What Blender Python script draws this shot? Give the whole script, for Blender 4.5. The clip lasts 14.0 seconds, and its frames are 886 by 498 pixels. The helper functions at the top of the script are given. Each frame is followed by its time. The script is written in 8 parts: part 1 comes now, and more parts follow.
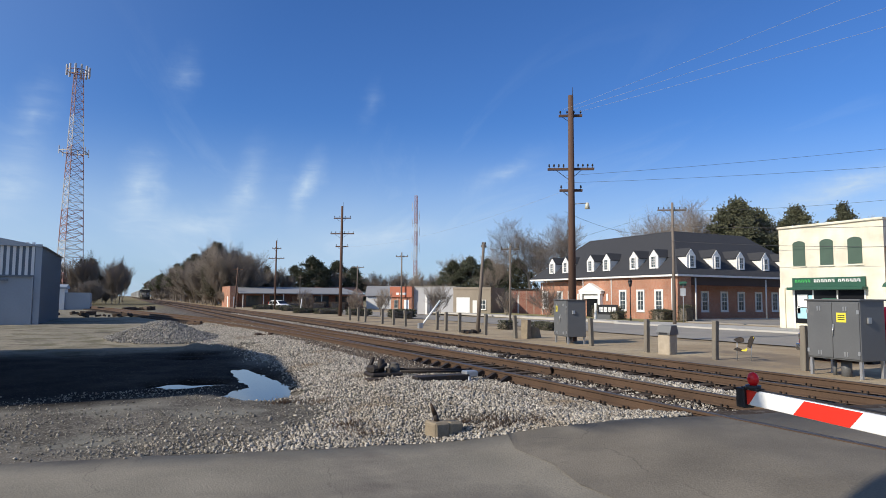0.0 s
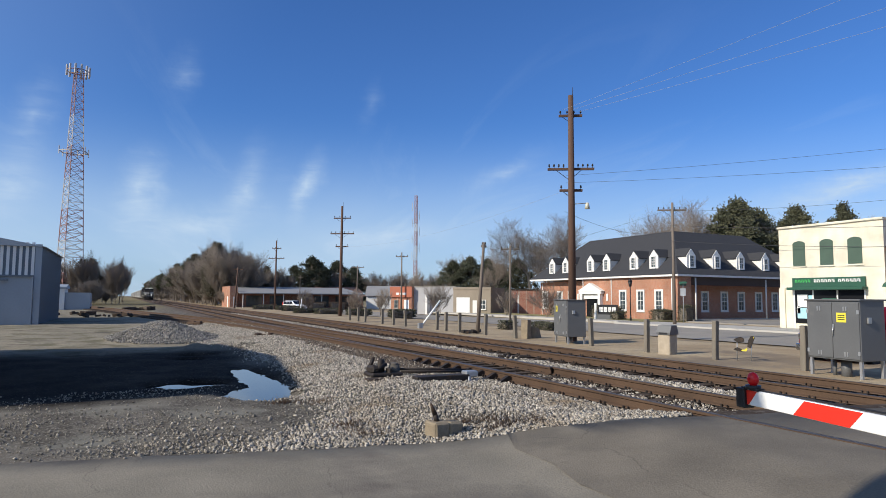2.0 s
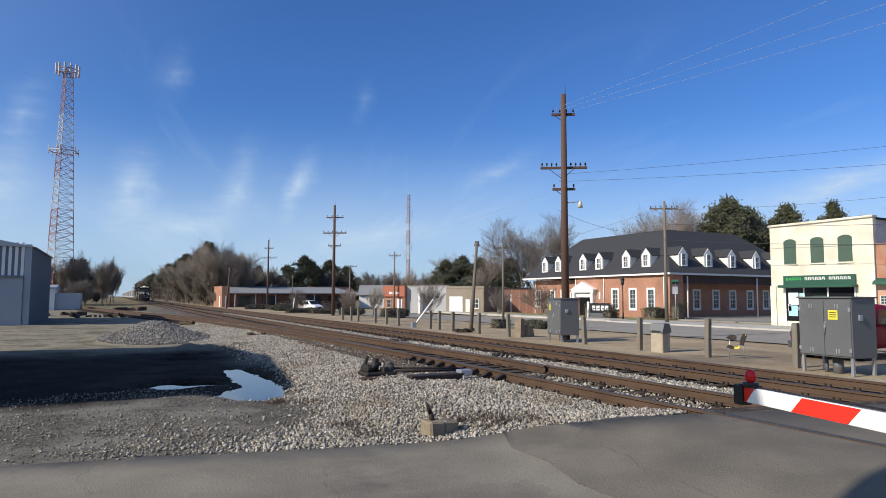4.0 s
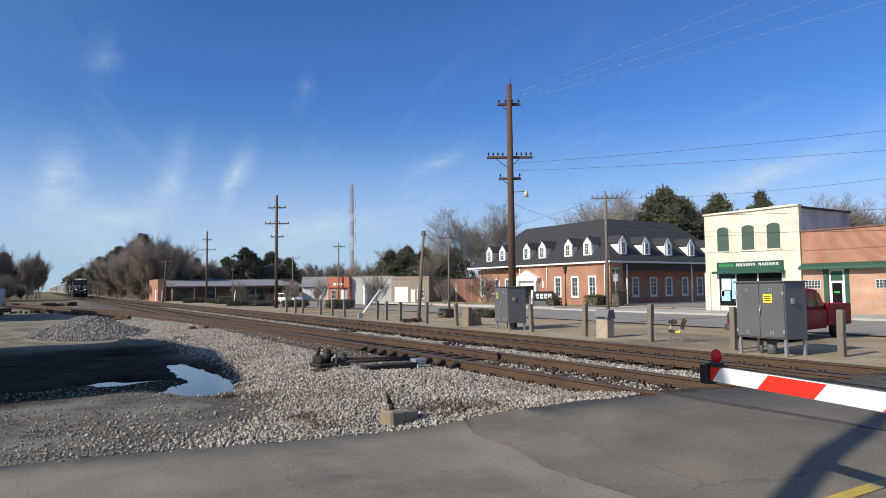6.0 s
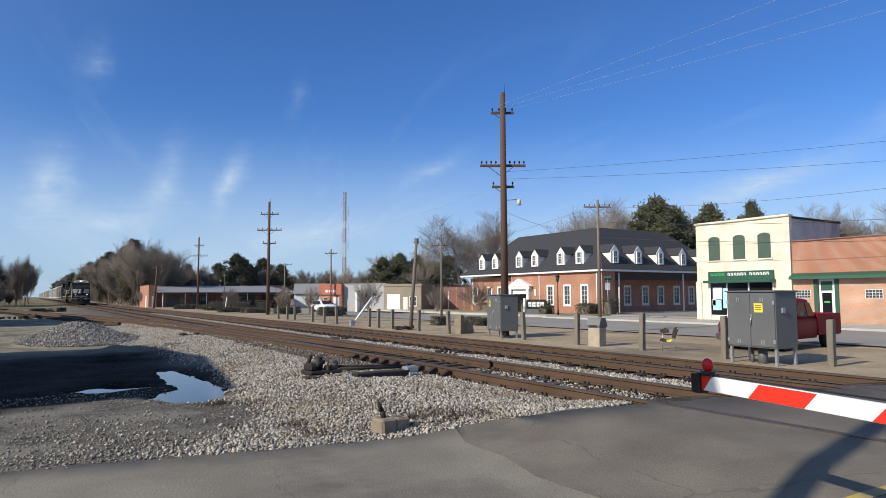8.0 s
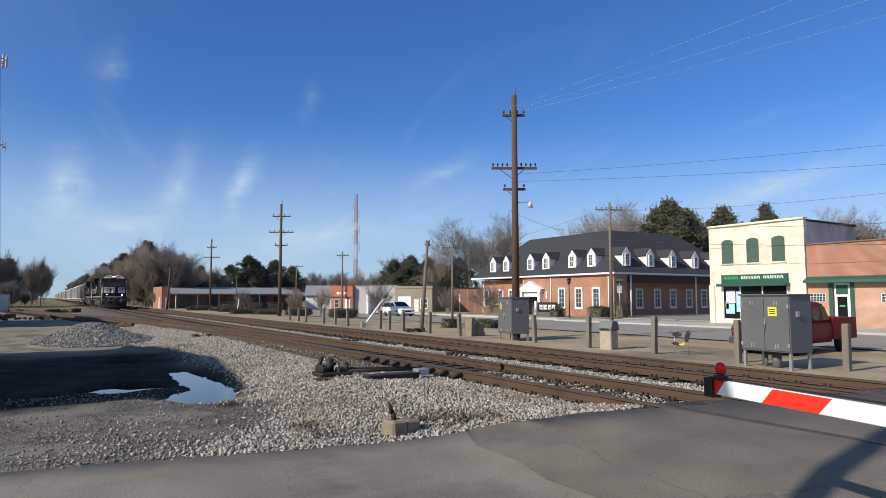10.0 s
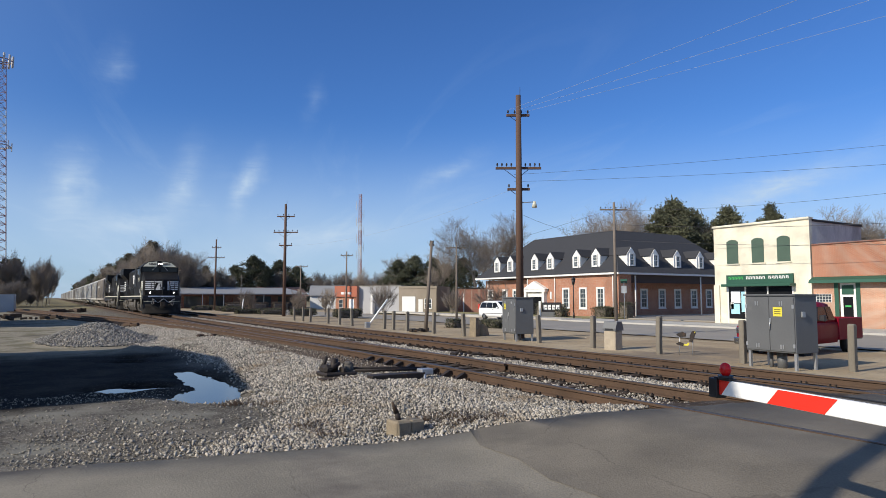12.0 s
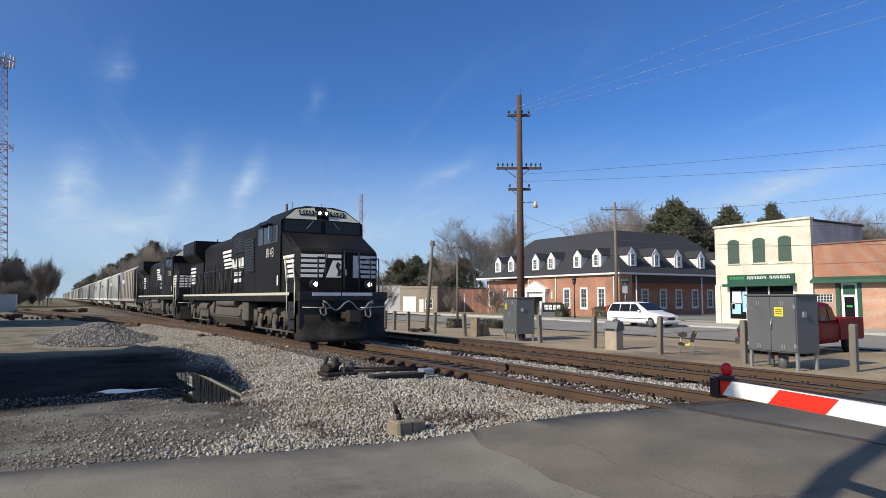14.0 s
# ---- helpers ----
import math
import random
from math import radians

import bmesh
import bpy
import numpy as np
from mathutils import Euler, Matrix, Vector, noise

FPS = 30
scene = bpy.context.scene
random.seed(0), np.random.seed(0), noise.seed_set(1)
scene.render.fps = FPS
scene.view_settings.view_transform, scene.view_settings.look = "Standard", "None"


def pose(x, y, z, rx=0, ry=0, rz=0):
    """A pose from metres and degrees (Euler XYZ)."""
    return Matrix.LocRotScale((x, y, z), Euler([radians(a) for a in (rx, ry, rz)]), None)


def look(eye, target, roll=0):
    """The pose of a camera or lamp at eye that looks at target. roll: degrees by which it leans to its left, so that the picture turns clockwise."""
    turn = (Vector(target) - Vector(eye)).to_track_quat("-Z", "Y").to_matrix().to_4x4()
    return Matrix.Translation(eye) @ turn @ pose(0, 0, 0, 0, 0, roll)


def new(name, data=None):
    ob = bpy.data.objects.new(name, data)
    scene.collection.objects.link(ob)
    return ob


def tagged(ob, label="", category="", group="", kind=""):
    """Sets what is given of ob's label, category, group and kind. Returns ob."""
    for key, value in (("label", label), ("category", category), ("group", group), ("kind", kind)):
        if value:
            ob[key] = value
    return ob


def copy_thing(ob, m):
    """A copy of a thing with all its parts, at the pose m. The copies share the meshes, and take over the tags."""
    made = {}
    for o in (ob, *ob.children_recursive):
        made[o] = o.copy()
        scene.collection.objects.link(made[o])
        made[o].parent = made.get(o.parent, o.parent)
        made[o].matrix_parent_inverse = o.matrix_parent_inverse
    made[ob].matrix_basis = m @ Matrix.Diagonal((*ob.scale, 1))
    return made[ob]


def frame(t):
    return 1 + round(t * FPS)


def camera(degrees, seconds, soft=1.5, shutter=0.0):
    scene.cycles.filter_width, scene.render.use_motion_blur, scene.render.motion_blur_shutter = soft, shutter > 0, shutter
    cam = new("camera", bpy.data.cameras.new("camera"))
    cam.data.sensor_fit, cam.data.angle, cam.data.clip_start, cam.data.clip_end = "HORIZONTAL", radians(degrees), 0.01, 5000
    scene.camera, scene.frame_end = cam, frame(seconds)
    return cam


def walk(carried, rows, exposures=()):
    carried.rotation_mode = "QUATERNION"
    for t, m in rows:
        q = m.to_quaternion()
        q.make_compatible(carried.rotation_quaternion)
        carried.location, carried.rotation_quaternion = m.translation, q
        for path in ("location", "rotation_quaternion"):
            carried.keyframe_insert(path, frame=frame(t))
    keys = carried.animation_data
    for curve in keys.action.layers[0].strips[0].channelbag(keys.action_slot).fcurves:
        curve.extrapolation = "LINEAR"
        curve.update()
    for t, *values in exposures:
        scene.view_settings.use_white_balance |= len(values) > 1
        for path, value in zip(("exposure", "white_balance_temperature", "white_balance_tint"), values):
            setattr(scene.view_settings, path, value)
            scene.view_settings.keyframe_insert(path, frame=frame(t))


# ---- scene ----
# ---------------------------------------------------------------- camera
cam = camera(70, 14.0, soft=0.75)


def aim(head, pitch, roll, eye=(0.0, 0.0, 2.05)):
    """A camera pose from its heading (degrees from +y towards +x), upward pitch and roll."""
    h, p = radians(head), radians(pitch)
    way = Vector((math.sin(h) * math.cos(p), math.cos(h) * math.cos(p), math.sin(p)))
    return look(eye, Vector(eye) + way * 10, roll)


EYE_A = (0.137, -0.213, 2.089)
walk(cam, [
    (0.0, aim(26.605, 4.447, 0.436, EYE_A)),
    (3.2, aim(26.605, 4.447, 0.436, EYE_A)),
    (4.3, aim(27.8, 4.30, 0.0, (0.11, -0.15, 2.08))),
    (5.3, aim(30.44, 3.85, -0.75, (0.03, -0.02, 2.055))),
    (5.5, aim(31.17, 3.718, -0.69)),
    (6.0, aim(32.394, 3.49, -0.567)),
    (6.5, aim(33.134, 3.593, -0.505)),
    (7.0, aim(33.347, 3.781, -0.42)),
    (7.5, aim(33.273, 3.994, -0.295)),
    (8.0, aim(33.061, 4.175, -0.239)),
    (10.5, aim(31.905, 4.397, 0.0)),
    (11.0, aim(31.822, 4.398, 0.0)),
    (12.0, aim(31.68, 4.398, 0.0)),
    (14.0, aim(31.6, 4.4, 0.0)),
], exposures=[(0.0, 0.0), (8.2, 0.0), (10.5, -0.04), (14.0, -0.05)])

# ---------------------------------------------------------------- world and sun
SUN_EL, SUN_AZ = 30.5, 268.0          # degrees above the horizon; degrees from +y towards +x
world = bpy.data.worlds.new("sky")
scene.world = world
world.use_nodes = True
wn, wl = world.node_tree.nodes, world.node_tree.links
wn.clear()


def wnode(kind, **sets):
    n = wn.new(kind)
    for k, v in sets.items():
        n.inputs[k.replace("_", " ")].default_value = v
    return n


sky = wn.new("ShaderNodeTexSky")
sky.sky_type, sky.sun_disc = "NISHITA", False
sky.sun_elevation, sky.sun_rotation = radians(SUN_EL), radians(SUN_AZ)
sky.air_density, sky.dust_density, sky.ozone_density, sky.altitude = 1.0, 0.6, 2.2, 60
co = wn.new("ShaderNodeTexCoord")
sep = wn.new("ShaderNodeSeparateXYZ")
wl.new(co.outputs["Generated"], sep.inputs[0])


def wmath(op, a, b):
    n = wn.new("ShaderNodeMath")
    n.operation = op
    for i, v in enumerate((a, b)):
        if isinstance(v, (int, float)):
            n.inputs[i].default_value = v
        else:
            wl.new(v, n.inputs[i])
    return n.outputs[0]


# wisps of cirrus: noise on the plane of a high cloud layer, drawn out along one direction
up = wmath("ADD", wmath("MAXIMUM", sep.outputs["Z"], 0.0), 0.09)
cx, cy = wmath("DIVIDE", sep.outputs["X"], up), wmath("DIVIDE", sep.outputs["Y"], up)
flat = wn.new("ShaderNodeCombineXYZ")
wl.new(cx, flat.inputs[0]), wl.new(cy, flat.inputs[1])
turn = wn.new("ShaderNodeMapping")
turn.inputs["Scale"].default_value = (1.3, 0.26, 1)
turn.inputs["Location"].default_value = (0.35, 0.6, 0)
spin = wn.new("ShaderNodeMapping")
spin.inputs["Rotation"].default_value = (0, 0, radians(14))
wl.new(flat.outputs[0], spin.inputs[0])
wl.new(spin.outputs[0], turn.inputs[0])
wisp = wnode("ShaderNodeTexNoise", Scale=1.5, Detail=7.0, Roughness=0.62, Distortion=1.1)
wl.new(turn.outputs[0], wisp.inputs["Vector"])
ramp = wn.new("ShaderNodeMapRange")
ramp.inputs["From Min"].default_value, ramp.inputs["From Max"].default_value = 0.545, 0.94
wl.new(wisp.outputs["Fac"], ramp.inputs["Value"])
# a veil of thin high haze near the horizon
veil = wn.new("ShaderNodeMapRange")
veil.inputs["From Min"].default_value, veil.inputs["From Max"].default_value = 0.0, 0.30
veil.inputs["To Min"].default_value, veil.inputs["To Max"].default_value = 1.0, 0.0
veil.interpolation_type = "SMOOTHERSTEP"
wl.new(sep.outputs["Z"], veil.inputs["Value"])
soft_n = wnode("ShaderNodeTexNoise", Scale=0.55, Detail=4.0, Roughness=0.5)
wl.new(turn.outputs[0], soft_n.inputs["Vector"])
thin = wn.new("ShaderNodeMapRange")            # the wisps thin out towards the zenith
thin.inputs["From Min"].default_value, thin.inputs["From Max"].default_value = 0.12, 0.42
thin.inputs["To Min"].default_value, thin.inputs["To Max"].default_value = 0.30, 0.04
wl.new(sep.outputs["Z"], thin.inputs["Value"])
cover = wmath("MULTIPLY", veil.outputs[0], wmath("ADD", wmath("MULTIPLY", soft_n.outputs["Fac"], 0.80), 0.32))
# single plumes of cirrus: azimuth and elevation of the middle, half length, half width, slant, density (degrees)
az_n = wmath("MULTIPLY", wmath("ARCTAN2", sep.outputs["X"], sep.outputs["Y"]), 57.2958)
el_n = wmath("MULTIPLY", wmath("ARCSINE", sep.outputs["Z"], 0.0), 57.2958)
dome = wn.new("ShaderNodeCombineXYZ")
wl.new(az_n, dome.inputs[0]), wl.new(el_n, dome.inputs[1])
ruffle = wnode("ShaderNodeTexNoise", Scale=0.33, Detail=5.0, Roughness=0.6)
wl.new(dome.outputs[0], ruffle.inputs["Vector"])
bent = wn.new("ShaderNodeVectorMath")
bent.operation = "MULTIPLY_ADD"
bent.inputs[1].default_value = (2.4, 2.4, 0.0)
wl.new(ruffle.outputs["Color"], bent.inputs[0]), wl.new(dome.outputs[0], bent.inputs[2])
grain_map = wn.new("ShaderNodeMapping")
grain_map.inputs["Rotation"].default_value = (0, 0, radians(-66))
grain_map.inputs["Scale"].default_value = (0.22, 1.1, 1)
wl.new(dome.outputs[0], grain_map.inputs[0])
grain = wnode("ShaderNodeTexNoise", Scale=0.9, Detail=6.0, Roughness=0.62, Distortion=0.6)
wl.new(grain_map.outputs[0], grain.inputs["Vector"])
plumes = 0.0
for azm, elm, half, wide, slant, dense in ((0.7, 8.6, 5.0, 2.7, 78, 0.78), (9.1, 9.6, 6.0, 2.3, 72, 0.62), (14.2, 9.8, 4.6, 1.7, 68, 0.78), (3.7, 18.2, 3.6, 2.0, 80, 0.30),
                                           (19.8, 17.2, 3.4, 1.5, 74, 0.20), (32.4, 11.4, 6.0, 1.5, 26, 0.42), (59.5, 8.9, 11.0, 1.7, 13, 0.85), (-8.0, 8.4, 5.0, 3.2, 60, 0.45),
                                           (-7.0, 13.4, 5.2, 2.3, 70, 0.40), (5.2, 6.2, 8.0, 2.4, 8, 0.55), (22.0, 5.6, 10.0, 2.0, 6, 0.40), (47.0, 6.4, 9.0, 1.3, 10, 0.35), (72.0, 14.0, 9.0, 2.0, 20, 0.5)):
    place = wn.new("ShaderNodeMapping")
    place.vector_type = "TEXTURE"
    place.inputs["Location"].default_value = (azm + 1.2, elm + 1.2, 0)
    place.inputs["Rotation"].default_value = (0, 0, radians(slant))
    place.inputs["Scale"].default_value = (half, wide, 1)
    wl.new(bent.outputs[0], place.inputs[0])
    puff = wn.new("ShaderNodeTexGradient")
    puff.gradient_type = "QUADRATIC_SPHERE"
    wl.new(place.outputs[0], puff.inputs[0])
    plumes = wmath("ADD", wmath("MULTIPLY", puff.outputs["Fac"], dense), plumes)
plumes = wmath("MULTIPLY", plumes, wmath("ADD", wmath("MULTIPLY", grain.outputs["Fac"], 1.7), -0.25))
# haze brightens round the sun
sun_side = wn.new("ShaderNodeVectorMath")
sun_side.operation = "DOT_PRODUCT"
wl.new(co.outputs["Generated"], sun_side.inputs[0])
sun_side.inputs[1].default_value = (math.sin(radians(SUN_AZ)) * math.cos(radians(SUN_EL)), math.cos(radians(SUN_AZ)) * math.cos(radians(SUN_EL)), math.sin(radians(SUN_EL)))
aureole = wmath("MULTIPLY", wmath("POWER", wmath("MAXIMUM", sun_side.outputs["Value"], 0.0), 1.6), 0.62)
total = wmath("ADD", wmath("MULTIPLY", ramp.outputs[0], thin.outputs[0]), cover)
total = wmath("MINIMUM", wmath("ADD", wmath("ADD", total, wmath("MAXIMUM", plumes, 0.0)), aureole), 0.92)
mix = wn.new("ShaderNodeMix")
mix.data_type = "RGBA"
wl.new(total, mix.inputs[0])
tint = wn.new("ShaderNodeMix")
tint.data_type, tint.blend_type = "RGBA", "MULTIPLY"
tint.inputs[0].default_value = 1.0
tint.inputs[7].default_value = (0.50, 0.89, 1.50, 1)
wl.new(sky.outputs[0], tint.inputs[6])
wl.new(tint.outputs[2], mix.inputs[6])
mix.inputs[7].default_value = (5.9, 7.5, 9.4, 1)
bg = wnode("ShaderNodeBackground", Strength=0.092)
wl.new(mix.outputs[2], bg.inputs["Color"])
wout = wn.new("ShaderNodeOutputWorld")
wl.new(bg.outputs[0], wout.inputs[0])

sun_data = bpy.data.lights.new("sun", "SUN")
sun_data.energy, sun_data.angle, sun_data.color = 5.0, radians(0.6), (1.0, 0.91, 0.77)
sun = new("sun", sun_data)
_e, _a = radians(SUN_EL), radians(SUN_AZ)
sun_from = Vector((math.sin(_a) * math.cos(_e), math.cos(_a) * math.cos(_e), math.sin(_e)))
sun.matrix_world = look(sun_from * 200, (0, 0, 0))

# ---------------------------------------------------------------- materials
def mat(name, base, rough=0.7, metal=0.0, vary=0.25, scale=3.0, fine=40.0, bump=0.15, dirt=None, dirt_amount=0.0,
        island=0.0, each=0.0, spec=0.4, emit=None, power=0.0, stretch=(1, 1, 1), bump_dist=0.02, crack=0.0):
    """A painted, stony or weathered surface: base colour, broad stains, fine grain and relief, in metres."""
    m = bpy.data.materials.new(name)
    m.use_nodes = True
    nt = m.node_tree
    n, l = nt.nodes, nt.links
    b = n["Principled BSDF"]
    b.inputs["Roughness"].default_value, b.inputs["Metallic"].default_value = rough, metal
    b.inputs["Specular IOR Level"].default_value = spec
    tc = n.new("ShaderNodeNewGeometry")
    mp = n.new("ShaderNodeMapping")
    mp.inputs["Scale"].default_value = stretch
    if each:
        tcc = n.new("ShaderNodeTexCoord")
        l.new(tcc.outputs["Object"], mp.inputs[0])
    else:
        l.new(tc.outputs["Position"], mp.inputs[0])
    big, small = n.new("ShaderNodeTexNoise"), n.new("ShaderNodeTexNoise")
    big.inputs["Scale"].default_value, big.inputs["Detail"].default_value = scale, 5
    small.inputs["Scale"].default_value, small.inputs["Detail"].default_value = fine, 3
    l.new(mp.outputs[0], big.inputs["Vector"]), l.new(mp.outputs[0], small.inputs["Vector"])

    def math_node(op, a, c):
        k = n.new("ShaderNodeMath")
        k.operation = op
        for i, v in enumerate((a, c)):
            if isinstance(v, (int, float)):
                k.inputs[i].default_value = v
            else:
                l.new(v, k.inputs[i])
        return k.outputs[0]

    f = math_node("ADD", math_node("MULTIPLY", big.outputs["Fac"], 0.62), math_node("MULTIPLY", small.outputs["Fac"], 0.38))
    f = math_node("ADD", math_node("MULTIPLY", math_node("SUBTRACT", f, 0.5), vary * 4), 1.0)
    if island:
        f = math_node("ADD", f, math_node("MULTIPLY", math_node("SUBTRACT", tc.outputs["Random Per Island"], 0.5), island * 2))
    if each:
        oi = n.new("ShaderNodeObjectInfo")
        f = math_node("ADD", f, math_node("MULTIPLY", math_node("SUBTRACT", oi.outputs["Random"], 0.5), each * 2))
    f = math_node("MAXIMUM", f, 0.12)
    col = n.new("ShaderNodeMix")
    col.data_type, col.blend_type = "RGBA", "MULTIPLY"
    col.inputs[0].default_value = 1.0
    col.inputs[6].default_value = (*base, 1)
    l.new(f, col.inputs[7])
    out = col.outputs[2]
    if dirt:
        dn = n.new("ShaderNodeTexNoise")
        dn.inputs["Scale"].default_value, dn.inputs["Detail"].default_value, dn.inputs["Roughness"].default_value = scale * 0.7, 8, 0.65
        l.new(mp.outputs[0], dn.inputs["Vector"])
        mr = n.new("ShaderNodeMapRange")
        mr.inputs["From Min"].default_value, mr.inputs["From Max"].default_value = 0.62 - dirt_amount * 0.4, 0.72 - dirt_amount * 0.1
        l.new(dn.outputs["Fac"], mr.inputs["Value"])
        dm = n.new("ShaderNodeMix")
        dm.data_type = "RGBA"
        l.new(mr.outputs[0], dm.inputs[0])
        l.new(out, dm.inputs[6])
        dm.inputs[7].default_value = (*dirt, 1)
        out = dm.outputs[2]
    if crack:
        wn2 = n.new("ShaderNodeTexNoise")
        wn2.inputs["Scale"].default_value, wn2.inputs["Detail"].default_value = 1.7, 4
        l.new(mp.outputs[0], wn2.inputs["Vector"])
        va = n.new("ShaderNodeVectorMath")
        va.operation = "MULTIPLY_ADD"
        va.inputs[1].default_value = (0.5, 0.5, 0.5)
        l.new(wn2.outputs["Color"], va.inputs[0]), l.new(mp.outputs[0], va.inputs[2])
        vo = n.new("ShaderNodeTexVoronoi")
        vo.feature = "DISTANCE_TO_EDGE"
        vo.inputs["Scale"].default_value = crack
        l.new(va.outputs[0], vo.inputs["Vector"])
        cr = n.new("ShaderNodeMapRange")
        cr.inputs["From Min"].default_value, cr.inputs["From Max"].default_value = 0.0008, 0.0032
        cr.inputs["To Min"].default_value, cr.inputs["To Max"].default_value = 0.30, 0.0
        l.new(vo.outputs["Distance"], cr.inputs["Value"])
        cm = n.new("ShaderNodeMix")
        cm.data_type = "RGBA"
        gate = math_node("MULTIPLY", cr.outputs[0], math_node("GREATER_THAN", big.outputs["Fac"], 0.47))
        l.new(gate, cm.inputs[0])
        l.new(out, cm.inputs[6])
        cm.inputs[7].default_value = (0.045, 0.04, 0.035, 1)
        out = cm.outputs[2]
    l.new(out, b.inputs["Base Color"])
    rv = math_node("ADD", math_node("MULTIPLY", math_node("SUBTRACT", big.outputs["Fac"], 0.5), 0.25), rough)
    l.new(rv, b.inputs["Roughness"])
    if bump:
        bp = n.new("ShaderNodeBump")
        bp.inputs["Strength"].default_value, bp.inputs["Distance"].default_value = bump, bump_dist
        l.new(small.outputs["Fac"], bp.inputs["Height"])
        l.new(bp.outputs[0], b.inputs["Normal"])
    if emit:
        b.inputs["Emission Color"].default_value, b.inputs["Emission Strength"].default_value = (*emit, 1), power
    return m


def brick_mat(name, c1, c2, mortar, along="y", w=0.2, h=0.067):
    """Courses of brick at true size on an upright wall that runs along y or x."""
    m = bpy.data.materials.new(name)
    m.use_nodes = True
    n, l = m.node_tree.nodes, m.node_tree.links
    b = n["Principled BSDF"]
    b.inputs["Roughness"].default_value = 0.85
    g = n.new("ShaderNodeNewGeometry")
    sx = n.new("ShaderNodeSeparateXYZ")
    l.new(g.outputs["Position"], sx.inputs[0])
    cb = n.new("ShaderNodeCombineXYZ")
    ad = n.new("ShaderNodeMath")
    l.new(sx.outputs["X"], ad.inputs[0]), l.new(sx.outputs["Y"], ad.inputs[1])
    l.new(ad.outputs[0], cb.inputs[0]), l.new(sx.outputs["Z"], cb.inputs[1])
    br = n.new("ShaderNodeTexBrick")
    br.inputs["Color1"].default_value, br.inputs["Color2"].default_value = (*c1, 1), (*c2, 1)
    br.inputs["Mortar"].default_value = (*mortar, 1)
    br.inputs["Scale"].default_value = 1.0
    br.inputs["Mortar Size"].default_value = 0.009
    br.inputs["Brick Width"].default_value, br.inputs["Row Height"].default_value = w, h
    l.new(cb.outputs[0], br.inputs["Vector"])
    ns = n.new("ShaderNodeTexNoise")
    ns.inputs["Scale"].default_value, ns.inputs["Detail"].default_value = 0.7, 6
    l.new(g.outputs["Position"], ns.inputs["Vector"])
    mr = n.new("ShaderNodeMapRange")
    mr.inputs["To Min"].default_value, mr.inputs["To Max"].default_value = 0.6, 1.4
    l.new(ns.outputs["Fac"], mr.inputs["Value"])
    mx = n.new("ShaderNodeMix")
    mx.data_type, mx.blend_type = "RGBA", "MULTIPLY"
    mx.inputs[0].default_value = 1.0
    l.new(br.outputs["Color"], mx.inputs[6]), l.new(mr.outputs[0], mx.inputs[7])
    l.new(mx.outputs[2], b.inputs["Base Color"])
    bp = n.new("ShaderNodeBump")
    bp.inputs["Strength"].default_value, bp.inputs["Distance"].default_value = 0.5, 0.01
    l.new(br.outputs["Fac"], bp.inputs["Height"])
    bp.invert = True
    l.new(bp.outputs[0], b.inputs["Normal"])
    return m


def glass_mat(name, base=(0.02, 0.025, 0.03), rough=0.06, spec=0.6):
    m = bpy.data.materials.new(name)
    m.use_nodes = True
    b = m.node_tree.nodes["Principled BSDF"]
    b.inputs["Base Color"].default_value, b.inputs["Roughness"].default_value = (*base, 1), rough
    b.inputs["Specular IOR Level"].default_value = spec
    return m


M_ROAD = mat("asphalt_worn", (0.218, 0.196, 0.156), 0.9, spec=0.12, vary=0.36, scale=0.9, fine=45, bump=0.5, dirt=(0.145, 0.128, 0.108), dirt_amount=0.3, bump_dist=0.01, crack=0.34)
M_ROAD_NEW = mat("asphalt_patch", (0.168, 0.148, 0.118), 0.88, spec=0.12, vary=0.34, scale=1.3, fine=50, bump=0.5, crack=0.22, dirt=(0.13, 0.117, 0.096), dirt_amount=0.22, bump_dist=0.01)
M_STREET = mat("street_asphalt", (0.26, 0.24, 0.21), 0.88, vary=0.16, scale=0.25, fine=30, bump=0.2, dirt=(0.31, 0.28, 0.24), dirt_amount=0.2)
M_PAVE = mat("concrete", (0.42, 0.40, 0.36), 0.85, vary=0.15, scale=0.9, fine=40, bump=0.2, dirt=(0.28, 0.26, 0.22), dirt_amount=0.15)
M_TIE = mat("creosoted_wood", (0.060, 0.042, 0.030), 0.85, vary=0.35, scale=4, fine=60, bump=0.5, each=0.3, stretch=(0.3, 1, 1), dirt=(0.13, 0.10, 0.075), dirt_amount=0.2)
M_RAIL = mat("rusty_rail", (0.092, 0.056, 0.035), 0.75, metal=0.2, vary=0.3, scale=1.5, fine=50, bump=0.25, dirt=(0.07, 0.045, 0.03), dirt_amount=0.3)
M_RAIL_TOP = mat("worn_rail_head", (0.13, 0.10, 0.08), 0.45, metal=0.7, vary=0.2, scale=1.2, fine=30, bump=0.05)
M_IRON = mat("dark_iron", (0.035, 0.028, 0.024), 0.65, metal=0.3, vary=0.35, scale=6, fine=50, bump=0.2, dirt=(0.11, 0.06, 0.03), dirt_amount=0.15)
M_STONE = mat("ballast_stone", (0.345, 0.312, 0.263), 0.9, vary=0.28, scale=1.2, dirt=(0.21, 0.16, 0.11), dirt_amount=0.18, fine=70, bump=0.3, island=0.55, spec=0.2)
M_STONE_HEAP = mat("fresh_blue_grey_stone", (0.185, 0.178, 0.165), 0.9, vary=0.28, scale=1.2, fine=70, bump=0.3, island=0.5, spec=0.2)
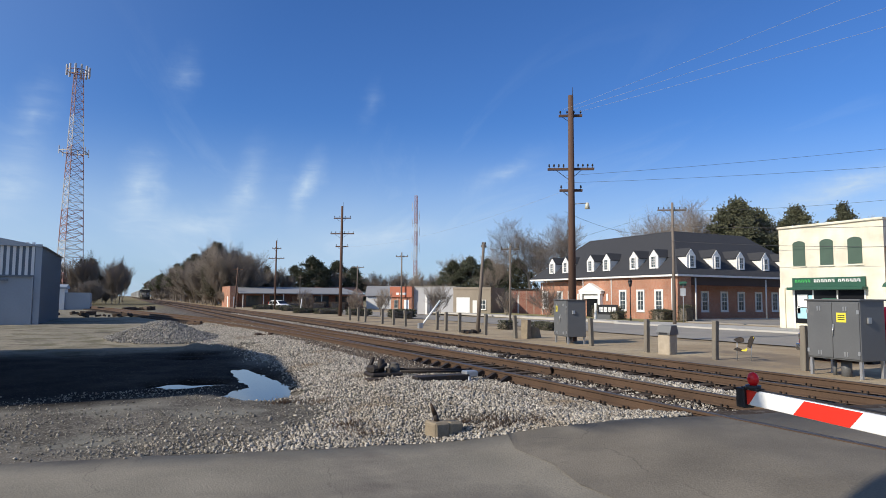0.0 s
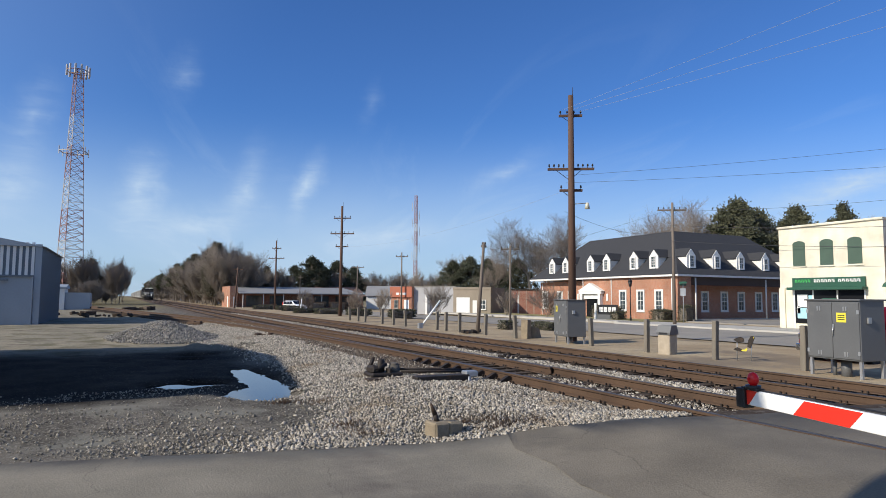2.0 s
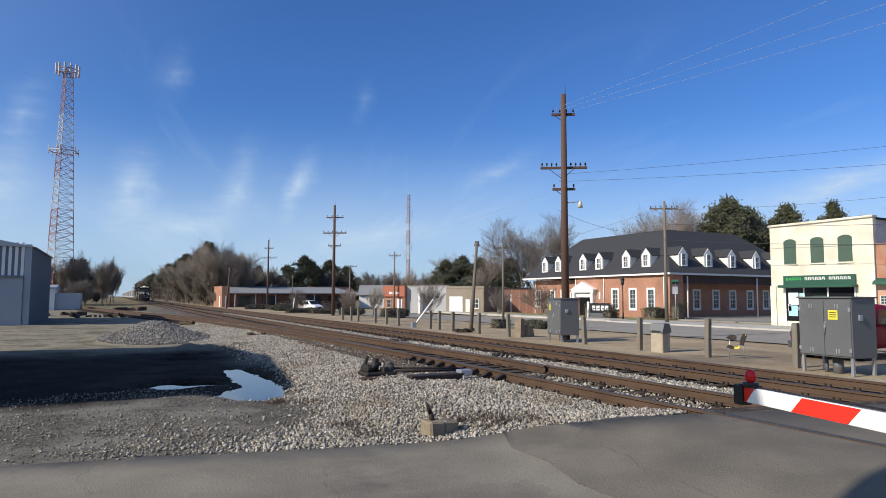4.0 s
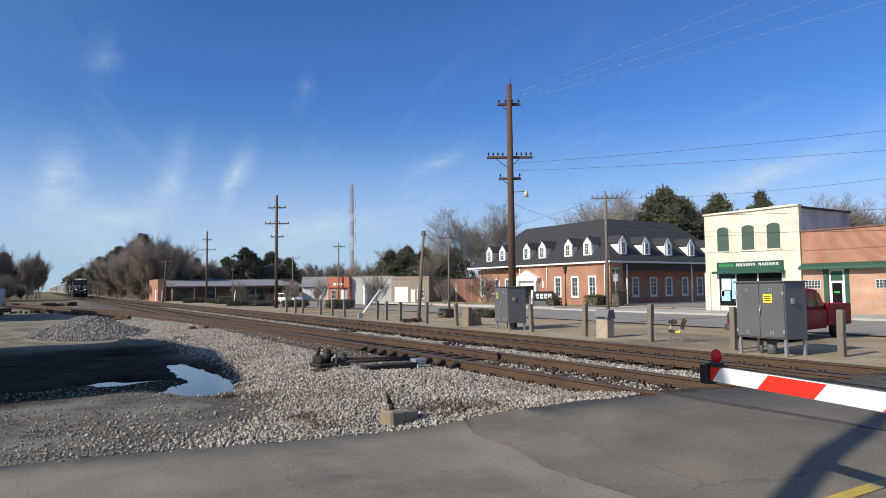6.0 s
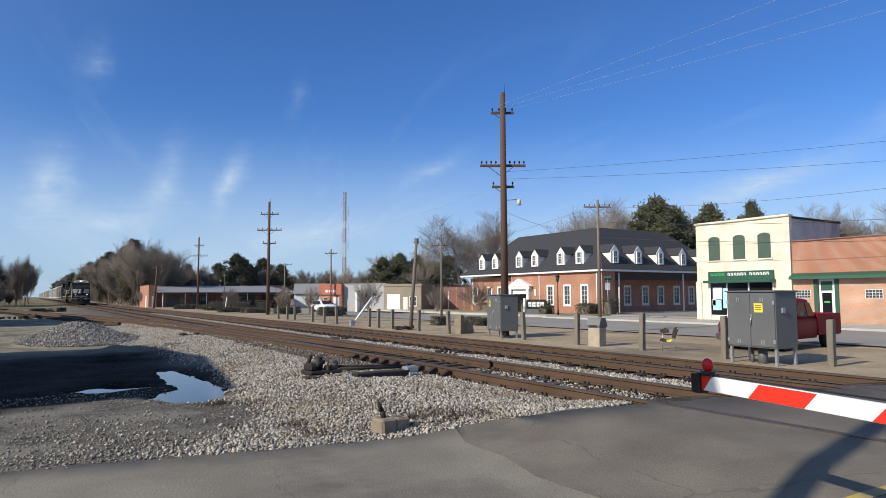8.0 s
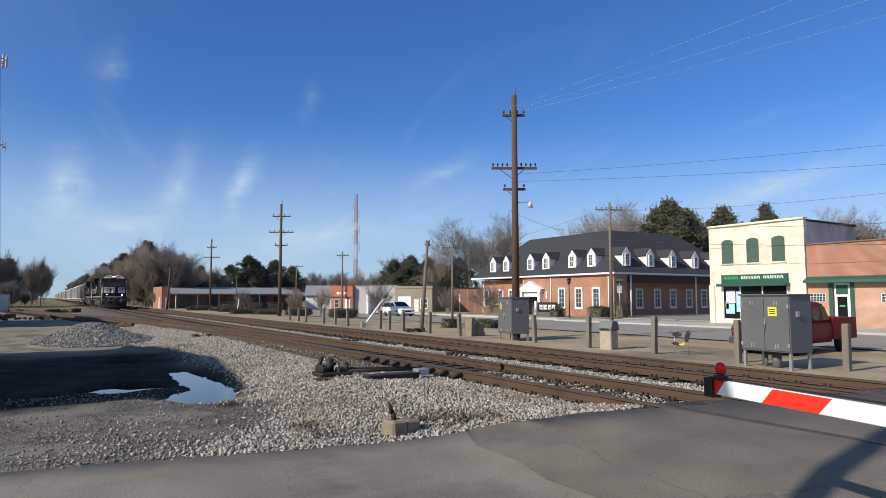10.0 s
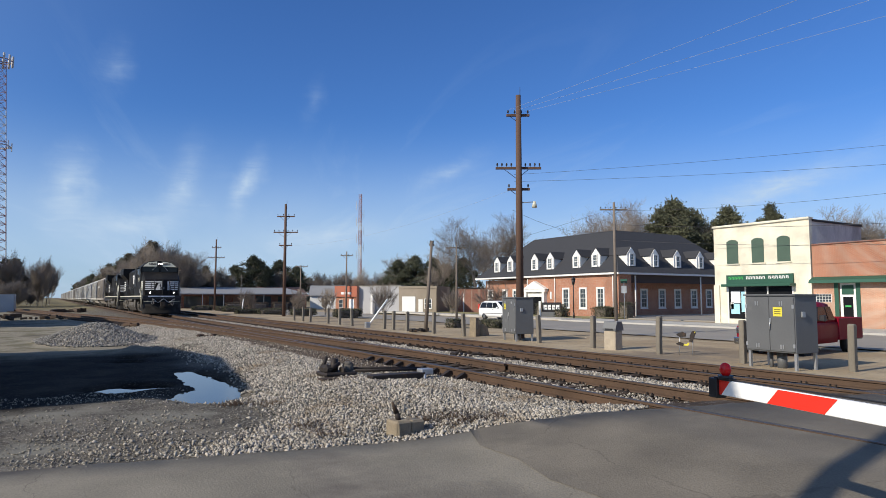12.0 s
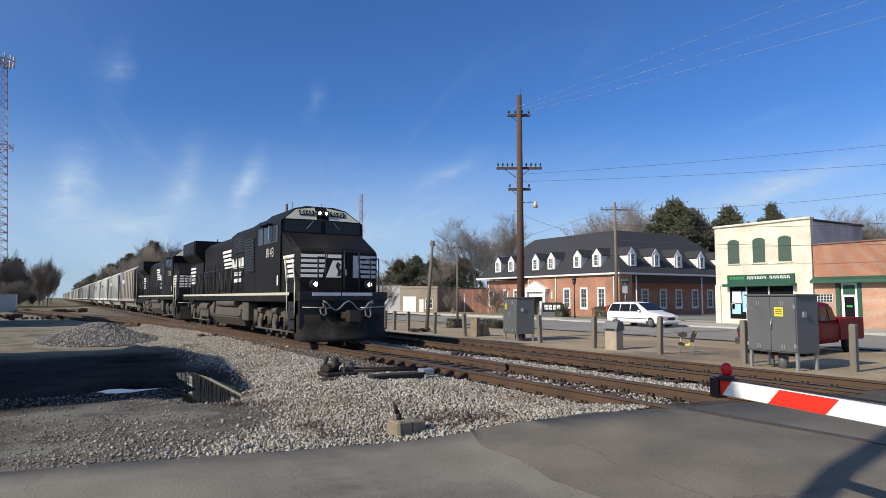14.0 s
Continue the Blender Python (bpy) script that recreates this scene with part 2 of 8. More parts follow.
M_STONE_LOT = mat("lot_gravel_stone", (0.25, 0.225, 0.185), 0.9, vary=0.3, scale=1.2, fine=70, bump=0.3, island=0.6, spec=0.2)
M_STONE_DARK = mat("dirty_ballast_stone", (0.12, 0.095, 0.075), 0.9, vary=0.25, scale=2, fine=70, bump=0.3, island=0.4)
M_POLE = mat("weathered_pole_wood", (0.104, 0.060, 0.043), 0.85, vary=0.3, scale=1.2, fine=45, bump=0.35, stretch=(4, 4, 0.35))
M_POLE_GREY = mat("grey_pole_wood", (0.17, 0.14, 0.115), 0.85, vary=0.3, scale=1.2, fine=45, bump=0.35, stretch=(4, 4, 0.35))
M_POST = mat("grey_timber_post", (0.18, 0.16, 0.13), 0.9, vary=0.3, scale=2, fine=50, bump=0.4, stretch=(3, 3, 0.4))
M_WIRE = mat("cable", (0.05, 0.05, 0.055), 0.6, vary=0.1, bump=0)
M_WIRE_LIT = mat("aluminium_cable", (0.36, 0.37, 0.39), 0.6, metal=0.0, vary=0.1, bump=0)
M_CAB = mat("grey_cabinet_paint", (0.13, 0.134, 0.138), 0.5, metal=0.2, vary=0.1, scale=1.5, fine=20, bump=0.05, dirt=(0.22, 0.21, 0.2), dirt_amount=0.05)
M_GALV = mat("galvanised_steel", (0.42, 0.43, 0.44), 0.45, metal=0.7, vary=0.15, scale=3, fine=30, bump=0.05)
M_YELLOW = mat("yellow_label", (0.70, 0.60, 0.06), 0.6, vary=0.08, bump=0.02)
M_WHITE = mat("white_paint", (0.78, 0.78, 0.76), 0.55, vary=0.06, scale=1.5, fine=25, bump=0.05)
M_TRIM = mat("white_trim", (0.74, 0.73, 0.70), 0.6, vary=0.08, scale=1, fine=20, bump=0.05)
M_SHEET_W = mat("white_reflective_sheeting", (0.82, 0.82, 0.80), 0.4, vary=0.05, scale=4, fine=60, bump=0.03)
M_SHEET_R = mat("red_reflective_sheeting", (0.74, 0.035, 0.02), 0.4, vary=0.06, scale=4, fine=60, bump=0.03)
M_BLACK = mat("black_paint", (0.020, 0.020, 0.022), 0.45, vary=0.25, scale=1.2, fine=20, bump=0.05, dirt=(0.05, 0.046, 0.042), dirt_amount=0.12)
M_LIVERY = mat("grimy_white_livery", (0.74, 0.73, 0.70), 0.55, vary=0.10, scale=1.5, fine=25, bump=0.03, dirt=(0.30, 0.29, 0.27), dirt_amount=0.12)
M_LOCO = mat("black_locomotive_enamel", (0.015, 0.0142, 0.0136), 0.58, vary=0.25, scale=0.8, fine=14, bump=0.04, dirt=(0.034, 0.030, 0.026), dirt_amount=0.15, spec=0.14)
M_PLOW = mat("dusty_plow_paint", (0.024, 0.022, 0.020), 0.8, vary=0.3, scale=1.5, fine=20, bump=0.1, dirt=(0.050, 0.046, 0.040), dirt_amount=0.2, spec=0.15)
M_UNDER = mat("dusty_running_gear", (0.090, 0.080, 0.068), 0.8, vary=0.35, scale=2, fine=25, bump=0.3, dirt=(0.13, 0.11, 0.085), dirt_amount=0.2)
M_GLASS = glass_mat("dark_glass", (0.012, 0.013, 0.015), 0.1, 0.3)
M_GLASS_BLUE = glass_mat("window_glass", (0.06, 0.075, 0.085), 0.05)
M_BRICK = brick_mat("orange_red_brick", (0.40, 0.155, 0.08), (0.31, 0.11, 0.06), (0.42, 0.33, 0.26))
M_BRICK_TAN = brick_mat("salmon_brick", (0.52, 0.27, 0.17), (0.44, 0.215, 0.13), (0.5, 0.42, 0.34))
M_BRICK_DARK = brick_mat("dark_red_brick", (0.25, 0.085, 0.055), (0.19, 0.065, 0.045), (0.3, 0.25, 0.2))
M_CREAM = brick_mat("cream_painted_brick", (0.76, 0.715, 0.58), (0.72, 0.67, 0.53), (0.62, 0.57, 0.45))
M_ROOF = mat("charcoal_shingles", (0.040, 0.041, 0.046), 0.9, vary=0.18, scale=1.2, fine=18, bump=0.5, stretch=(1, 1, 3))
# brown that carries the shade of the upper porch wall
M_PORCH_SHADE = mat("porch_shade_brown", (0.060, 0.042, 0.036), 0.8, vary=0.2, scale=1.5, fine=20, bump=0.1)
M_ROOF_GREY = mat("grey_roof", (0.25, 0.25, 0.25), 0.7, vary=0.12, scale=0.5, fine=8, bump=0.1)
M_STUCCO = mat("stained_cement_render", (0.55, 0.52, 0.475), 0.9, vary=0.3, scale=0.6, fine=12, bump=0.2, dirt=(0.26, 0.24, 0.22), dirt_amount=0.35, stretch=(1, 1, 0.3))
M_BLOCKWALL = mat("grey_block_wall", (0.40, 0.40, 0.41), 0.85, vary=0.08, scale=0.6, fine=12, bump=0.15)
M_TAN = mat("tan_cement_wall", (0.285, 0.24, 0.185), 0.9, vary=0.2, scale=0.6, fine=12, bump=0.2)
M_GREEN = mat("dark_green_paint", (0.022, 0.085, 0.055), 0.55, vary=0.12, scale=1, fine=18, bump=0.05)
M_SHUTTER = mat("faded_green_shutter", (0.060, 0.10, 0.075), 0.7, vary=0.15, scale=1.5, fine=20, bump=0.2)
M_GREEN_TXT = mat("bright_green_lettering", (0.06, 0.42, 0.11), 0.6, vary=0.05, bump=0)
M_ORANGE = mat("orange_metal_fascia", (0.40, 0.125, 0.07), 0.6, vary=0.12, scale=0.8, fine=15, bump=0.05)
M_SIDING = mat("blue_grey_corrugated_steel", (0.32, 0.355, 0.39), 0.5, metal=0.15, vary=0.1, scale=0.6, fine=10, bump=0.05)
# darker copy of the steel: shed side's shade in colour, also plain doors
M_SIDING_D = mat("blue_grey_steel_darker", (0.15, 0.178, 0.21), 0.5, metal=0.15, vary=0.1, scale=0.6, fine=10, bump=0.05)
M_BARK = mat("grey_bark", (0.20, 0.17, 0.14), 0.9, vary=0.3, scale=3, fine=40, bump=0.4)
M_TWIG_WOOD = mat("woodland_twigs", (0.215, 0.182, 0.152), 0.9, vary=0.2, scale=0.5, fine=5, bump=0, each=0.15)
M_TWIG = mat("bare_twigs", (0.24, 0.20, 0.165), 0.9, vary=0.25, scale=1, fine=10, bump=0, each=0.2)
M_NEEDLE = mat("pine_needles", (0.108, 0.110, 0.064), 0.8, vary=0.3, scale=1, fine=10, bump=0, island=0.45, each=0.12)
M_CEDAR = mat("cedar_foliage", (0.082, 0.088, 0.054), 0.8, vary=0.3, scale=1, fine=10, bump=0, island=0.45)
M_BROWNLEAF = mat("brown_winter_leaves", (0.075, 0.055, 0.040), 0.85, vary=0.3, scale=2, fine=14, bump=0, island=0.4)
M_IVY = mat("ivy_clad_branches", (0.105, 0.092, 0.062), 0.85, vary=0.3, scale=1, fine=10, bump=0, island=0.4)
M_HEDGE = mat("clipped_hedge_leaves", (0.062, 0.060, 0.034), 0.8, vary=0.3, scale=2, fine=14, bump=0, island=0.5)
M_TYRE = mat("tyre_rubber", (0.022, 0.022, 0.022), 0.85, vary=0.2, scale=5, fine=40, bump=0.1)
M_CAR_WHITE = mat("white_car_paint", (0.80, 0.80, 0.80), 0.25, vary=0.03, scale=1, fine=10, bump=0, spec=0.6)
M_CAR_RED = mat("dark_red_car_paint", (0.19, 0.006, 0.018), 0.4, vary=0.08, scale=1, fine=10, bump=0, spec=0.06)
M_CHROME = mat("chrome", (0.6, 0.6, 0.6), 0.2, metal=1.0, vary=0.05, bump=0)
M_RED_STEEL = mat("red_tower_paint", (0.33, 0.18, 0.165), 0.6, vary=0.1, bump=0)
M_PINK = mat("tower_white_paint", (0.52, 0.50, 0.49), 0.6, vary=0.1, bump=0)
M_BEIGE = mat("exposed_aggregate_concrete", (0.40, 0.34, 0.26), 0.9, vary=0.25, scale=5, fine=80, bump=0.5)
M_CREAM_STONE = mat("old_concrete_block", (0.24, 0.195, 0.135), 0.9, vary=0.35, scale=5, fine=60, bump=0.5)
M_RUSTLEAF = mat("dry_weeds", (0.24, 0.15, 0.085), 0.9, vary=0.3, scale=5, fine=30, bump=0, island=0.4)
M_SKIRT = mat("yellowed_paint_line", (0.50, 0.36, 0.06), 0.8, vary=0.3, scale=2, fine=30, bump=0.1, dirt=(0.19, 0.17, 0.13), dirt_amount=0.45)
M_BLUE_POSTER = mat("pale_blue_poster", (0.35, 0.62, 0.72), 0.6, vary=0.2, scale=3, fine=9, bump=0)
M_REDLAMP = mat("red_lens_lit", (0.30, 0.006, 0.01), 0.2, vary=0.02, bump=0, emit=(1.0, 0.02, 0.02), power=0.06)
M_HEAD = mat("headlamp_lit", (0.9, 0.9, 0.85), 0.2, vary=0.02, bump=0, emit=(1.0, 0.90, 0.74), power=14.0)
M_BOARD = mat("cream_number_board", (0.55, 0.53, 0.42), 0.5, vary=0.05, bump=0)
M_HOSE = mat("grey_rubber_hose", (0.16, 0.15, 0.14), 0.7, vary=0.2, bump=0.05)
M_GRASS = mat("dry_winter_grass", (0.25, 0.22, 0.10), 0.95, vary=0.3, scale=0.6, fine=20, bump=0.4)
M_HOP = [mat("pale_grey_hopper_paint", (0.64, 0.63, 0.60), 0.6, vary=0.15, scale=0.6, fine=12, bump=0.05, dirt=(0.26, 0.22, 0.18), dirt_amount=0.2, stretch=(1, 1, 0.4)),
         mat("brown_hopper_paint", (0.34, 0.305, 0.265), 0.65, vary=0.18, scale=0.6, fine=12, bump=0.05, dirt=(0.12, 0.10, 0.085), dirt_amount=0.25, stretch=(1, 1, 0.4)),
         mat("grey_hopper_paint", (0.48, 0.465, 0.43), 0.6, vary=0.16, scale=0.6, fine=12, bump=0.05, dirt=(0.18, 0.15, 0.12), dirt_amount=0.25, stretch=(1, 1, 0.4))]


def ground_mat():
    """Beaten earth and old asphalt with loose stone: pale gravel yard, puddled lot painted dark for its shadow, brown
    track bed.
    """
    m = bpy.data.materials.new("gravelly_earth")
    m.use_nodes = True
    n, l = m.node_tree.nodes, m.node_tree.links
    b = n["Principled BSDF"]
    b.inputs["Roughness"].default_value = 0.92
    b.inputs["Specular IOR Level"].default_value = 0.06
    g = n.new("ShaderNodeNewGeometry")

    def noise_at(scale, detail=5, rough=0.55):
        k = n.new("ShaderNodeTexNoise")
        k.inputs["Scale"].default_value, k.inputs["Detail"].default_value, k.inputs["Roughness"].default_value = scale, detail, rough
        l.new(g.outputs["Position"], k.inputs["Vector"])
        return k.outputs["Fac"]

    def blend(fac, a, c):
        k = n.new("ShaderNodeMix")
        k.data_type = "RGBA"
        l.new(fac, k.inputs[0])
        for i, v in ((6, a), (7, c)):
            if isinstance(v, tuple):
                k.inputs[i].default_value = (*v, 1)
            else:
                l.new(v, k.inputs[i])
        return k.outputs[2]

    def step(v, lo, hi):
        k = n.new("ShaderNodeMapRange")
        k.inputs["From Min"].default_value, k.inputs["From Max"].default_value = lo, hi
        k.interpolation_type = "SMOOTHSTEP"
        l.new(v, k.inputs["Value"])
        return k.outputs[0]

    def both(a, c):
        k = n.new("ShaderNodeMath")
        k.operation = "MULTIPLY"
        l.new(a, k.inputs[0]), l.new(c, k.inputs[1])
        return k.outputs[0]

    sx = n.new("ShaderNodeSeparateXYZ")
    wob = n.new("ShaderNodeTexNoise")
    wob.inputs["Scale"].default_value = 0.5
    l.new(g.outputs["Position"], wob.inputs["Vector"])
    off = n.new("ShaderNodeVectorMath")
    off.operation = "MULTIPLY_ADD"
    l.new(wob.outputs["Color"], off.inputs[0])
    off.inputs[1].default_value = (2.2, 2.2, 0)
    l.new(g.outputs["Position"], off.inputs[2])
    l.new(off.outputs[0], sx.inputs[0])
    x, y = sx.outputs["X"], sx.outputs["Y"]
    # loose pale stone on earth, darkened so the gaps between stones look shaded
    stony = blend(step(noise_at(22, 3), 0.45, 0.62), (0.10, 0.088, 0.072), (0.21, 0.19, 0.16))
    yard = blend(step(noise_at(0.35), 0.35, 0.7), (0.235, 0.205, 0.152), (0.32, 0.285, 0.215))
    yard = blend(step(noise_at(9, 4), 0.42, 0.7), yard, (0.20, 0.185, 0.15))
    yard = blend(step(noise_at(0.8, 6, 0.65), 0.48, 0.62), yard, (0.155, 0.142, 0.095))
    yard = blend(step(noise_at(0.45, 5, 0.6), 0.58, 0.7), yard, (0.12, 0.105, 0.085))
    # wet lot, its colour darkened to carry the shadow cast over it
    shaded_lot = blend(step(noise_at(1.1, 6), 0.38, 0.66), (0.012, 0.0105, 0.009), (0.036, 0.031, 0.025))
    shaded_lot = blend(step(noise_at(30, 3), 0.60, 0.70), shaded_lot, (0.13, 0.115, 0.095))
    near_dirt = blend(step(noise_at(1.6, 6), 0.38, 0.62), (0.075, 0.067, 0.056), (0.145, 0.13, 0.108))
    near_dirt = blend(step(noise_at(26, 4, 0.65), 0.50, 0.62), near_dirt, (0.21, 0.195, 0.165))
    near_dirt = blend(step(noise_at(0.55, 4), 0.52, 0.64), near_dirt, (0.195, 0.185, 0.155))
    # front edge of the painted shadow: lighter dirt before it, darkened lot behind
    shaded_lot = blend(step(y, 12.6, 13.6), near_dirt, shaded_lot)
    far_earth = blend(step(noise_at(0.02), 0.4, 0.62), (0.17, 0.145, 0.085), (0.22, 0.19, 0.115))
    bed = blend(step(noise_at(1.3, 6), 0.35, 0.65), (0.055, 0.042, 0.033), (0.10, 0.08, 0.064))
    bed = blend(step(noise_at(14, 3), 0.55, 0.66), bed, (0.16, 0.14, 0.12))
    bed = blend(step(y, 24, 70), bed, blend(step(noise_at(0.9, 5), 0.35, 0.65), (0.105, 0.080, 0.063), (0.16, 0.128, 0.105)))
    lot = blend(step(noise_at(0.3, 6), 0.35, 0.68), (0.33, 0.255, 0.165), (0.42, 0.34, 0.23))
    lot = blend(step(noise_at(0.11, 6, 0.65), 0.50, 0.60), lot, (0.23, 0.185, 0.135))
    lot = blend(step(noise_at(7, 4), 0.55, 0.75), lot, (0.22, 0.19, 0.15))
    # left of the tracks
    col = blend(step(y, 21.5, 26.0), shaded_lot, yard)
    col = blend(both(step(x, 3.6, 5.0), step(y, 3.0, 6.0)), col, stony)
    col = blend(step(y, 75, 130), col, far_earth)
    col = blend(step(x, 6.6, 7.2), col, bed)
    col = blend(step(x, 14.9, 16.0), col, lot)
    col = blend(step(x, 60, 80), col, far_earth)
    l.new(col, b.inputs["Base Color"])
    rn = noise_at(1.1, 6)
    mr = n.new("ShaderNodeMapRange")
    mr.inputs["To Min"].default_value, mr.inputs["To Max"].default_value = 0.75, 1.0
    l.new(rn, mr.inputs["Value"])
    l.new(mr.outputs[0], b.inputs["Roughness"])
    bp = n.new("ShaderNodeBump")
    bp.inputs["Strength"].default_value, bp.inputs["Distance"].default_value = 0.7, 0.03
    l.new(noise_at(18, 4, 0.6), bp.inputs["Height"])
    l.new(bp.outputs[0], b.inputs["Normal"])
    return m


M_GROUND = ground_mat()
M_WATER = bpy.data.materials.new("still_water")
M_WATER.use_nodes = True
_b = M_WATER.node_tree.nodes["Principled BSDF"]
_b.inputs["Base Color"].default_value = (0.012, 0.012, 0.011, 1)
_b.inputs["Roughness"].default_value, _b.inputs["IOR"].default_value = 0.03, 1.33
_b.inputs["Specular IOR Level"].default_value = 0.9


# ---------------------------------------------------------------- building blocks
def part(name, bm, material, parent=None, label=""):
    """Links a bmesh as one mesh object under a thing or a part."""
    me = bpy.data.meshes.new(name)
    bm.to_mesh(me)
    bm.free()
    for m in (material if isinstance(material, (list, tuple)) else [material]):
        me.materials.append(m)
    ob = new(name, me)
    ob.parent = parent
    if label:
        tagged(ob, label)
    return ob


def thing(name, label, category, m=None, group="", kind=""):
    ob = new(name)
    ob.empty_display_size = 0.2
    if m is not None:
        ob.matrix_world = m
    return tagged(ob, label, category, group, kind)


def box(bm, lo, hi, mi=0, bevel=0.0):
    x0, y0, z0 = lo
    x1, y1, z1 = hi
    v = [bm.verts.new(p) for p in ((x0, y0, z0), (x1, y0, z0), (x1, y1, z0), (x0, y1, z0), (x0, y0, z1), (x1, y0, z1), (x1, y1, z1), (x0, y1, z1))]
    fs = [bm.faces.new([v[i] for i in q]) for q in ((3, 2, 1, 0), (4, 5, 6, 7), (0, 1, 5, 4), (1, 2, 6, 5), (2, 3, 7, 6), (3, 0, 4, 7))]
    for f in fs:
        f.material_index = mi
    if bevel:
        es = list({e for f in fs for e in f.edges})
        bmesh.ops.bevel(bm, geom=es, offset=bevel, segments=1, affect="EDGES", material=-1)
    return v


def B(*args, **kw):
    bm = bmesh.new()
    box(bm, *args, **kw)
    return bm


def rod(bm, a, b, r0, r1=None, n=8, mi=0, caps=True):
    """A tapered round bar from a to b."""
    a, b = Vector(a), Vector(b)
    r1 = r0 if r1 is None else r1
    d = (b - a).normalized()
    u = d.orthogonal().normalized()
    w = d.cross(u)
    ring = []
    for p, r in ((a, r0), (b, r1)):
        ring.append([bm.verts.new(p + (u * math.cos(k * math.tau / n) + w * math.sin(k * math.tau / n)) * r) for k in range(n)])
    for k in range(n):
        f = bm.faces.new((ring[0][k], ring[0][(k + 1) % n], ring[1][(k + 1) % n], ring[1][k]))
        f.material_index, f.smooth = mi, n > 5
    if caps:
        bm.faces.new(ring[0][::-1]).material_index = mi
        bm.faces.new(ring[1]).material_index = mi


def rods(items, n=6):
    bm = bmesh.new()
    for it in items:
        rod(bm, it[0], it[1], it[2], it[3] if len(it) > 3 else None, n)
    return bm


def prism(bm, poly, axis, lo, hi, mi=0):
    """Extrudes a closed outline, given in the plane across axis, from lo to hi along it."""
    def at(p, d):
        return {"x": (d, p[0], p[1]), "y": (p[0], d, p[1]), "z": (p[0], p[1], d)}[axis]
    a = [bm.verts.new(at(p, lo)) for p in poly]
    b = [bm.verts.new(at(p, hi)) for p in poly]
    fs = [bm.faces.new(a[::-1]), bm.faces.new(b)]
    for k in range(len(poly)):
        fs.append(bm.faces.new((a[k], a[(k + 1) % len(poly)], b[(k + 1) % len(poly)], b[k])))
    for f in fs:
        f.material_index = mi
    bmesh.ops.recalc_face_normals(bm, faces=fs)
    return fs


def P(poly, axis, lo, hi):
    bm = bmesh.new()
    prism(bm, poly, axis, lo, hi)
    return bm


def mesh_from(name, verts, faces, material):
    me = bpy.data.meshes.new(name)
    me.from_pydata(verts, [], faces)
    me.update()
    me.materials.append(material)
    return me


def lettering(name, body, size, m, material, parent, label="", depth=0.004):
    """Raised letters in the built-in face, turned into a mesh."""
    cu = bpy.data.curves.new(name, "FONT")
    cu.body, cu.size, cu.extrude, cu.align_x, cu.align_y = body, size, depth, "CENTER", "CENTER"
    tmp = bpy.data.objects.new(name + "_curve", cu)
    me = bpy.data.meshes.new_from_object(tmp)
    bpy.data.objects.remove(tmp)
    bpy.data.curves.remove(cu)
    me.materials.append(material)
    ob = new(name, me)
    ob.parent = parent
    ob.matrix_basis = m
    if label:
        tagged(ob, label)
    return ob


def tube(pts, r, n=5):
    """One continuous round cable through points."""
    bm = bmesh.new()
    rings = []
    for i, p in enumerate(pts):
        d = (pts[min(i + 1, len(pts) - 1)] - pts[max(i - 1, 0)]).normalized()
        u = d.cross(Vector((0, 0, 1)))
        u = u.normalized() if u.length > 1e-3 else Vector((1, 0, 0))
        w = u.cross(d)
        rings.append([bm.verts.new(p + (u * math.cos(k * math.tau / n) + w * math.sin(k * math.tau / n)) * r) for k in range(n)])
    for a, b in zip(rings, rings[1:]):
        for k in range(n):
            bm.faces.new((a[k], a[(k + 1) % n], b[(k + 1) % n], b[k])).smooth = True
    bm.faces.new(rings[0][::-1]), bm.faces.new(rings[-1])
    return bm


def smooth(t):
    t = min(1.0, max(0.0, t))
    return t * t * (3 - 2 * t)


def lerp(a, b, t):
    return a + (b - a) * t


# ---------------------------------------------------------------- ground, road, tracks
ROAD_SLOPE = -0.215                     # the road crosses the tracks a little askew
RAIL_Z = 0.61
TRACKS = (7.85, 11.50)                  # centre lines of the two tracks
PUDDLES = [(2.82, 15.4, 0.30, 1.35, 0.20, 0.12), (2.95, 13.9, 0.36, 0.75, 0.20, 0.12), (2.58, 12.3, 0.60, 0.85, 0.0, 0.125), (1.62, 14.0, 0.42, 0.34, 0.1, 0.17), (1.20, 14.05, 0.30, 0.52, 0.0, 0.17),
           (-1.02, 22.1, 0.60, 0.50, 0.0, 0.17), (0.80, 14.05, 0.20, 0.24, 0.0, 0.17), (1.80, 19.7, 0.40, 0.26, 0.0, 0.16), (2.15, 20.95, 0.42, 0.28, 0.0, 0.16)]
WATER_Z = 0.235


def road_far(x):
    return 7.58 + ROAD_SLOPE * x


def road_near(x):
    return -1.3 + ROAD_SLOPE * x


def road_z(x):
    if x < 6.2:
        return lerp(0.40, 0.605, smooth((x - 3.4) / 2.8))
    if x < 13.4:
        return 0.605
    return lerp(0.605, 0.03, smooth((x - 13.4) / 9.0))


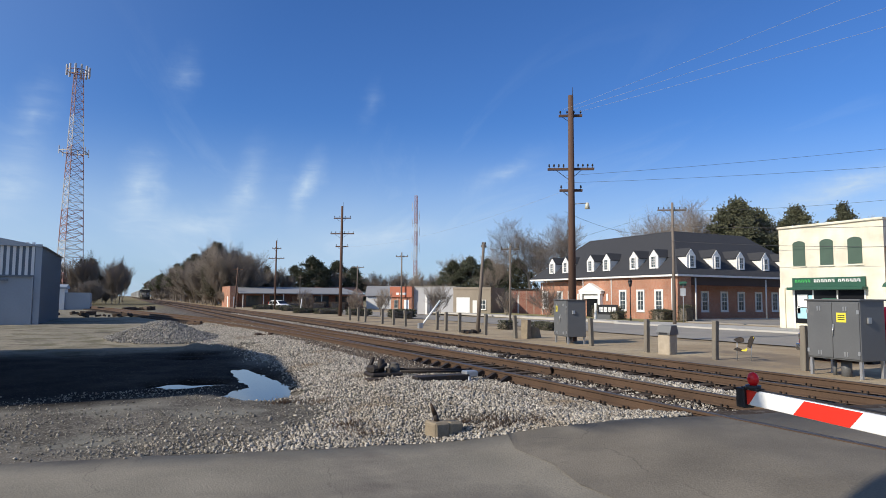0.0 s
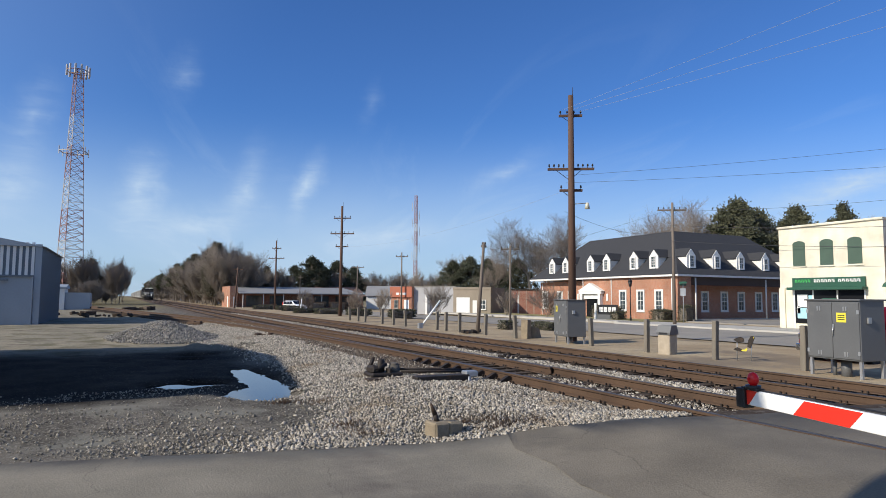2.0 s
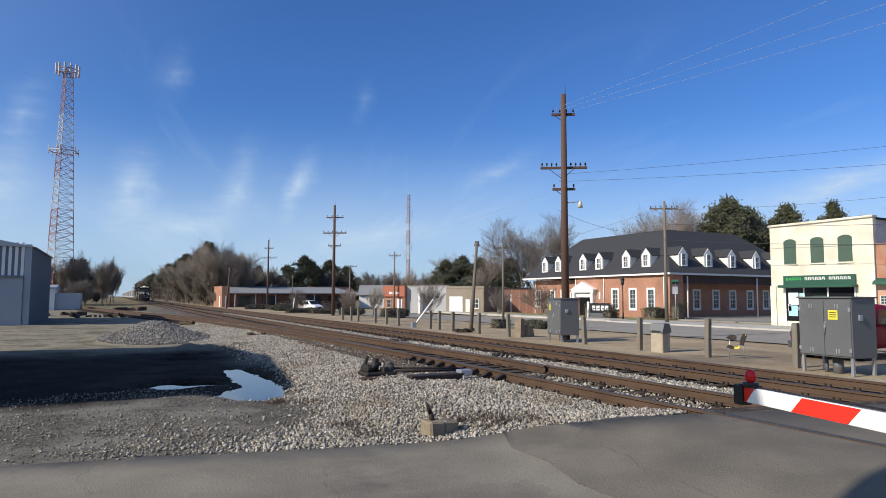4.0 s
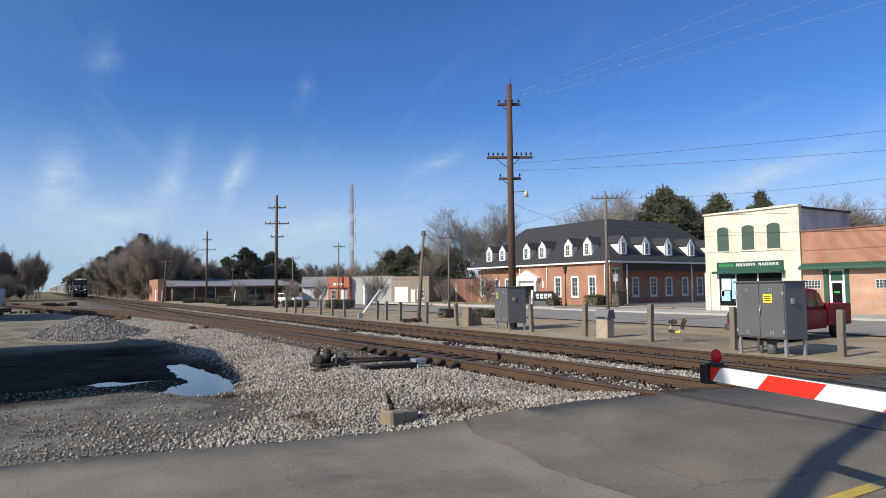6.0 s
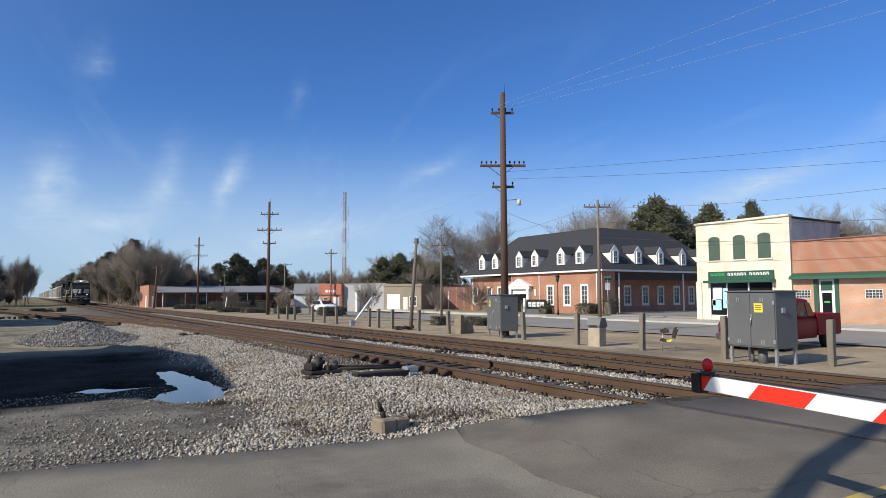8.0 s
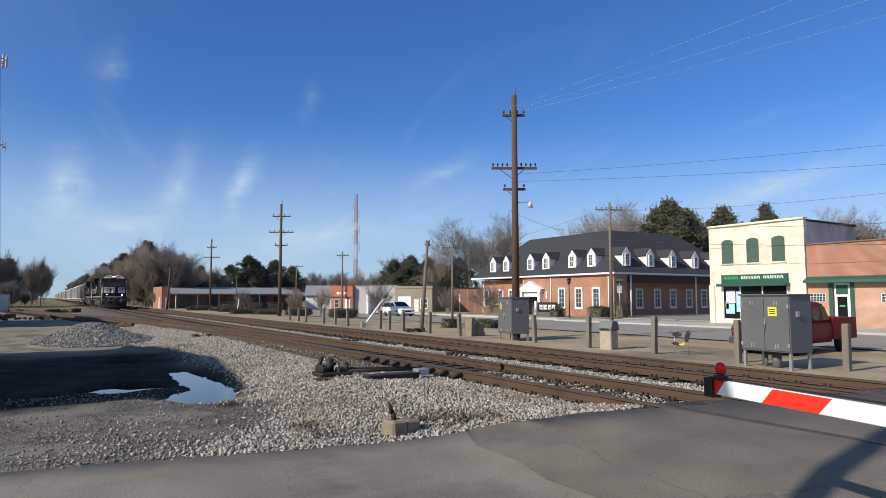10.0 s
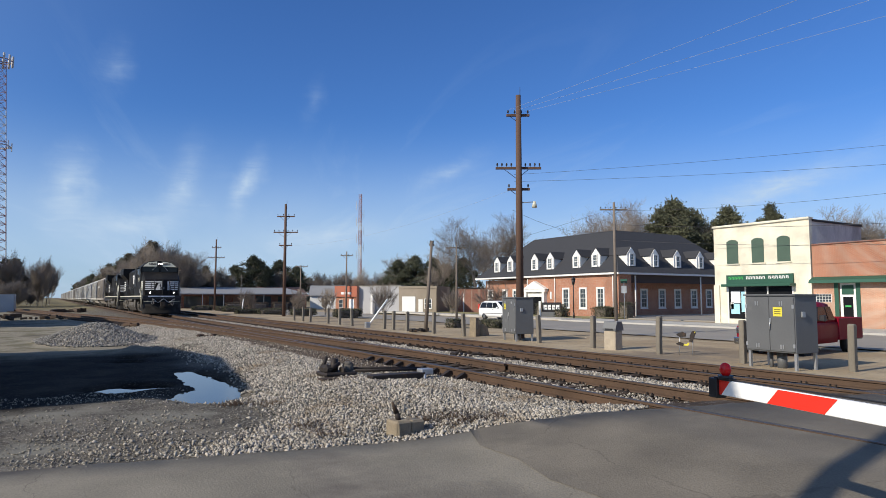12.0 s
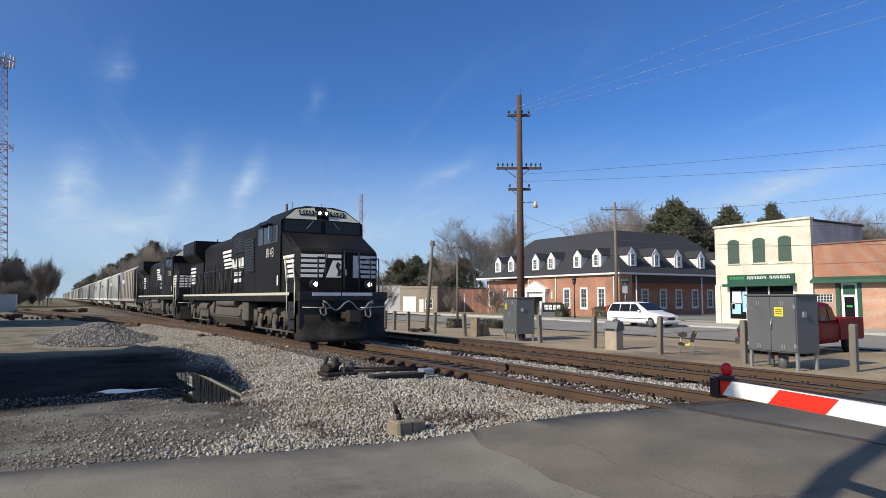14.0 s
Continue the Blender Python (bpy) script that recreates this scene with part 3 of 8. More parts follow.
def ground_z(x, y):
    n1 = noise.noise((x * 0.35, y * 0.35, 0.3))
    n2 = noise.noise((x * 1.6, y * 1.6, 4.1))
    n3 = noise.noise((x * 4.5, y * 4.5, 9.0))
    # across the line of the tracks
    left = 0.30
    if x < 5.4:
        z = lerp(left, 0.43, smooth((x - 2.9) / 2.5))
    elif x < 13.3:
        z = 0.43 - 0.075 * smooth((x - 6.75) / 0.5) * smooth((13.3 - x) / 0.5)
    else:
        z = lerp(0.43, 0.10, smooth((x - 13.3) / 2.0))
    if x > 24:
        z = lerp(0.10, -0.06, smooth((x - 24) / 4))
    z -= 0.28 * smooth((x - 20) / 8) * smooth((y - 45) / 45)
    rough = 1.0 if x < 5.5 else (0.25 if x < 13.5 else 0.4)
    far = smooth((math.hypot(x, y) - 80) / 80)
    z += (n1 * 0.035 + n2 * 0.018) * rough * (1 - far)
    # heap of spare ballast
    dx, dy = (x - 1.62) / 2.0, (y - 29.4) / 3.6
    q = math.sqrt(dx * dx + dy * dy)
    if q < 1.2:
        z += 0.70 * (1 - smooth(q / 1.15) * 0.4 - min(1.0, q / 1.15) * 0.6) * (1 + 0.22 * n1 + 0.10 * n2)
    # low spoil thrown up between the lot and the ballast
    for mx, my, mr, mh in ((2.4, 23.4, 0.45, 0.16), (3.9, 22.6, 0.40, 0.14), (3.1, 23.8, 0.6, 0.06)):
        q = ((x - mx) ** 2 + (y - my) ** 2) / (mr * mr)
        if q < 6:
            z += mh * math.exp(-q) * (1 + 0.5 * n3)
    # shoulder of stone beside the switch
    dx, dy = (x - 4.6) / 1.6, (y - 10.0) / 3.4
    q = dx * dx + dy * dy
    z += 0.10 * math.exp(-q * 1.5)
    # hollows that hold water
    for px, py, rx, ry, _, deep in PUDDLES:
        dx, dy = (x - px) / rx + n2 * 0.6 + n3 * 0.38, (y - py) / ry + n1 * 0.4 + n3 * 0.3
        z -= (deep + 0.055) * math.exp(-(dx * dx + dy * dy) ** 1.3 * 0.75)
    # bed of the road, cut a little below its surface
    e = min(road_far(x) - y, y - road_near(x))
    if e > -1.2:
        z = lerp(z, road_z(x) - 0.06, smooth((e + 1.2) / 1.2))
    return z


def steps(*spans):
    out = []
    for lo, hi, d in spans:
        k = max(1, round((hi - lo) / d))
        out += [lo + (hi - lo) * i / k for i in range(k)]
    return out + [spans[-1][1]]


def build_ground():
    xs = steps((-2500, -300, 550), (-300, -40, 40), (-40, -10, 3), (-10, -3, 0.5), (-3, 7, 0.16), (7, 18, 0.4), (18, 60, 3), (60, 300, 40), (300, 2500, 550))
    ys = steps((-1500, -100, 350), (-100, -10, 15), (-10, 4, 0.6), (4, 25, 0.16), (25, 42, 0.4), (42, 90, 3), (90, 400, 30), (400, 3500, 620))
    verts = [(x, y, ground_z(x, y)) for y in ys for x in xs]
    nx = len(xs)
    faces = [(j * nx + i, j * nx + i + 1, (j + 1) * nx + i + 1, (j + 1) * nx + i) for j in range(len(ys) - 1) for i in range(nx - 1)]
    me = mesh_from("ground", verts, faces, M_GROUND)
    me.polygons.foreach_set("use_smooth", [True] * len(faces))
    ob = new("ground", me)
    return tagged(ob, "gravelly earth and broken asphalt beside the railway, lot shadow painted dark", "ground", kind="structure")


ground = build_ground()


def sheet(name, xs, lo, hi, zf, material, label, category, nv=6, thick=0.08, kind="structure"):
    """A slab that follows zf along x between two edges in y."""
    bm = bmesh.new()
    top, low = [], []
    for x in xs:
        a, b = lo(x), hi(x)
        row = [bm.verts.new((x, lerp(a, b, k / nv), zf(x, lerp(a, b, k / nv)))) for k in range(nv + 1)]
        top.append(row)
        low.append([bm.verts.new((x, a, zf(x, a) - thick)), bm.verts.new((x, b, zf(x, b) - thick))])
    for i in range(len(xs) - 1):
        for k in range(nv):
            bm.faces.new((top[i][k], top[i + 1][k], top[i + 1][k + 1], top[i][k + 1])).smooth = True
        bm.faces.new((low[i][0], low[i + 1][0], top[i + 1][0], top[i][0]))
        bm.faces.new((top[i][nv], top[i + 1][nv], low[i + 1][1], low[i][1]))
    return tagged(part(name, bm, material), label, category, kind=kind)


def wander(x, s):
    return 0.10 * noise.noise((x * 1.3, s, 0)) + 0.05 * noise.noise((x * 4.3, s, 2))


def road_surface(x, y):
    mid = (road_far(x) + road_near(x)) / 2
    crown = 0.05 * (1 - min(1.0, abs(y - mid) / 4.4) ** 2)
    return lerp(road_z(x) - 0.05 + crown, 0.585, smooth((x - 5.4) / 0.8) * smooth((14.4 - x) / 1.0))


RX = steps((-60, -4, 2), (-4, 26, 0.25), (26, 60, 2))
sheet("road", RX, lambda x: road_near(x), lambda x: road_far(x) + wander(x, 1.0) - 0.35 * smooth((x - 4.6) / 2.0) * (x < 14), road_surface, M_ROAD,
      "worn grey asphalt road crossing the tracks", "road", nv=14)
patch = sheet("road_patch", steps((3.9, 7.04, 0.1)), lambda x: road_near(x) + 0.2, lambda x: road_far(x) - 0.1 + wander(x, 5) - 0.35 * smooth((x - 4.6) / 2.0),
      lambda x, y: road_surface(x, y) + 0.006 + 0.006 * smooth((x - 3.9 - 0.25 * noise.noise((y, 2, 0))) / 0.6), M_ROAD_NEW, "darker asphalt ramp patched up to the rails", "road", nv=12, thick=0.05)
for v in patch.data.vertices:             # the patch ends in an uneven feathered edge
    if v.co.x < 5.2:
        f = 1 - (v.co.x - 3.9) / 1.3
        v.co.x += f * (0.55 * noise.noise((v.co.y * 0.7, 3.0, 0)) + 0.2 * noise.noise((v.co.y * 2.3, 8.0, 0)) + 0.35 * smooth((v.co.y - 4.5) / 2))
        if v.co.z > 0.33:
            v.co.z = road_surface(v.co.x, v.co.y) + 0.006 + 0.006 * (1 - f)
sheet("street", steps((27.6, 38.2, 1.0)), lambda x: -80, lambda x: 600, lambda x, y: 0.01 - 0.30 * smooth((y - 45) / 45), M_STREET, "pale grey town street beside the railway", "street", nv=90, thick=0.1)
sheet("crossing_panel", steps((7.2, 8.54, 0.2)), lambda x: road_near(x) + 0.2, lambda x: road_far(x) - 0.42, lambda x, y: 0.596, M_ROAD_NEW, "asphalt fill between the rails at the crossing", "road", nv=4, thick=0.02)
sheet("crossing_panel", steps((8.66, 10.68, 0.2)), lambda x: road_near(x) + 0.2, lambda x: road_far(x) - 0.42, lambda x, y: 0.596, M_ROAD_NEW, "asphalt fill between the two tracks", "road", nv=4, thick=0.02)
sheet("crossing_panel", steps((10.83, 12.19, 0.2)), lambda x: road_near(x) + 0.2, lambda x: road_far(x) - 0.42, lambda x, y: 0.596, M_ROAD_NEW, "asphalt fill between the rails at the crossing", "road", nv=4, thick=0.02)


def strip_line(name, off, w, label):
    bm = bmesh.new()
    rows = []
    for x in steps((-20, 5.6, 0.4)):
        mid = (road_far(x) + road_near(x)) / 2 + off
        rows.append([bm.verts.new((x, mid + s * w / 2, road_surface(x, mid) + 0.006 + 0.012 * smooth((x - 3.9) / 0.6))) for s in (-1, 1)])
    for a, b in zip(rows, rows[1:]):
        bm.faces.new((a[0], b[0], b[1], a[1]))
    return tagged(part(name, bm, M_SKIRT), label, "road marking", kind="structure")


strip_line("road_line", 0.0, 0.11, "faded yellow centre line on the road")
strip_line("road_line", 0.3, 0.11, "faded yellow centre line on the road")


def water():
    bm = bmesh.new()
    pts = [bm.verts.new((x, y, WATER_Z)) for x, y in ((-2.2, 10.9), (3.6, 10.9), (3.6, 23.0), (-2.2, 23.0))]
    bm.faces.new(pts)
    return tagged(part("water", bm, M_WATER), "still rain puddle reflecting the sky", "puddle", kind="structure")


water()


def rail_profile(x, top):
    """Outline of a rail across the track: foot, web and head."""
    return [(x - 0.076, top - 0.17), (x + 0.076, top - 0.17), (x + 0.07, top - 0.155), (x + 0.012, top - 0.135), (x + 0.010, top - 0.05),
            (x + 0.036, top - 0.038), (x + 0.036, top - 0.008), (x + 0.026, top), (x - 0.026, top), (x - 0.036, top - 0.008), (x - 0.036, top - 0.038),
            (x - 0.010, top - 0.05), (x - 0.012, top - 0.135), (x - 0.07, top - 0.155)]


def add_rail(parent, x, y0, y1, top=RAIL_Z):
    bm = bmesh.new()
    fs = prism(bm, rail_profile(x, top), "y", y0, y1)
    for f in fs:
        if abs(f.calc_center_median().z - top) < 0.004:
            f.material_index = 1
    return part("rail", bm, [M_RAIL, M_RAIL_TOP], parent)


def tie_mesh():
    bm = bmesh.new()
    box(bm, (-1.3, -0.115, -0.17), (1.3, 0.115, 0.0), bevel=0.012)
    for v in bm.verts:
        v.co.z += 0.008 * noise.noise(v.co * 3)
    me = bpy.data.meshes.new("tie")
    bm.to_mesh(me)
    bm.free()
    me.materials.append(M_TIE)
    return me


def plate_mesh():
    """Tie plate with two rail spikes."""
    bm = bmesh.new()
    box(bm, (-0.17, -0.09, 0.0), (0.17, 0.09, 0.016), bevel=0.004)
    for sx, sy in ((-0.095, -0.05), (0.095, 0.05), (-0.095, 0.05)):
        box(bm, (sx - 0.014, sy - 0.014, 0.012), (sx + 0.014, sy + 0.014, 0.055), bevel=0.003)
    me = bpy.data.meshes.new("tie_plate")
    bm.to_mesh(me)
    bm.free()
    me.materials.append(M_IRON)
    return me


TIE, PLATE = tie_mesh(), plate_mesh()
TIE_TOP = RAIL_Z - 0.185


def build_track(cx, label):
    tr = thing("railway_track", label, "railway track", kind="structure")
    for s in (-1, 1):
        add_rail(tr, cx + s * 0.7535, -60, 900)
    rng = random.Random(int(cx * 10))
    y = 6.2
    while y < 84:
        o = new("tie", TIE)
        o.parent, o.matrix_basis = tr, pose(cx + rng.uniform(-0.06, 0.06), y + rng.uniform(-0.03, 0.03), TIE_TOP + rng.uniform(-0.006, 0.004), 0, 0, rng.uniform(-1.2, 1.2))
        if y < 32:
            for s in (-1, 1):
                p = new("tie_plate", PLATE)
                p.parent, p.matrix_basis = tr, pose(cx + s * 0.7535, y, TIE_TOP + 0.001)
        y += 0.53
    bm = bmesh.new()
    while y < 420:
        w = rng.uniform(-0.06, 0.06)
        box(bm, (cx - 1.3 + w, y - 0.115, TIE_TOP - 0.1), (cx + 1.3 + w, y + 0.115, TIE_TOP))
        y += 0.53
    tagged(part("far_ties", bm, M_TIE, tr), kind="stuff")
    return tr


build_track(TRACKS[0], "rusty main-line track on dark wooden ties")
build_track(TRACKS[1], "second rusty track on dark wooden ties")


def siding_x(y):
    """Centre line of the siding that leaves the near track to the yard side."""
    return TRACKS[0] - max(0.0, (y - 11.0)) ** 1.75 * 0.0058 if y < 62 else siding_x(61.99) - (y - 62) * 0.17


def build_siding():
    tr = thing("railway_siding", "rusty siding curving away from the main track", "railway track", kind="structure")
    ys = steps((11.2, 62, 0.8), (62, 170, 4))
    for s in (-1, 1):
        bm = bmesh.new()
        rows = []
        for y in ys:
            x = siding_x(y) + s * 0.7535 + (0.07 if s < 0 else -0.0)
            if s > 0 and y < 13:
                x -= 0.10 * (13 - y) / 2
            rows.append([bm.verts.new((px, y, pz)) for px, pz in rail_profile(x, RAIL_Z - 0.004)])
        n = len(rows[0])
        for a, b in zip(rows, rows[1:]):
            for k in range(n):
                f = bm.faces.new((a[k], b[k], b[(k + 1) % n], a[(k + 1) % n]))
                f.material_index = 1 if k == 7 else 0
        bm.faces.new(rows[0][::-1]), bm.faces.new(rows[-1])
        bmesh.ops.recalc_face_normals(bm, faces=bm.faces)
        part("rail", bm, [M_RAIL, M_RAIL_TOP], tr)
    rng = random.Random(5)
    y = 19.0
    while y < 110:
        o = new("tie", TIE)
        ang = math.degrees(math.atan2(siding_x(y + 0.5) - siding_x(y - 0.5), 1.0))
        o.parent, o.matrix_basis = tr, pose(siding_x(y) - 0.25, y + rng.uniform(-0.04, 0.04), TIE_TOP - 0.012, 0, 0, -ang + rng.uniform(-1.5, 1.5))
        y += 0.56
    # braces along the stock rail
    for k in range(9):
        bm = bmesh.new()
        prism(bm, [(-0.30, 0.0), (0.0, 0.0), (0.0, 0.13), (-0.05, 0.13)], "y", -0.05, 0.05)
        o = part("rail_brace", bm, M_IRON, tr)
        o.matrix_basis = pose(TRACKS[0] - 0.7535 - 0.045, 10.6 + k * 0.53, TIE_TOP + 0.004)
    return tr


build_siding()


# ---------------------------------------------------------------- ballast: real stones
def stone_field(name, spots, material, label, parent=None):
    """One mesh of many broken stones; spots are (x, y, z, size)."""
    rng = np.random.default_rng(len(spots))
    base = np.array([(1, 0, 0), (-1, 0, 0), (0, 1, 0), (0, -1, 0), (0, 0, 1), (0, 0, -0.6)], float)
    tri = np.array([(0, 2, 4), (2, 1, 4), (1, 3, 4), (3, 0, 4), (2, 0, 5), (1, 2, 5), (3, 1, 5), (0, 3, 5)])
    sp = np.array(spots)
    n = len(sp)
    v = base[None] * rng.uniform(0.55, 1.25, (n, 6, 1)) * rng.uniform(0.7, 1.2, (n, 1, 3))
    v += rng.normal(0, 0.16, v.shape)
    a, b = rng.uniform(0, math.tau, n), rng.uniform(-0.8, 0.8, n)
    ca, sa, cb, sb = np.cos(a), np.sin(a), np.cos(b), np.sin(b)
    x, y, z = v[..., 0], v[..., 1], v[..., 2]
    y, z = y * cb[:, None] - z * sb[:, None], y * sb[:, None] + z * cb[:, None]
    x, y = x * ca[:, None] - y * sa[:, None], x * sa[:, None] + y * ca[:, None]
    v = np.stack([x, y, z], -1) * sp[:, None, 3:4] + sp[:, None, :3]
    f = tri[None] + (np.arange(n) * 6)[:, None, None]
    me = bpy.data.meshes.new(name)
    me.vertices.add(n * 6)
    me.vertices.foreach_set("co", v.reshape(-1))
    me.loops.add(n * 24)
    me.loops.foreach_set("vertex_index", f.reshape(-1).astype(np.int32))
    me.polygons.add(n * 8)
    me.polygons.foreach_set("loop_start", np.arange(0, n * 24, 3, dtype=np.int32))
    me.update(calc_edges=True)
    me.materials.append(material)
    return tagged(new(name, me), label, "gravel", kind="stuff")


def in_road(x, y, m=0.0):
    return road_near(x) - m < y < road_far(x) + m - (0.3 * smooth((x - 4.6) / 2.0))


def scatter():
    rng = random.Random(11)
    pale, dark, lone, spare = [], [], [], []

    def heap(x, y):
        return ((x - 1.62) / 2.0) ** 2 + ((y - 29.4) / 3.6) ** 2 < 1.15

    # the pale shoulder between the lot and the near track
    n = 0
    while n < 125000:
        y = 6.0 + (rng.random() ** 1.45) * 36
        x = rng.uniform(0.2, 7.0)
        # pale edge drawn back between y 12 and 23 to imitate the shaded slope
        e = 3.2 + 0.5 * noise.noise((y * 0.4, 1, 0)) - 1.6 * smooth((9.5 - y) / 2.5) + 0.75 * smooth((y - 12) / 3) - 1.7 * smooth((y - 23) / 4)
        n += 1
        if in_road(x, y, -0.05) or (x < e and rng.random() > 0.07 * smooth((10.5 - y) / 3) + 0.7 * math.exp(-((e - x) / 0.35) ** 2)) and not heap(x, y):
            continue
        z = ground_z(x, y)
        if z < WATER_Z + 0.01:
            continue
        s = rng.uniform(0.012, 0.034) * lerp(1.0, 1.35, smooth((y - 9) / 12))
        oily = x > 6.0 + 0.25 * noise.noise((y * 0.8, 4, 0)) and y > 12.5 and rng.random() < 0.85
        (dark if oily else pale).append((x, y, z + s * (0.25 + 0.5 * rng.random() ** 3), s))
    for _ in range(9000):
        a, r = rng.random() * math.tau, math.sqrt(rng.random()) * 1.08
        x, y = 1.62 + math.cos(a) * r * 2.0, 29.4 + math.sin(a) * r * 3.6
        s = rng.uniform(0.03, 0.072)
        spare.append((x, y, ground_z(x, y) + s * 0.35, s))
    # loose stones on the puddled lot and along the road's edge
    for _ in range(30000):
        x, y = rng.uniform(-4.5, 4.0), 6.4 + rng.random() ** 1.5 * 7
        if in_road(x, y, 0.02):
            continue
        if y > road_far(x) + 0.8 + 2.0 * abs(noise.noise((x * 0.6, y * 0.6, 7))) * 3 and rng.random() > 0.6:
            continue
        z = ground_z(x, y)
        if z < WATER_Z + 0.01:
            continue
        if rng.random() > smooth((noise.noise((x * 0.55, y * 0.8, 3.0)) + 0.25) / 0.5) * 0.9 + 0.10:
            continue
        s = 0.006 + 0.020 * rng.random() ** 1.8
        lone.append((x, y, z + s * 0.3, s))
    # cribs of the near track, the strip between the tracks, and the far shoulder
    for _ in range(42000):
        y = 5.6 + rng.random() ** 1.6 * 55
        x = rng.uniform(7.0, 13.6)
        if in_road(x, y, -0.3):
            continue
        z = 0.378 + 0.03 * noise.noise((x * 2, y * 2, 0))
        strip = 9.25 < x < 10.15
        if strip:
            z += 0.05
        if x > 13.1:
            z = ground_z(x, y)
        s = rng.uniform(0.016, 0.038)
        white = strip or (6.9 < x < 8.9 and y < 11.5 and rng.random() < 0.8) or x > 13.2
        if x < 8.9 and y < 11.5:
            z += 0.035
        (pale if white else dark).append((x, y, z, s))
    for _ in range(15000):
        x, y = rng.uniform(9.2, 10.2), 6 + rng.random() ** 1.5 * 60
        if in_road(x, y, -0.3):
            continue
        s = rng.uniform(0.022, 0.05)
        pale.append((x, y, 0.415 + 0.04 * noise.noise((x * 2, y * 2, 0)), s))
    stone_field("ballast", pale, M_STONE, "pale grey crushed-stone ballast beside the tracks")
    stone_field("stone_heap", spare, M_STONE_HEAP, "heap of coarse blue-grey crushed stone")
    stone_field("dirty_ballast", dark, M_STONE_DARK, "brown oil-stained ballast between the ties")
    stone_field("loose_gravel", lone, M_STONE_LOT, "loose grey gravel scattered on the puddled lot")


scatter()


# ---------------------------------------------------------------- the train (local: front towards -y, rail top at z = 0)
def wheelset(parent, y, r=0.51, name="wheelset"):
    bm = bmesh.new()
    for s in (-1, 1):
        rod(bm, (s * 0.70, 0, 0), (s * 0.79, 0, 0), r, r, 20)
        rod(bm, (s * 0.79, 0, 0), (s * 0.80, 0, 0), r * 0.6, r * 0.55, 14)
    rod(bm, (-0.98, 0, 0), (0.98, 0, 0), 0.09, 0.09, 10)
    box(bm, (0.80, -0.04, 0.1), (0.83, 0.04, r * 0.9))
    box(bm, (-0.83, -0.04, 0.1), (-0.80, 0.04, r * 0.9))
    o = part(name, bm, M_UNDER, parent, "dusty steel wheels on an axle")
    o.matrix_basis = pose(0, y, r)
    return o


def loco_truck(parent, yc):
    """Three-axle truck frame with journal boxes, springs and brake gear."""
    bm = bmesh.new()
    for s in (-1, 1):
        x = s * 1.02
        prism(bm, [(yc - 2.5, 0.62), (yc - 2.45, 0.95), (yc + 2.45, 0.95), (yc + 2.5, 0.62), (yc + 1.35, 0.62), (yc + 1.2, 0.78), (yc + 0.6, 0.78), (yc + 0.45, 0.6),
                   (yc - 0.45, 0.6), (yc - 0.6, 0.78), (yc - 1.2, 0.78), (yc - 1.35, 0.62)], "x", x - 0.09, x + 0.09)
        for k in (-1.85, 0, 1.85):
            box(bm, (x - 0.06 if s < 0 else x - 0.05, yc + k - 0.22, 0.28), (x + s * 0.17 + 0.02, yc + k + 0.22, 0.72), bevel=0.03)
            rod(bm, (x + s * 0.12, yc + k - 0.33, 0.5), (x + s * 0.12, yc + k - 0.33, 0.95), 0.08, 0.08, 8)
            rod(bm, (x + s * 0.12, yc + k + 0.33, 0.5), (x + s * 0.12, yc + k + 0.33, 0.95), 0.08, 0.08, 8)
            rod(bm, (x + s * 0.15, yc + k + 0.55, 0.35), (x + s * 0.15, yc + k + 0.5, 1.0), 0.05, 0.07, 8)
            rod(bm, (x + s * 0.16, yc + k - 0.62, 0.98), (x + s * 0.16, yc + k - 0.05, 0.98), 0.11, 0.11, 10)
        rod(bm, (x + s * 0.14, yc - 2.3, 0.32), (x + s * 0.14, yc + 2.3, 0.32), 0.035, 0.035, 6)
    box(bm, (-0.9, yc - 1.9, 0.7), (0.9, yc + 1.9, 1.1))
    return part("truck_frame", bm, M_UNDER, parent, "dusty grey truck frame with springs and brake gear")


def louvres(parent, name, x, y0, y1, z0, z1, n, side, material, label=""):
    bm = bmesh.new()
    box(bm, (min(x, x + side * 0.02), y0, z0), (max(x, x + side * 0.02), y1, z1))
    for k in range(n):
        z = z0 + (k + 0.5) * (z1 - z0) / n
        box(bm, (min(x, x + side * 0.05), y0 + 0.03, z - 0.012), (max(x, x + side * 0.05), y1 - 0.03, z + 0.012))
    return part(name, bm, material, parent, label)


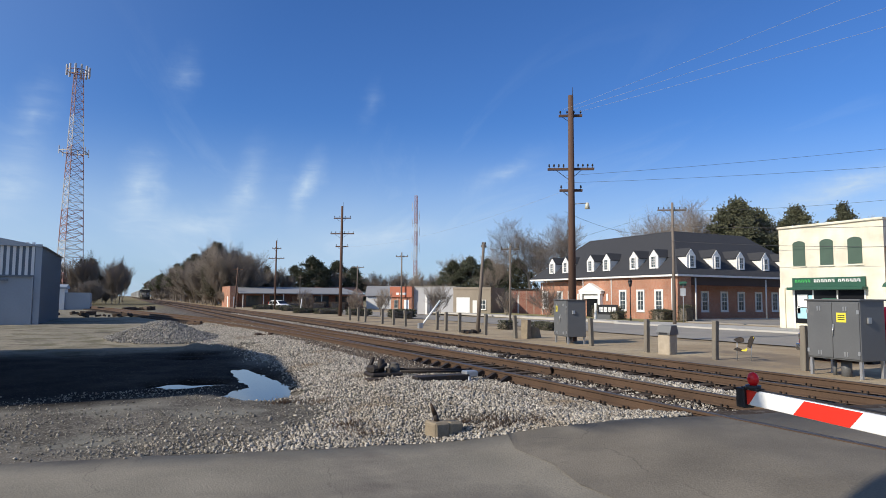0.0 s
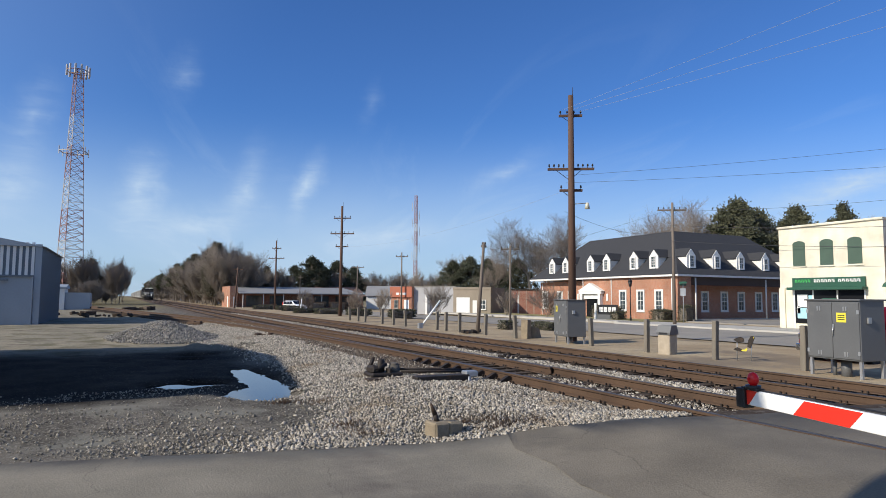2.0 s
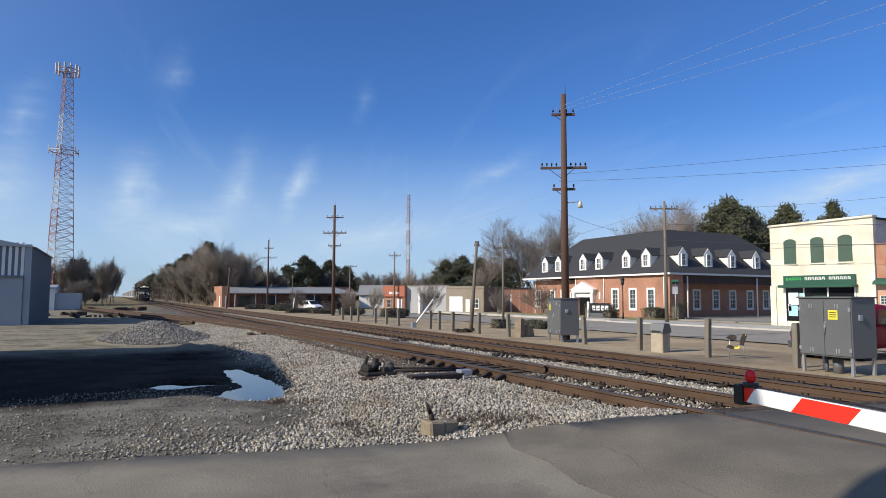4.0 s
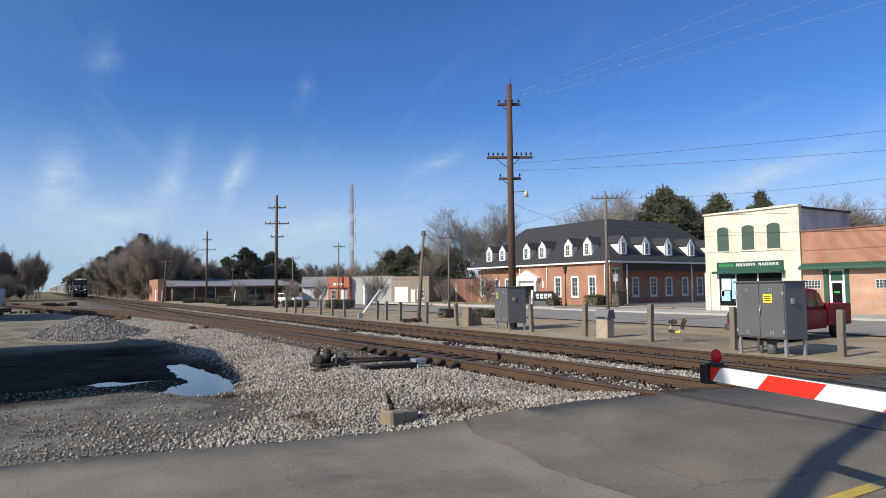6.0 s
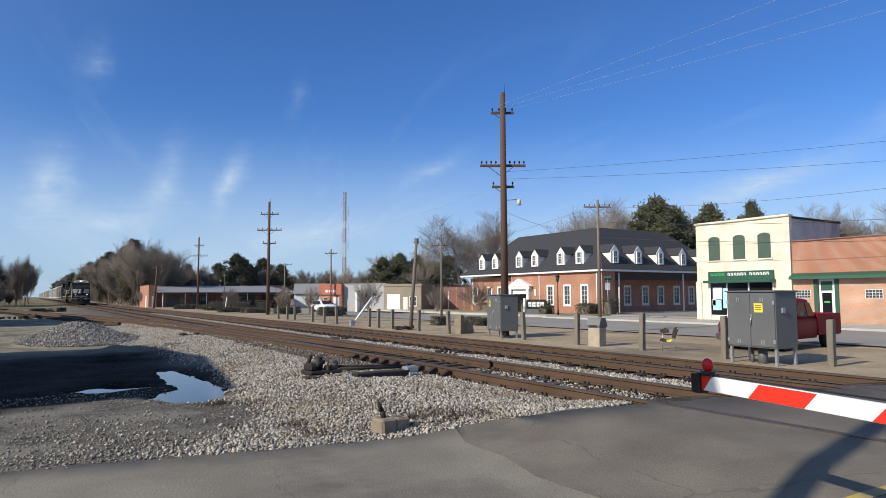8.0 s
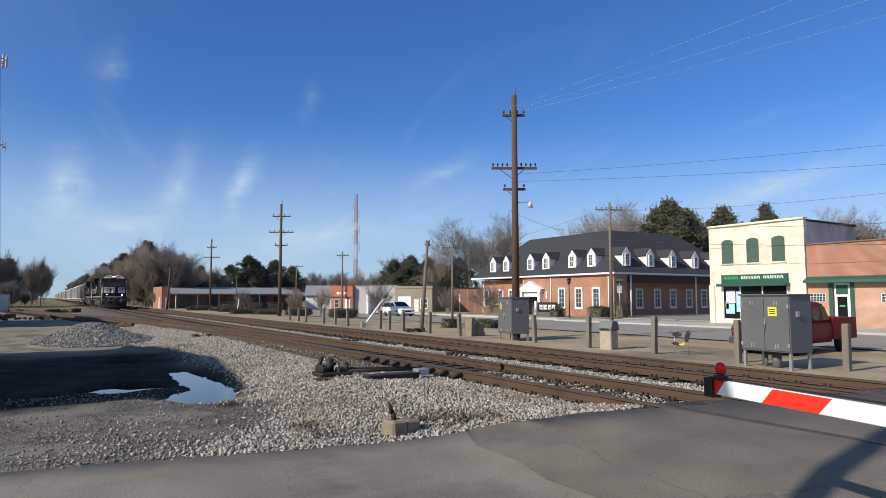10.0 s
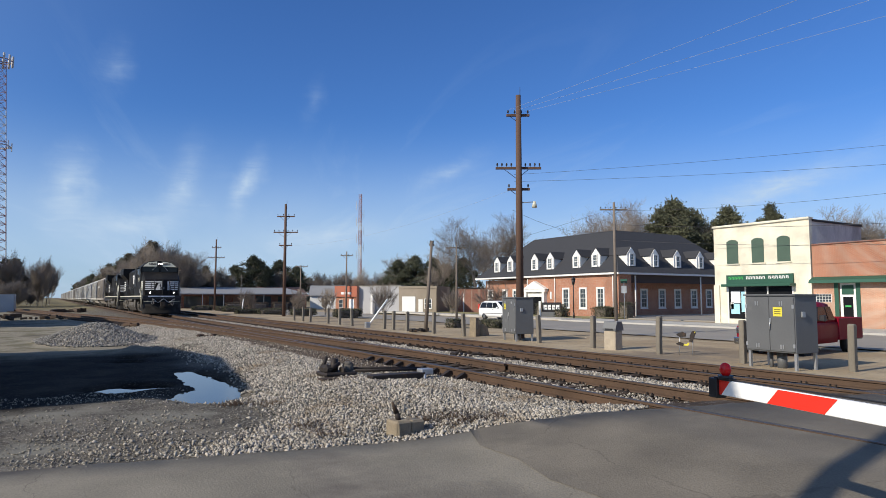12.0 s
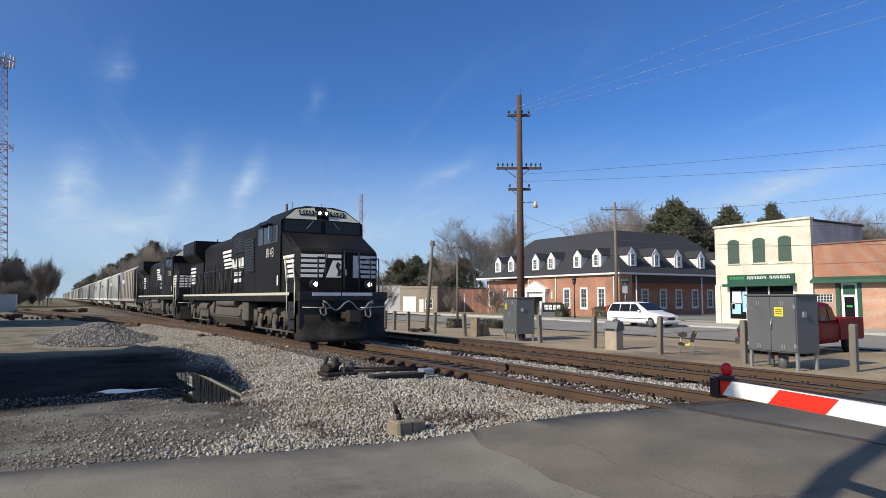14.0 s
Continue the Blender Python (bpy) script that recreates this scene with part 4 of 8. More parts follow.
def locomotive(m, label, number, lit):
    lo = thing("locomotive", label, "locomotive", m, "locomotives at the head of the train")
    L = 22.0
    DECK = 1.62
    # frame, deck and fuel tank
    bm = bmesh.new()
    box(bm, (-1.50, 1.25, 1.30), (1.50, L - 1.0, DECK), bevel=0.02)
    box(bm, (-0.7, 0.9, 0.95), (0.7, L - 0.9, 1.32))
    part("underframe", bm, M_LOCO, lo)
    for s in (-1, 1):
        bm = bmesh.new()
        box(bm, (min(s * 1.50, s * 1.512), 1.9, DECK - 0.10), (max(s * 1.50, s * 1.512), L - 1.2, DECK - 0.01))
        part("sill_stripe", bm, M_BOARD, lo, "cream sill stripe")
    bm = bmesh.new()
    prism(bm, [(-1.1, 0.28), (1.1, 0.28), (1.40, 0.62), (1.40, 0.98), (1.24, 1.16), (-1.24, 1.16), (-1.40, 0.98), (-1.40, 0.62)], "y", 8.2, 14.3)
    for v in bm.verts:
        if v.co.z < 0.7:
            v.co.y += 0.35 if v.co.y < 11 else -0.35
    part("fuel_tank", bm, M_UNDER, lo, "dusty grey fuel tank")
    for s in (-1, 1):
        part("air_reservoir", rods([((s * 1.36, 9.0, 1.20), (s * 1.36, 12.4, 1.20), 0.15)], 12), M_UNDER, lo)
        part("filler_pipe", rods([((s * 1.43, 13.0, 0.75), (s * 1.43, 13.0, 1.25), 0.06), ((s * 1.42, 8.5, 0.7), (s * 1.42, 13.9, 0.72), 0.03)], 8), M_UNDER, lo)
        part("air_reservoir", rods([((s * 1.25, 14.6, 1.0), (s * 1.25, 16.6, 1.0), 0.2)], 10), M_UNDER, lo)
        part("battery_box", B((s * 1.2 - 0.2, 7.2, 0.55), (s * 1.2 + 0.2, 8.1, 1.28), bevel=0.03), M_UNDER, lo)
        for k in range(4):
            part("air_filter", B((s * 1.3 - 0.12, 14.5 + k * 0.5, 0.5), (s * 1.3 + 0.12, 14.85 + k * 0.5, 0.85), bevel=0.03), M_UNDER, lo)
    for yc in (4.6, L - 4.4):
        loco_truck(lo, yc)
    wheels = [wheelset(lo, yc + k) for yc in (4.6, L - 4.4) for k in (-1.85, 0, 1.85)]
    # wide nose: a shallow vee in plan with a sloped top
    plan = ((-1.42, 1.66), (-1.30, 1.48), (0.0, 1.24), (1.30, 1.48), (1.42, 1.66))
    bm = bmesh.new()
    low, mid = [bm.verts.new((x, y, DECK)) for x, y in plan], [bm.verts.new((x, y, 2.90)) for x, y in plan]
    brow = [bm.verts.new((x, y + 0.14, 3.02)) for x, y in plan]
    back = [bm.verts.new((x, 3.0, 3.64)) for x, _ in plan]
    foot = [bm.verts.new((x, 3.0, DECK)) for x in (-1.42, 1.42)]
    for k in range(4):
        for lo_row, hi_row in ((low, mid), (mid, brow), (brow, back)):
            bm.faces.new((lo_row[k], lo_row[k + 1], hi_row[k + 1], hi_row[k]))
    bm.faces.new((foot[0], low[0], mid[0], brow[0], back[0]))
    bm.faces.new((low[4], foot[1], back[4], brow[4], mid[4]))
    bm.faces.new((foot[1], foot[0], *back))
    bm.faces.new((foot[0], foot[1], *low[::-1]))
    bmesh.ops.recalc_face_normals(bm, faces=bm.faces)
    part("nose", bm, M_LOCO, lo)

    def on_nose(s, poly, name, material, label="", lift=0.004, thick=0.010):
        """A flat piece on one half of the nose front; poly gives the distance from the middle and the height."""
        bm = bmesh.new()
        for d in (lift + thick, lift):
            for u, z in poly:
                bm.verts.new((s * u, 1.24 + u * 0.24 / 1.30 - d, z))
        bm.verts.ensure_lookup_table()
        n = len(poly)
        v = list(bm.verts)
        bm.faces.new(v[:n]), bm.faces.new(v[n:][::-1])
        for k in range(n):
            bm.faces.new((v[k], v[(k + 1) % n], v[n + (k + 1) % n], v[n + k]))
        bmesh.ops.recalc_face_normals(bm, faces=bm.faces)
        return part(name, bm, material, lo, label)

    # five livery bands on each half of the front and on the nose sides, an emblem panel by the door
    for k in range(5):
        z = 2.08 + k * 0.158
        for s in (-1, 1):
            inner = (0.62 if s < 0 else 0.72) - 0.03 * k
            on_nose(s, ((inner, z), (1.285, z), (1.285, z + 0.098), (inner - 0.02, z + 0.098)), "stripe", M_LIVERY, "white livery stripe")
            part("stripe", B((min(s * 1.418, s * 1.43), 1.70, z), (max(s * 1.418, s * 1.43), 2.42 + 0.10 * k, z + 0.098)), M_LIVERY, lo, "white livery stripe")
    on_nose(-1, ((0.03, 2.08), (0.50, 2.08), (0.36, 2.46), (0.30, 2.62), (0.03, 2.62)), "emblem_panel", M_LIVERY, "white emblem panel with a black shape")
    on_nose(-1, ((0.03, 2.70), (0.46, 2.70), (0.46, 2.81), (0.03, 2.81)), "stripe", M_LIVERY, "white livery stripe")
    on_nose(-1, ((0.06, 2.14), (0.16, 2.12), (0.13, 2.30), (0.22, 2.44), (0.15, 2.58), (0.05, 2.50), (0.10, 2.40), (0.03, 2.30)), "emblem", M_BLACK, "", 0.015, 0.006)
    on_nose(1, ((0.40, 2.08), (0.66, 2.08), (0.56, 2.80), (0.40, 2.80)), "emblem_panel", M_LIVERY, "white emblem panel")
    on_nose(1, ((0.04, DECK + 0.1), (0.38, DECK + 0.1), (0.38, 2.86), (0.04, 2.86)), "nose_door", M_LOCO, "", 0.004, 0.035)
    on_nose(1, ((0.10, 2.15), (0.15, 2.15), (0.15, 2.34), (0.10, 2.34)), "door_handle", M_GALV, "steel door handle", 0.04, 0.02)
    # black handrail posts before the nose and a bent pale grab rail
    for x, top in ((-0.86, 2.72), (-0.62, 2.95), (0.02, 2.95), (0.52, 2.9), (0.92, 2.72), (1.22, 2.7)):
        part("front_stanchion", rods([((x, 1.06, DECK), (x, 1.10, top), 0.024)], 6), M_BLACK, lo)
    for xa, xb in ((-0.86, -0.62), (0.92, 1.22)):
        part("front_rail", rods([((xa, 1.10, 2.70), (xb, 1.10, 2.70), 0.022)], 6), M_BLACK, lo)
    part("grab_rail", tube([Vector((x, 1.12, z)) for x, z in ((0.52, 2.45), (0.62, 2.52), (0.70, 2.62), (0.84, 2.66), (1.0, 2.64))], 0.016), M_GALV, lo, "pale bent grab rail")
    # cab with chamfered roof edges
    cab_poly = [(-1.48, DECK), (1.48, DECK), (1.48, 4.02), (0.92, 4.50), (0.5, 4.60), (-0.5, 4.60), (-0.92, 4.50), (-1.48, 4.02)]
    bm = P(cab_poly, "y", 2.98, 5.9)
    bmesh.ops.bisect_plane(bm, geom=bm.verts[:] + bm.edges[:] + bm.faces[:], plane_co=(0, 0, 4.08), plane_no=(0, 0, 1))
    for v in bm.verts:
        if v.co.y < 3.0 and v.co.z > 4.08:
            v.co.y += 0.55 * (v.co.z - 4.08)
    part("cab", bm, M_LOCO, lo)

    def on_brow(x, z, out=0.0):
        """A pose on the leaning panel above the windscreen, its own z up the slope and -y outwards."""
        return Matrix.Translation((x, 2.98 + 0.55 * (z - 4.08), z)) @ Matrix.Rotation(-math.atan(0.55), 4, "X") @ Matrix.Translation((0, -out, 0))

    # windscreens, number boards and headlights
    for s in (-1, 1):
        part("windscreen", P([(s * 0.08, 3.66), (s * 1.36, 3.66), (s * 1.36, 4.04), (s * 0.08, 4.09)], "y", 2.96, 2.985), M_GLASS, lo, "dark windscreen")
        part("windscreen_frame", B((s * 0.72 - 0.66, 2.945, 3.62), (s * 0.72 + 0.66, 2.98, 3.66)), M_LOCO, lo)
        part("wiper", rods([((s * 0.35, 2.94, 4.06), (s * 0.62, 2.94, 3.76), 0.010)], 5), M_GALV, lo)
        bm = bmesh.new()
        prism(bm, [(s * 0.22, 4.11), (s * 1.34, 4.09), (s * 0.90, 4.45), (s * 0.22, 4.56)], "y", 2.955, 2.985)
        for v in bm.verts:
            v.co.y += 0.55 * (v.co.z - 4.08)
        part("brow_panel", bm, M_BOARD, lo, "cream panel above the windscreen")
        brd = part("number_board", B((-0.27, -0.02, -0.10), (0.27, 0.0, 0.10), bevel=0.006), M_BLACK, lo, "black number board")
        brd.matrix_basis = on_brow(s * 0.56, 4.32, 0.03)
        lettering("number", number, 0.22, on_brow(s * 0.56, 4.32, 0.052) @ pose(0, 0, 0, 90), M_BOARD, lo, "cream digits")
        rim = bmesh.new()
        rod(rim, (s * 0.12, 2.99, 4.34), (s * 0.12, 3.16, 4.34), 0.12, 0.12, 14)
        hl = part("headlight", rim, M_BLACK, lo)
        lens = bmesh.new()
        rod(lens, (s * 0.12, 2.975, 4.34), (s * 0.12, 2.992, 4.34), 0.046, 0.050, 14)
        part("lens", lens, M_HEAD if lit else M_CHROME, hl, "bright lit headlamp lens" if lit else "unlit headlamp lens")
    # side windows
    for s in (-1, 1):
        for y0, y1 in ((3.25, 3.85), (3.95, 4.9), (5.0, 5.6)):
            part("cab_window", B((min(s * 1.47, s * 1.495), y0, 3.32), (max(s * 1.47, s * 1.495), y1, 3.92)), M_GLASS, lo, "dark cab side window")
        part("mirror", B((min(s * 1.5, s * 1.62), 3.86, 3.4), (max(s * 1.5, s * 1.62), 3.92, 3.9)), M_CHROME, lo)
        part("sun_visor", B((min(s * 1.48, s * 1.68), 3.9, 3.96), (max(s * 1.48, s * 1.68), 5.0, 3.99)), M_LOCO, lo)
        lettering("number", number, 0.46, pose(s * 1.486, 4.15, 2.98, 90, 0, 90 * s), M_BOARD, lo, "cream digits")
        part("cab_plate", B((min(s * 1.48, s * 1.492), 3.15, 1.85), (max(s * 1.48, s * 1.492), 3.27, 2.18)), M_WHITE, lo)
    # hood: engine room, blower housing, dynamic-brake box and wide radiator
    part("electrical_cabinet", P([(-1.48, DECK), (1.48, DECK), (1.48, 4.0), (0.9, 4.42), (-0.9, 4.42), (-1.48, 4.0)], "y", 5.92, 7.6), M_LOCO, lo)
    part("engine_hood", P([(-1.02, DECK), (1.02, DECK), (1.02, 3.95), (0.75, 4.22), (-0.75, 4.22), (-1.02, 3.95)], "y", 7.6, 17.6), M_LOCO, lo)
    part("brake_housing", P([(-1.10, 3.15), (1.10, 3.15), (1.10, 4.12), (0.85, 4.36), (-0.85, 4.36), (-1.10, 4.12)], "y", 7.62, 11.4), M_LOCO, lo)
    part("radiator_hood", P([(-1.08, DECK), (1.08, DECK), (1.08, 3.3), (1.52, 3.75), (1.52, 4.45), (-1.52, 4.45), (-1.52, 3.75), (-1.08, 3.3)], "y", 17.6, 21.2), M_LOCO, lo)
    for s in (-1, 1):
        for k in range(11):
            y0 = 7.75 + k * 0.89
            bm = bmesh.new()
            x = s * 1.02
            box(bm, (min(x, x + s * 0.035), y0, DECK + 0.15), (max(x, x + s * 0.035), y0 + 0.74, 3.05), bevel=0.012)
            dr = part("hood_door", bm, M_LOCO, lo)
            part("handle", B((min(x + s * 0.035, x + s * 0.06), y0 + 0.08, 2.2), (max(x + s * 0.035, x + s * 0.06), y0 + 0.12, 2.42)), M_CHROME, dr)
        louvres(lo, "radiator_grille", s * 1.525, 17.8, 21.0, 3.82, 4.38, 8, s, M_BLACK)
        louvres(lo, "brake_grille", s * 1.105, 8.2, 10.8, 3.35, 4.05, 10, s, M_BLACK)
        louvres(lo, "filter_grille", s * 1.485, 6.1, 7.4, 2.4, 3.7, 12, s, M_BLACK)
        # livery mark on the hood: striped bars with a bold slanted pair of letters, drawn as plain bars
        x = s * 1.062
        for k in range(5):
            part("stripe", B((min(x, x + s * 0.01), 11.35 + 0.03 * k, 2.72 + k * 0.19), (max(x, x + s * 0.01), 12.75 + 0.12 * k, 2.84 + k * 0.19)), M_LIVERY, lo, "white livery stripe")
        for ya, yb, lean in ((9.30, 9.62, 0.16), (9.80, 10.12, 0.16), (10.45, 10.75, 0.16), (10.95, 11.25, 0.16), (9.62, 9.84, 0.5), (10.75, 10.97, -0.3)):
            bm = bmesh.new()
            prism(bm, [(ya, 2.70), (yb, 2.70), (yb + lean, 3.62), (ya + lean, 3.62)], "x", min(x, x + s * 0.012), max(x, x + s * 0.012))
            part("livery_bar", bm, M_LIVERY, lo, "white slanted livery bar")
        for ya, yb in ((9.6, 10.1), (10.2, 10.8)):
            for z in (2.10, 2.38):
                part("livery_bar", B((min(x, x + s * 0.04), ya, z), (max(x, x + s * 0.04), yb, z + 0.16)), M_LIVERY, lo, "white livery bar")
        for k in range(5):
            part("stripe", B((min(s * 1.085, s * 1.095), 19.5 + 0.06 * abs(k - 2), 2.2 + k * 0.2), (max(s * 1.085, s * 1.095), 21.15 - 0.06 * abs(k - 2), 2.32 + k * 0.2)), M_LIVERY, lo, "white livery stripe")
        # handrail along the walkway with its stanchions
        for k in range(14):
            y = 6.4 + k * 1.13
            part("stanchion", rods([((s * 1.44, y, DECK), (s * 1.44, y, DECK + 1.05), 0.02)], 6), M_BLACK, lo)
        part("handrail", rods([((s * 1.44, 6.3, DECK + 1.05), (s * 1.44, 21.2, DECK + 1.05), 0.022)], 6), M_BLACK, lo)
        # front corner steps and grab irons
        bm = bmesh.new()
        box(bm, (min(s * 0.98, s * 1.5), 1.30, 0.38), (max(s * 0.98, s * 1.5), 1.36, DECK))
        box(bm, (min(s * 1.44, s * 1.5), 1.30, 0.38), (max(s * 1.44, s * 1.5), 2.0, DECK))
        for k in range(4):
            box(bm, (min(s * 1.0, s * 1.5), 1.34, 0.42 + k * 0.32), (max(s * 1.0, s * 1.5), 1.75, 0.46 + k * 0.32))
        part("corner_steps", bm, M_BLACK, lo)
        for k in range(3):
            part("step_edge", B((min(s * 1.06, s * 1.42), 1.285, 0.44 + k * 0.4), (max(s * 1.06, s * 1.42), 1.299, 0.48 + k * 0.4)), M_WHITE, lo)
        part("grab_iron", rods([((s * 1.50, 1.35, 0.9), (s * 1.50, 1.38, DECK + 0.3), 0.022), ((s * 1.50, 1.38, DECK + 0.3), (s * 1.40, 1.95, 2.72), 0.022),
                                ((s * 1.52, 2.05, 0.9), (s * 1.52, 2.1, DECK + 0.3), 0.022), ((s * 1.52, 2.1, DECK + 0.3), (s * 1.44, 2.6, 2.75), 0.030), ((s * 1.46, 1.95, 2.70), (s * 1.44, 2.62, 2.74), 0.026)]), M_BOARD, lo, "cream grab irons by the steps")
        rim = bmesh.new()
        rod(rim, (s * 0.92, 1.12, 1.86), (s * 0.92, 1.3, 1.86), 0.15, 0.15, 14)
        dl = part("ditch_light", rim, M_BLACK, lo)
        lens = bmesh.new()
        rod(lens, (s * 0.92, 1.10, 1.86), (s * 0.92, 1.122, 1.86), 0.062, 0.066, 14)
        part("lens", lens, M_HEAD if lit else M_CHROME, dl, "bright lit lamp lens" if lit else "unlit lamp lens")
    # front platform, plow, coupler and hoses
    bm = bmesh.new()
    box(bm, (-1.48, 0.98, 1.34), (1.48, 1.32, DECK), bevel=0.015)
    part("front_platform", bm, M_BLACK, lo)
    for xa, xb in ((-1.08, -0.14), (-0.10, 0.94)):
        part("platform_edge", B((xa, 0.965, DECK - 0.12), (xb, 0.982, DECK - 0.02)), M_LIVERY, lo, "white front edge strip")
    bm = bmesh.new()
    rows = []
    for u in range(13):
        x = -1.46 + u * 2.92 / 12
        nose_y = 0.62 + 0.34 * (abs(x) / 1.46) ** 1.6
        top = 0.92 - 0.22 * smooth((0.55 - abs(x)) / 0.2)
        rows.append([bm.verts.new((x, nose_y + 0.30 * (1 - f) ** 1.0 * f * 2 + 0.22 * f * f - 0.04, lerp(0.10, top, f))) for f in (0, 0.2, 0.45, 0.7, 1.0)]
                    + [bm.verts.new((x, nose_y + 0.5, top)), bm.verts.new((x, nose_y + 0.5, 0.12))])
    for a, b in zip(rows, rows[1:]):
        for k in range(7):
            f = bm.faces.new((a[k], b[k], b[(k + 1) % 7], a[(k + 1) % 7]))
            f.smooth = k < 4
    bm.faces.new(rows[0]), bm.faces.new(rows[-1][::-1])
    bmesh.ops.recalc_face_normals(bm, faces=bm.faces)
    part("snow_plow", bm, M_PLOW, lo, "dusty black plow blade")
    part("pilot_plate", B((-1.44, 1.08, 0.5), (1.44, 1.2, 1.36)), M_BLACK, lo)
    bm = bmesh.new()
    box(bm, (-0.16, 0.25, 0.78), (0.16, 1.2, 1.0), bevel=0.03)
    prism(bm, [(-0.22, 0.05), (0.05, 0.0), (0.20, 0.14), (0.16, 0.35), (-0.22, 0.38)], "z", 0.72, 1.06)
    part("coupler", bm, M_IRON, lo)
    for x0, dz in ((-0.75, 0.30), (0.75, 0.36)):
        pts = [Vector((x0 + 0.10 * math.sin(k), 0.95 - 0.12 * math.sin(k / 6 * math.pi), 1.28 - dz * math.sin(k / 6 * math.pi) * 1.3)) for k in range(7)]
        pts[-1].x += 0.25
        bm = bmesh.new()
        for a, b in zip(pts, pts[1:]):
            rod(bm, a, b, 0.030, 0.030, 6, caps=False)
        part("brake_hose", bm, M_HOSE, lo, "grey sagging brake hose")
    part("safety_chain", tube([Vector((-0.75 + k * 0.14, 0.90, 1.34 - 0.30 * math.sin(k / 12 * math.pi * 2) ** 2)) for k in range(13)], 0.028), M_GALV, lo, "pale slack safety chain")
    part("uncoupling_lever", rods([((-1.4, 0.9, 1.15), (-0.5, 0.9, 1.12), 0.018), ((0.5, 0.9, 1.12), (1.4, 0.9, 1.15), 0.018)]), M_BOARD, lo)
    bm = bmesh.new()
    rod(bm, (0.55, 4.6, 4.55), (0.55, 4.6, 4.95), 0.012, 0.008, 5)
    rod(bm, (-0.7, 4.2, 4.5), (-0.7, 4.2, 4.85), 0.012, 0.008, 5)
    part("aerials", bm, M_BLACK, lo)
    bm = bmesh.new()
    for k in range(3):
        rod(bm, (-0.15 + k * 0.15, 7.1, 4.55), (-0.15 + k * 0.15, 6.65, 4.55), 0.03, 0.07, 8)
    box(bm, (-0.25, 7.0, 4.42), (0.25, 7.2, 4.56))
    part("air_horn", bm, M_CHROME, lo)
    return lo, wheels


def hopper(m, paint, label):
    """Covered hopper: ribbed body, rounded roof with hatches, sloped end sheets, outlet gates."""
    h = thing("hopper_car", label, "freight car", m, "covered hopper cars")
    L = 16.4
    body_poly = [(-1.0, 0.55), (1.0, 0.55), (1.55, 1.35), (1.58, 4.0), (1.2, 4.35), (0.5, 4.48), (-0.5, 4.48), (-1.2, 4.35), (-1.58, 4.0), (-1.55, 1.35)]
    bm = bmesh.new()
    prism(bm, body_poly, "y", 1.5, L - 1.5)
    for v in bm.verts:
        if v.co.z < 1.2:
            v.co.y += 2.2 if v.co.y < L / 2 else -2.2
    part("body", bm, paint, h)
    for k in range(10):
        y = 1.55 + k * (L - 3.1) / 9
        for s in (-1, 1):
            part("rib", B((s * 1.60 - 0.035, y - 0.05, 1.35), (s * 1.60 + 0.035, y + 0.05, 4.02)), paint, h)
    bm = bmesh.new()
    for s in (-1, 1):
        box(bm, (s * 1.52 - 0.09, 0.7, 1.12), (s * 1.52 + 0.09, L - 0.7, 1.36))
    box(bm, (-1.5, 0.6, 1.0), (1.5, 1.2, 1.3))
    box(bm, (-1.5, L - 1.2, 1.0), (1.5, L - 0.6, 1.3))
    box(bm, (-0.16, 0.0, 0.75), (0.16, L, 1.0))
    part("sill", bm, paint, h)
    bm = bmesh.new()
    for e in (0.75, L - 0.75):
        for s in (-1, 1):
            for d in (0.0, 0.5):
                rod(bm, (s * (1.45 - d), e, 1.3), (s * (1.45 - d), e, 4.1), 0.03, 0.03, 5)
            for k in range(7):
                rod(bm, (s * 0.95, e, 1.5 + k * 0.38), (s * 1.45, e, 1.5 + k * 0.38), 0.018, 0.018, 4)
    part("ladders", bm, paint, h)
    bm = bmesh.new()
    box(bm, (-0.42, 1.2, 4.56), (0.42, L - 1.2, 4.60))
    for k in range(5):
        box(bm, (-0.32, 2.4 + k * 2.7, 4.46), (0.32, 3.9 + k * 2.7, 4.58), bevel=0.02)
    part("roof_walk", bm, M_GALV, h)
    bm = bmesh.new()
    for k in range(3):
        y = L / 2 + (k - 1) * 3.2
        prism(bm, [(y - 1.3, 1.2), (y + 1.3, 1.2), (y + 0.45, 0.35), (y - 0.45, 0.35)], "x", -0.75, 0.75)
    part("outlet_gates", bm, M_UNDER, h)
    for yc in (2.3, L - 2.3):
        bm = bmesh.new()
        for s in (-1, 1):
            prism(bm, [(yc - 1.15, 0.52), (yc - 0.4, 0.80), (yc + 0.4, 0.80), (yc + 1.15, 0.52), (yc + 1.15, 0.38), (yc + 0.5, 0.25), (yc - 0.5, 0.25), (yc - 1.15, 0.38)], "x", s * 1.0 - 0.07, s * 1.0 + 0.07)
        box(bm, (-0.95, yc - 0.25, 0.4), (0.95, yc + 0.25, 0.75))
        part("bogie_frame", bm, M_UNDER, h)
        for k in (-0.89, 0.89):
            wheelset(h, yc + k, 0.42)
    bm = bmesh.new()
    box(bm, (1.605, L * 0.62, 2.9), (1.612, L * 0.62 + 2.4, 3.25))
    box(bm, (-1.612, L * 0.62, 2.9), (-1.605, L * 0.62 + 2.4, 3.25))
    part("marking_bars", bm, M_WHITE if paint is not M_HOP[0] else M_BLACK, h, "lettering too small to read")
    return h


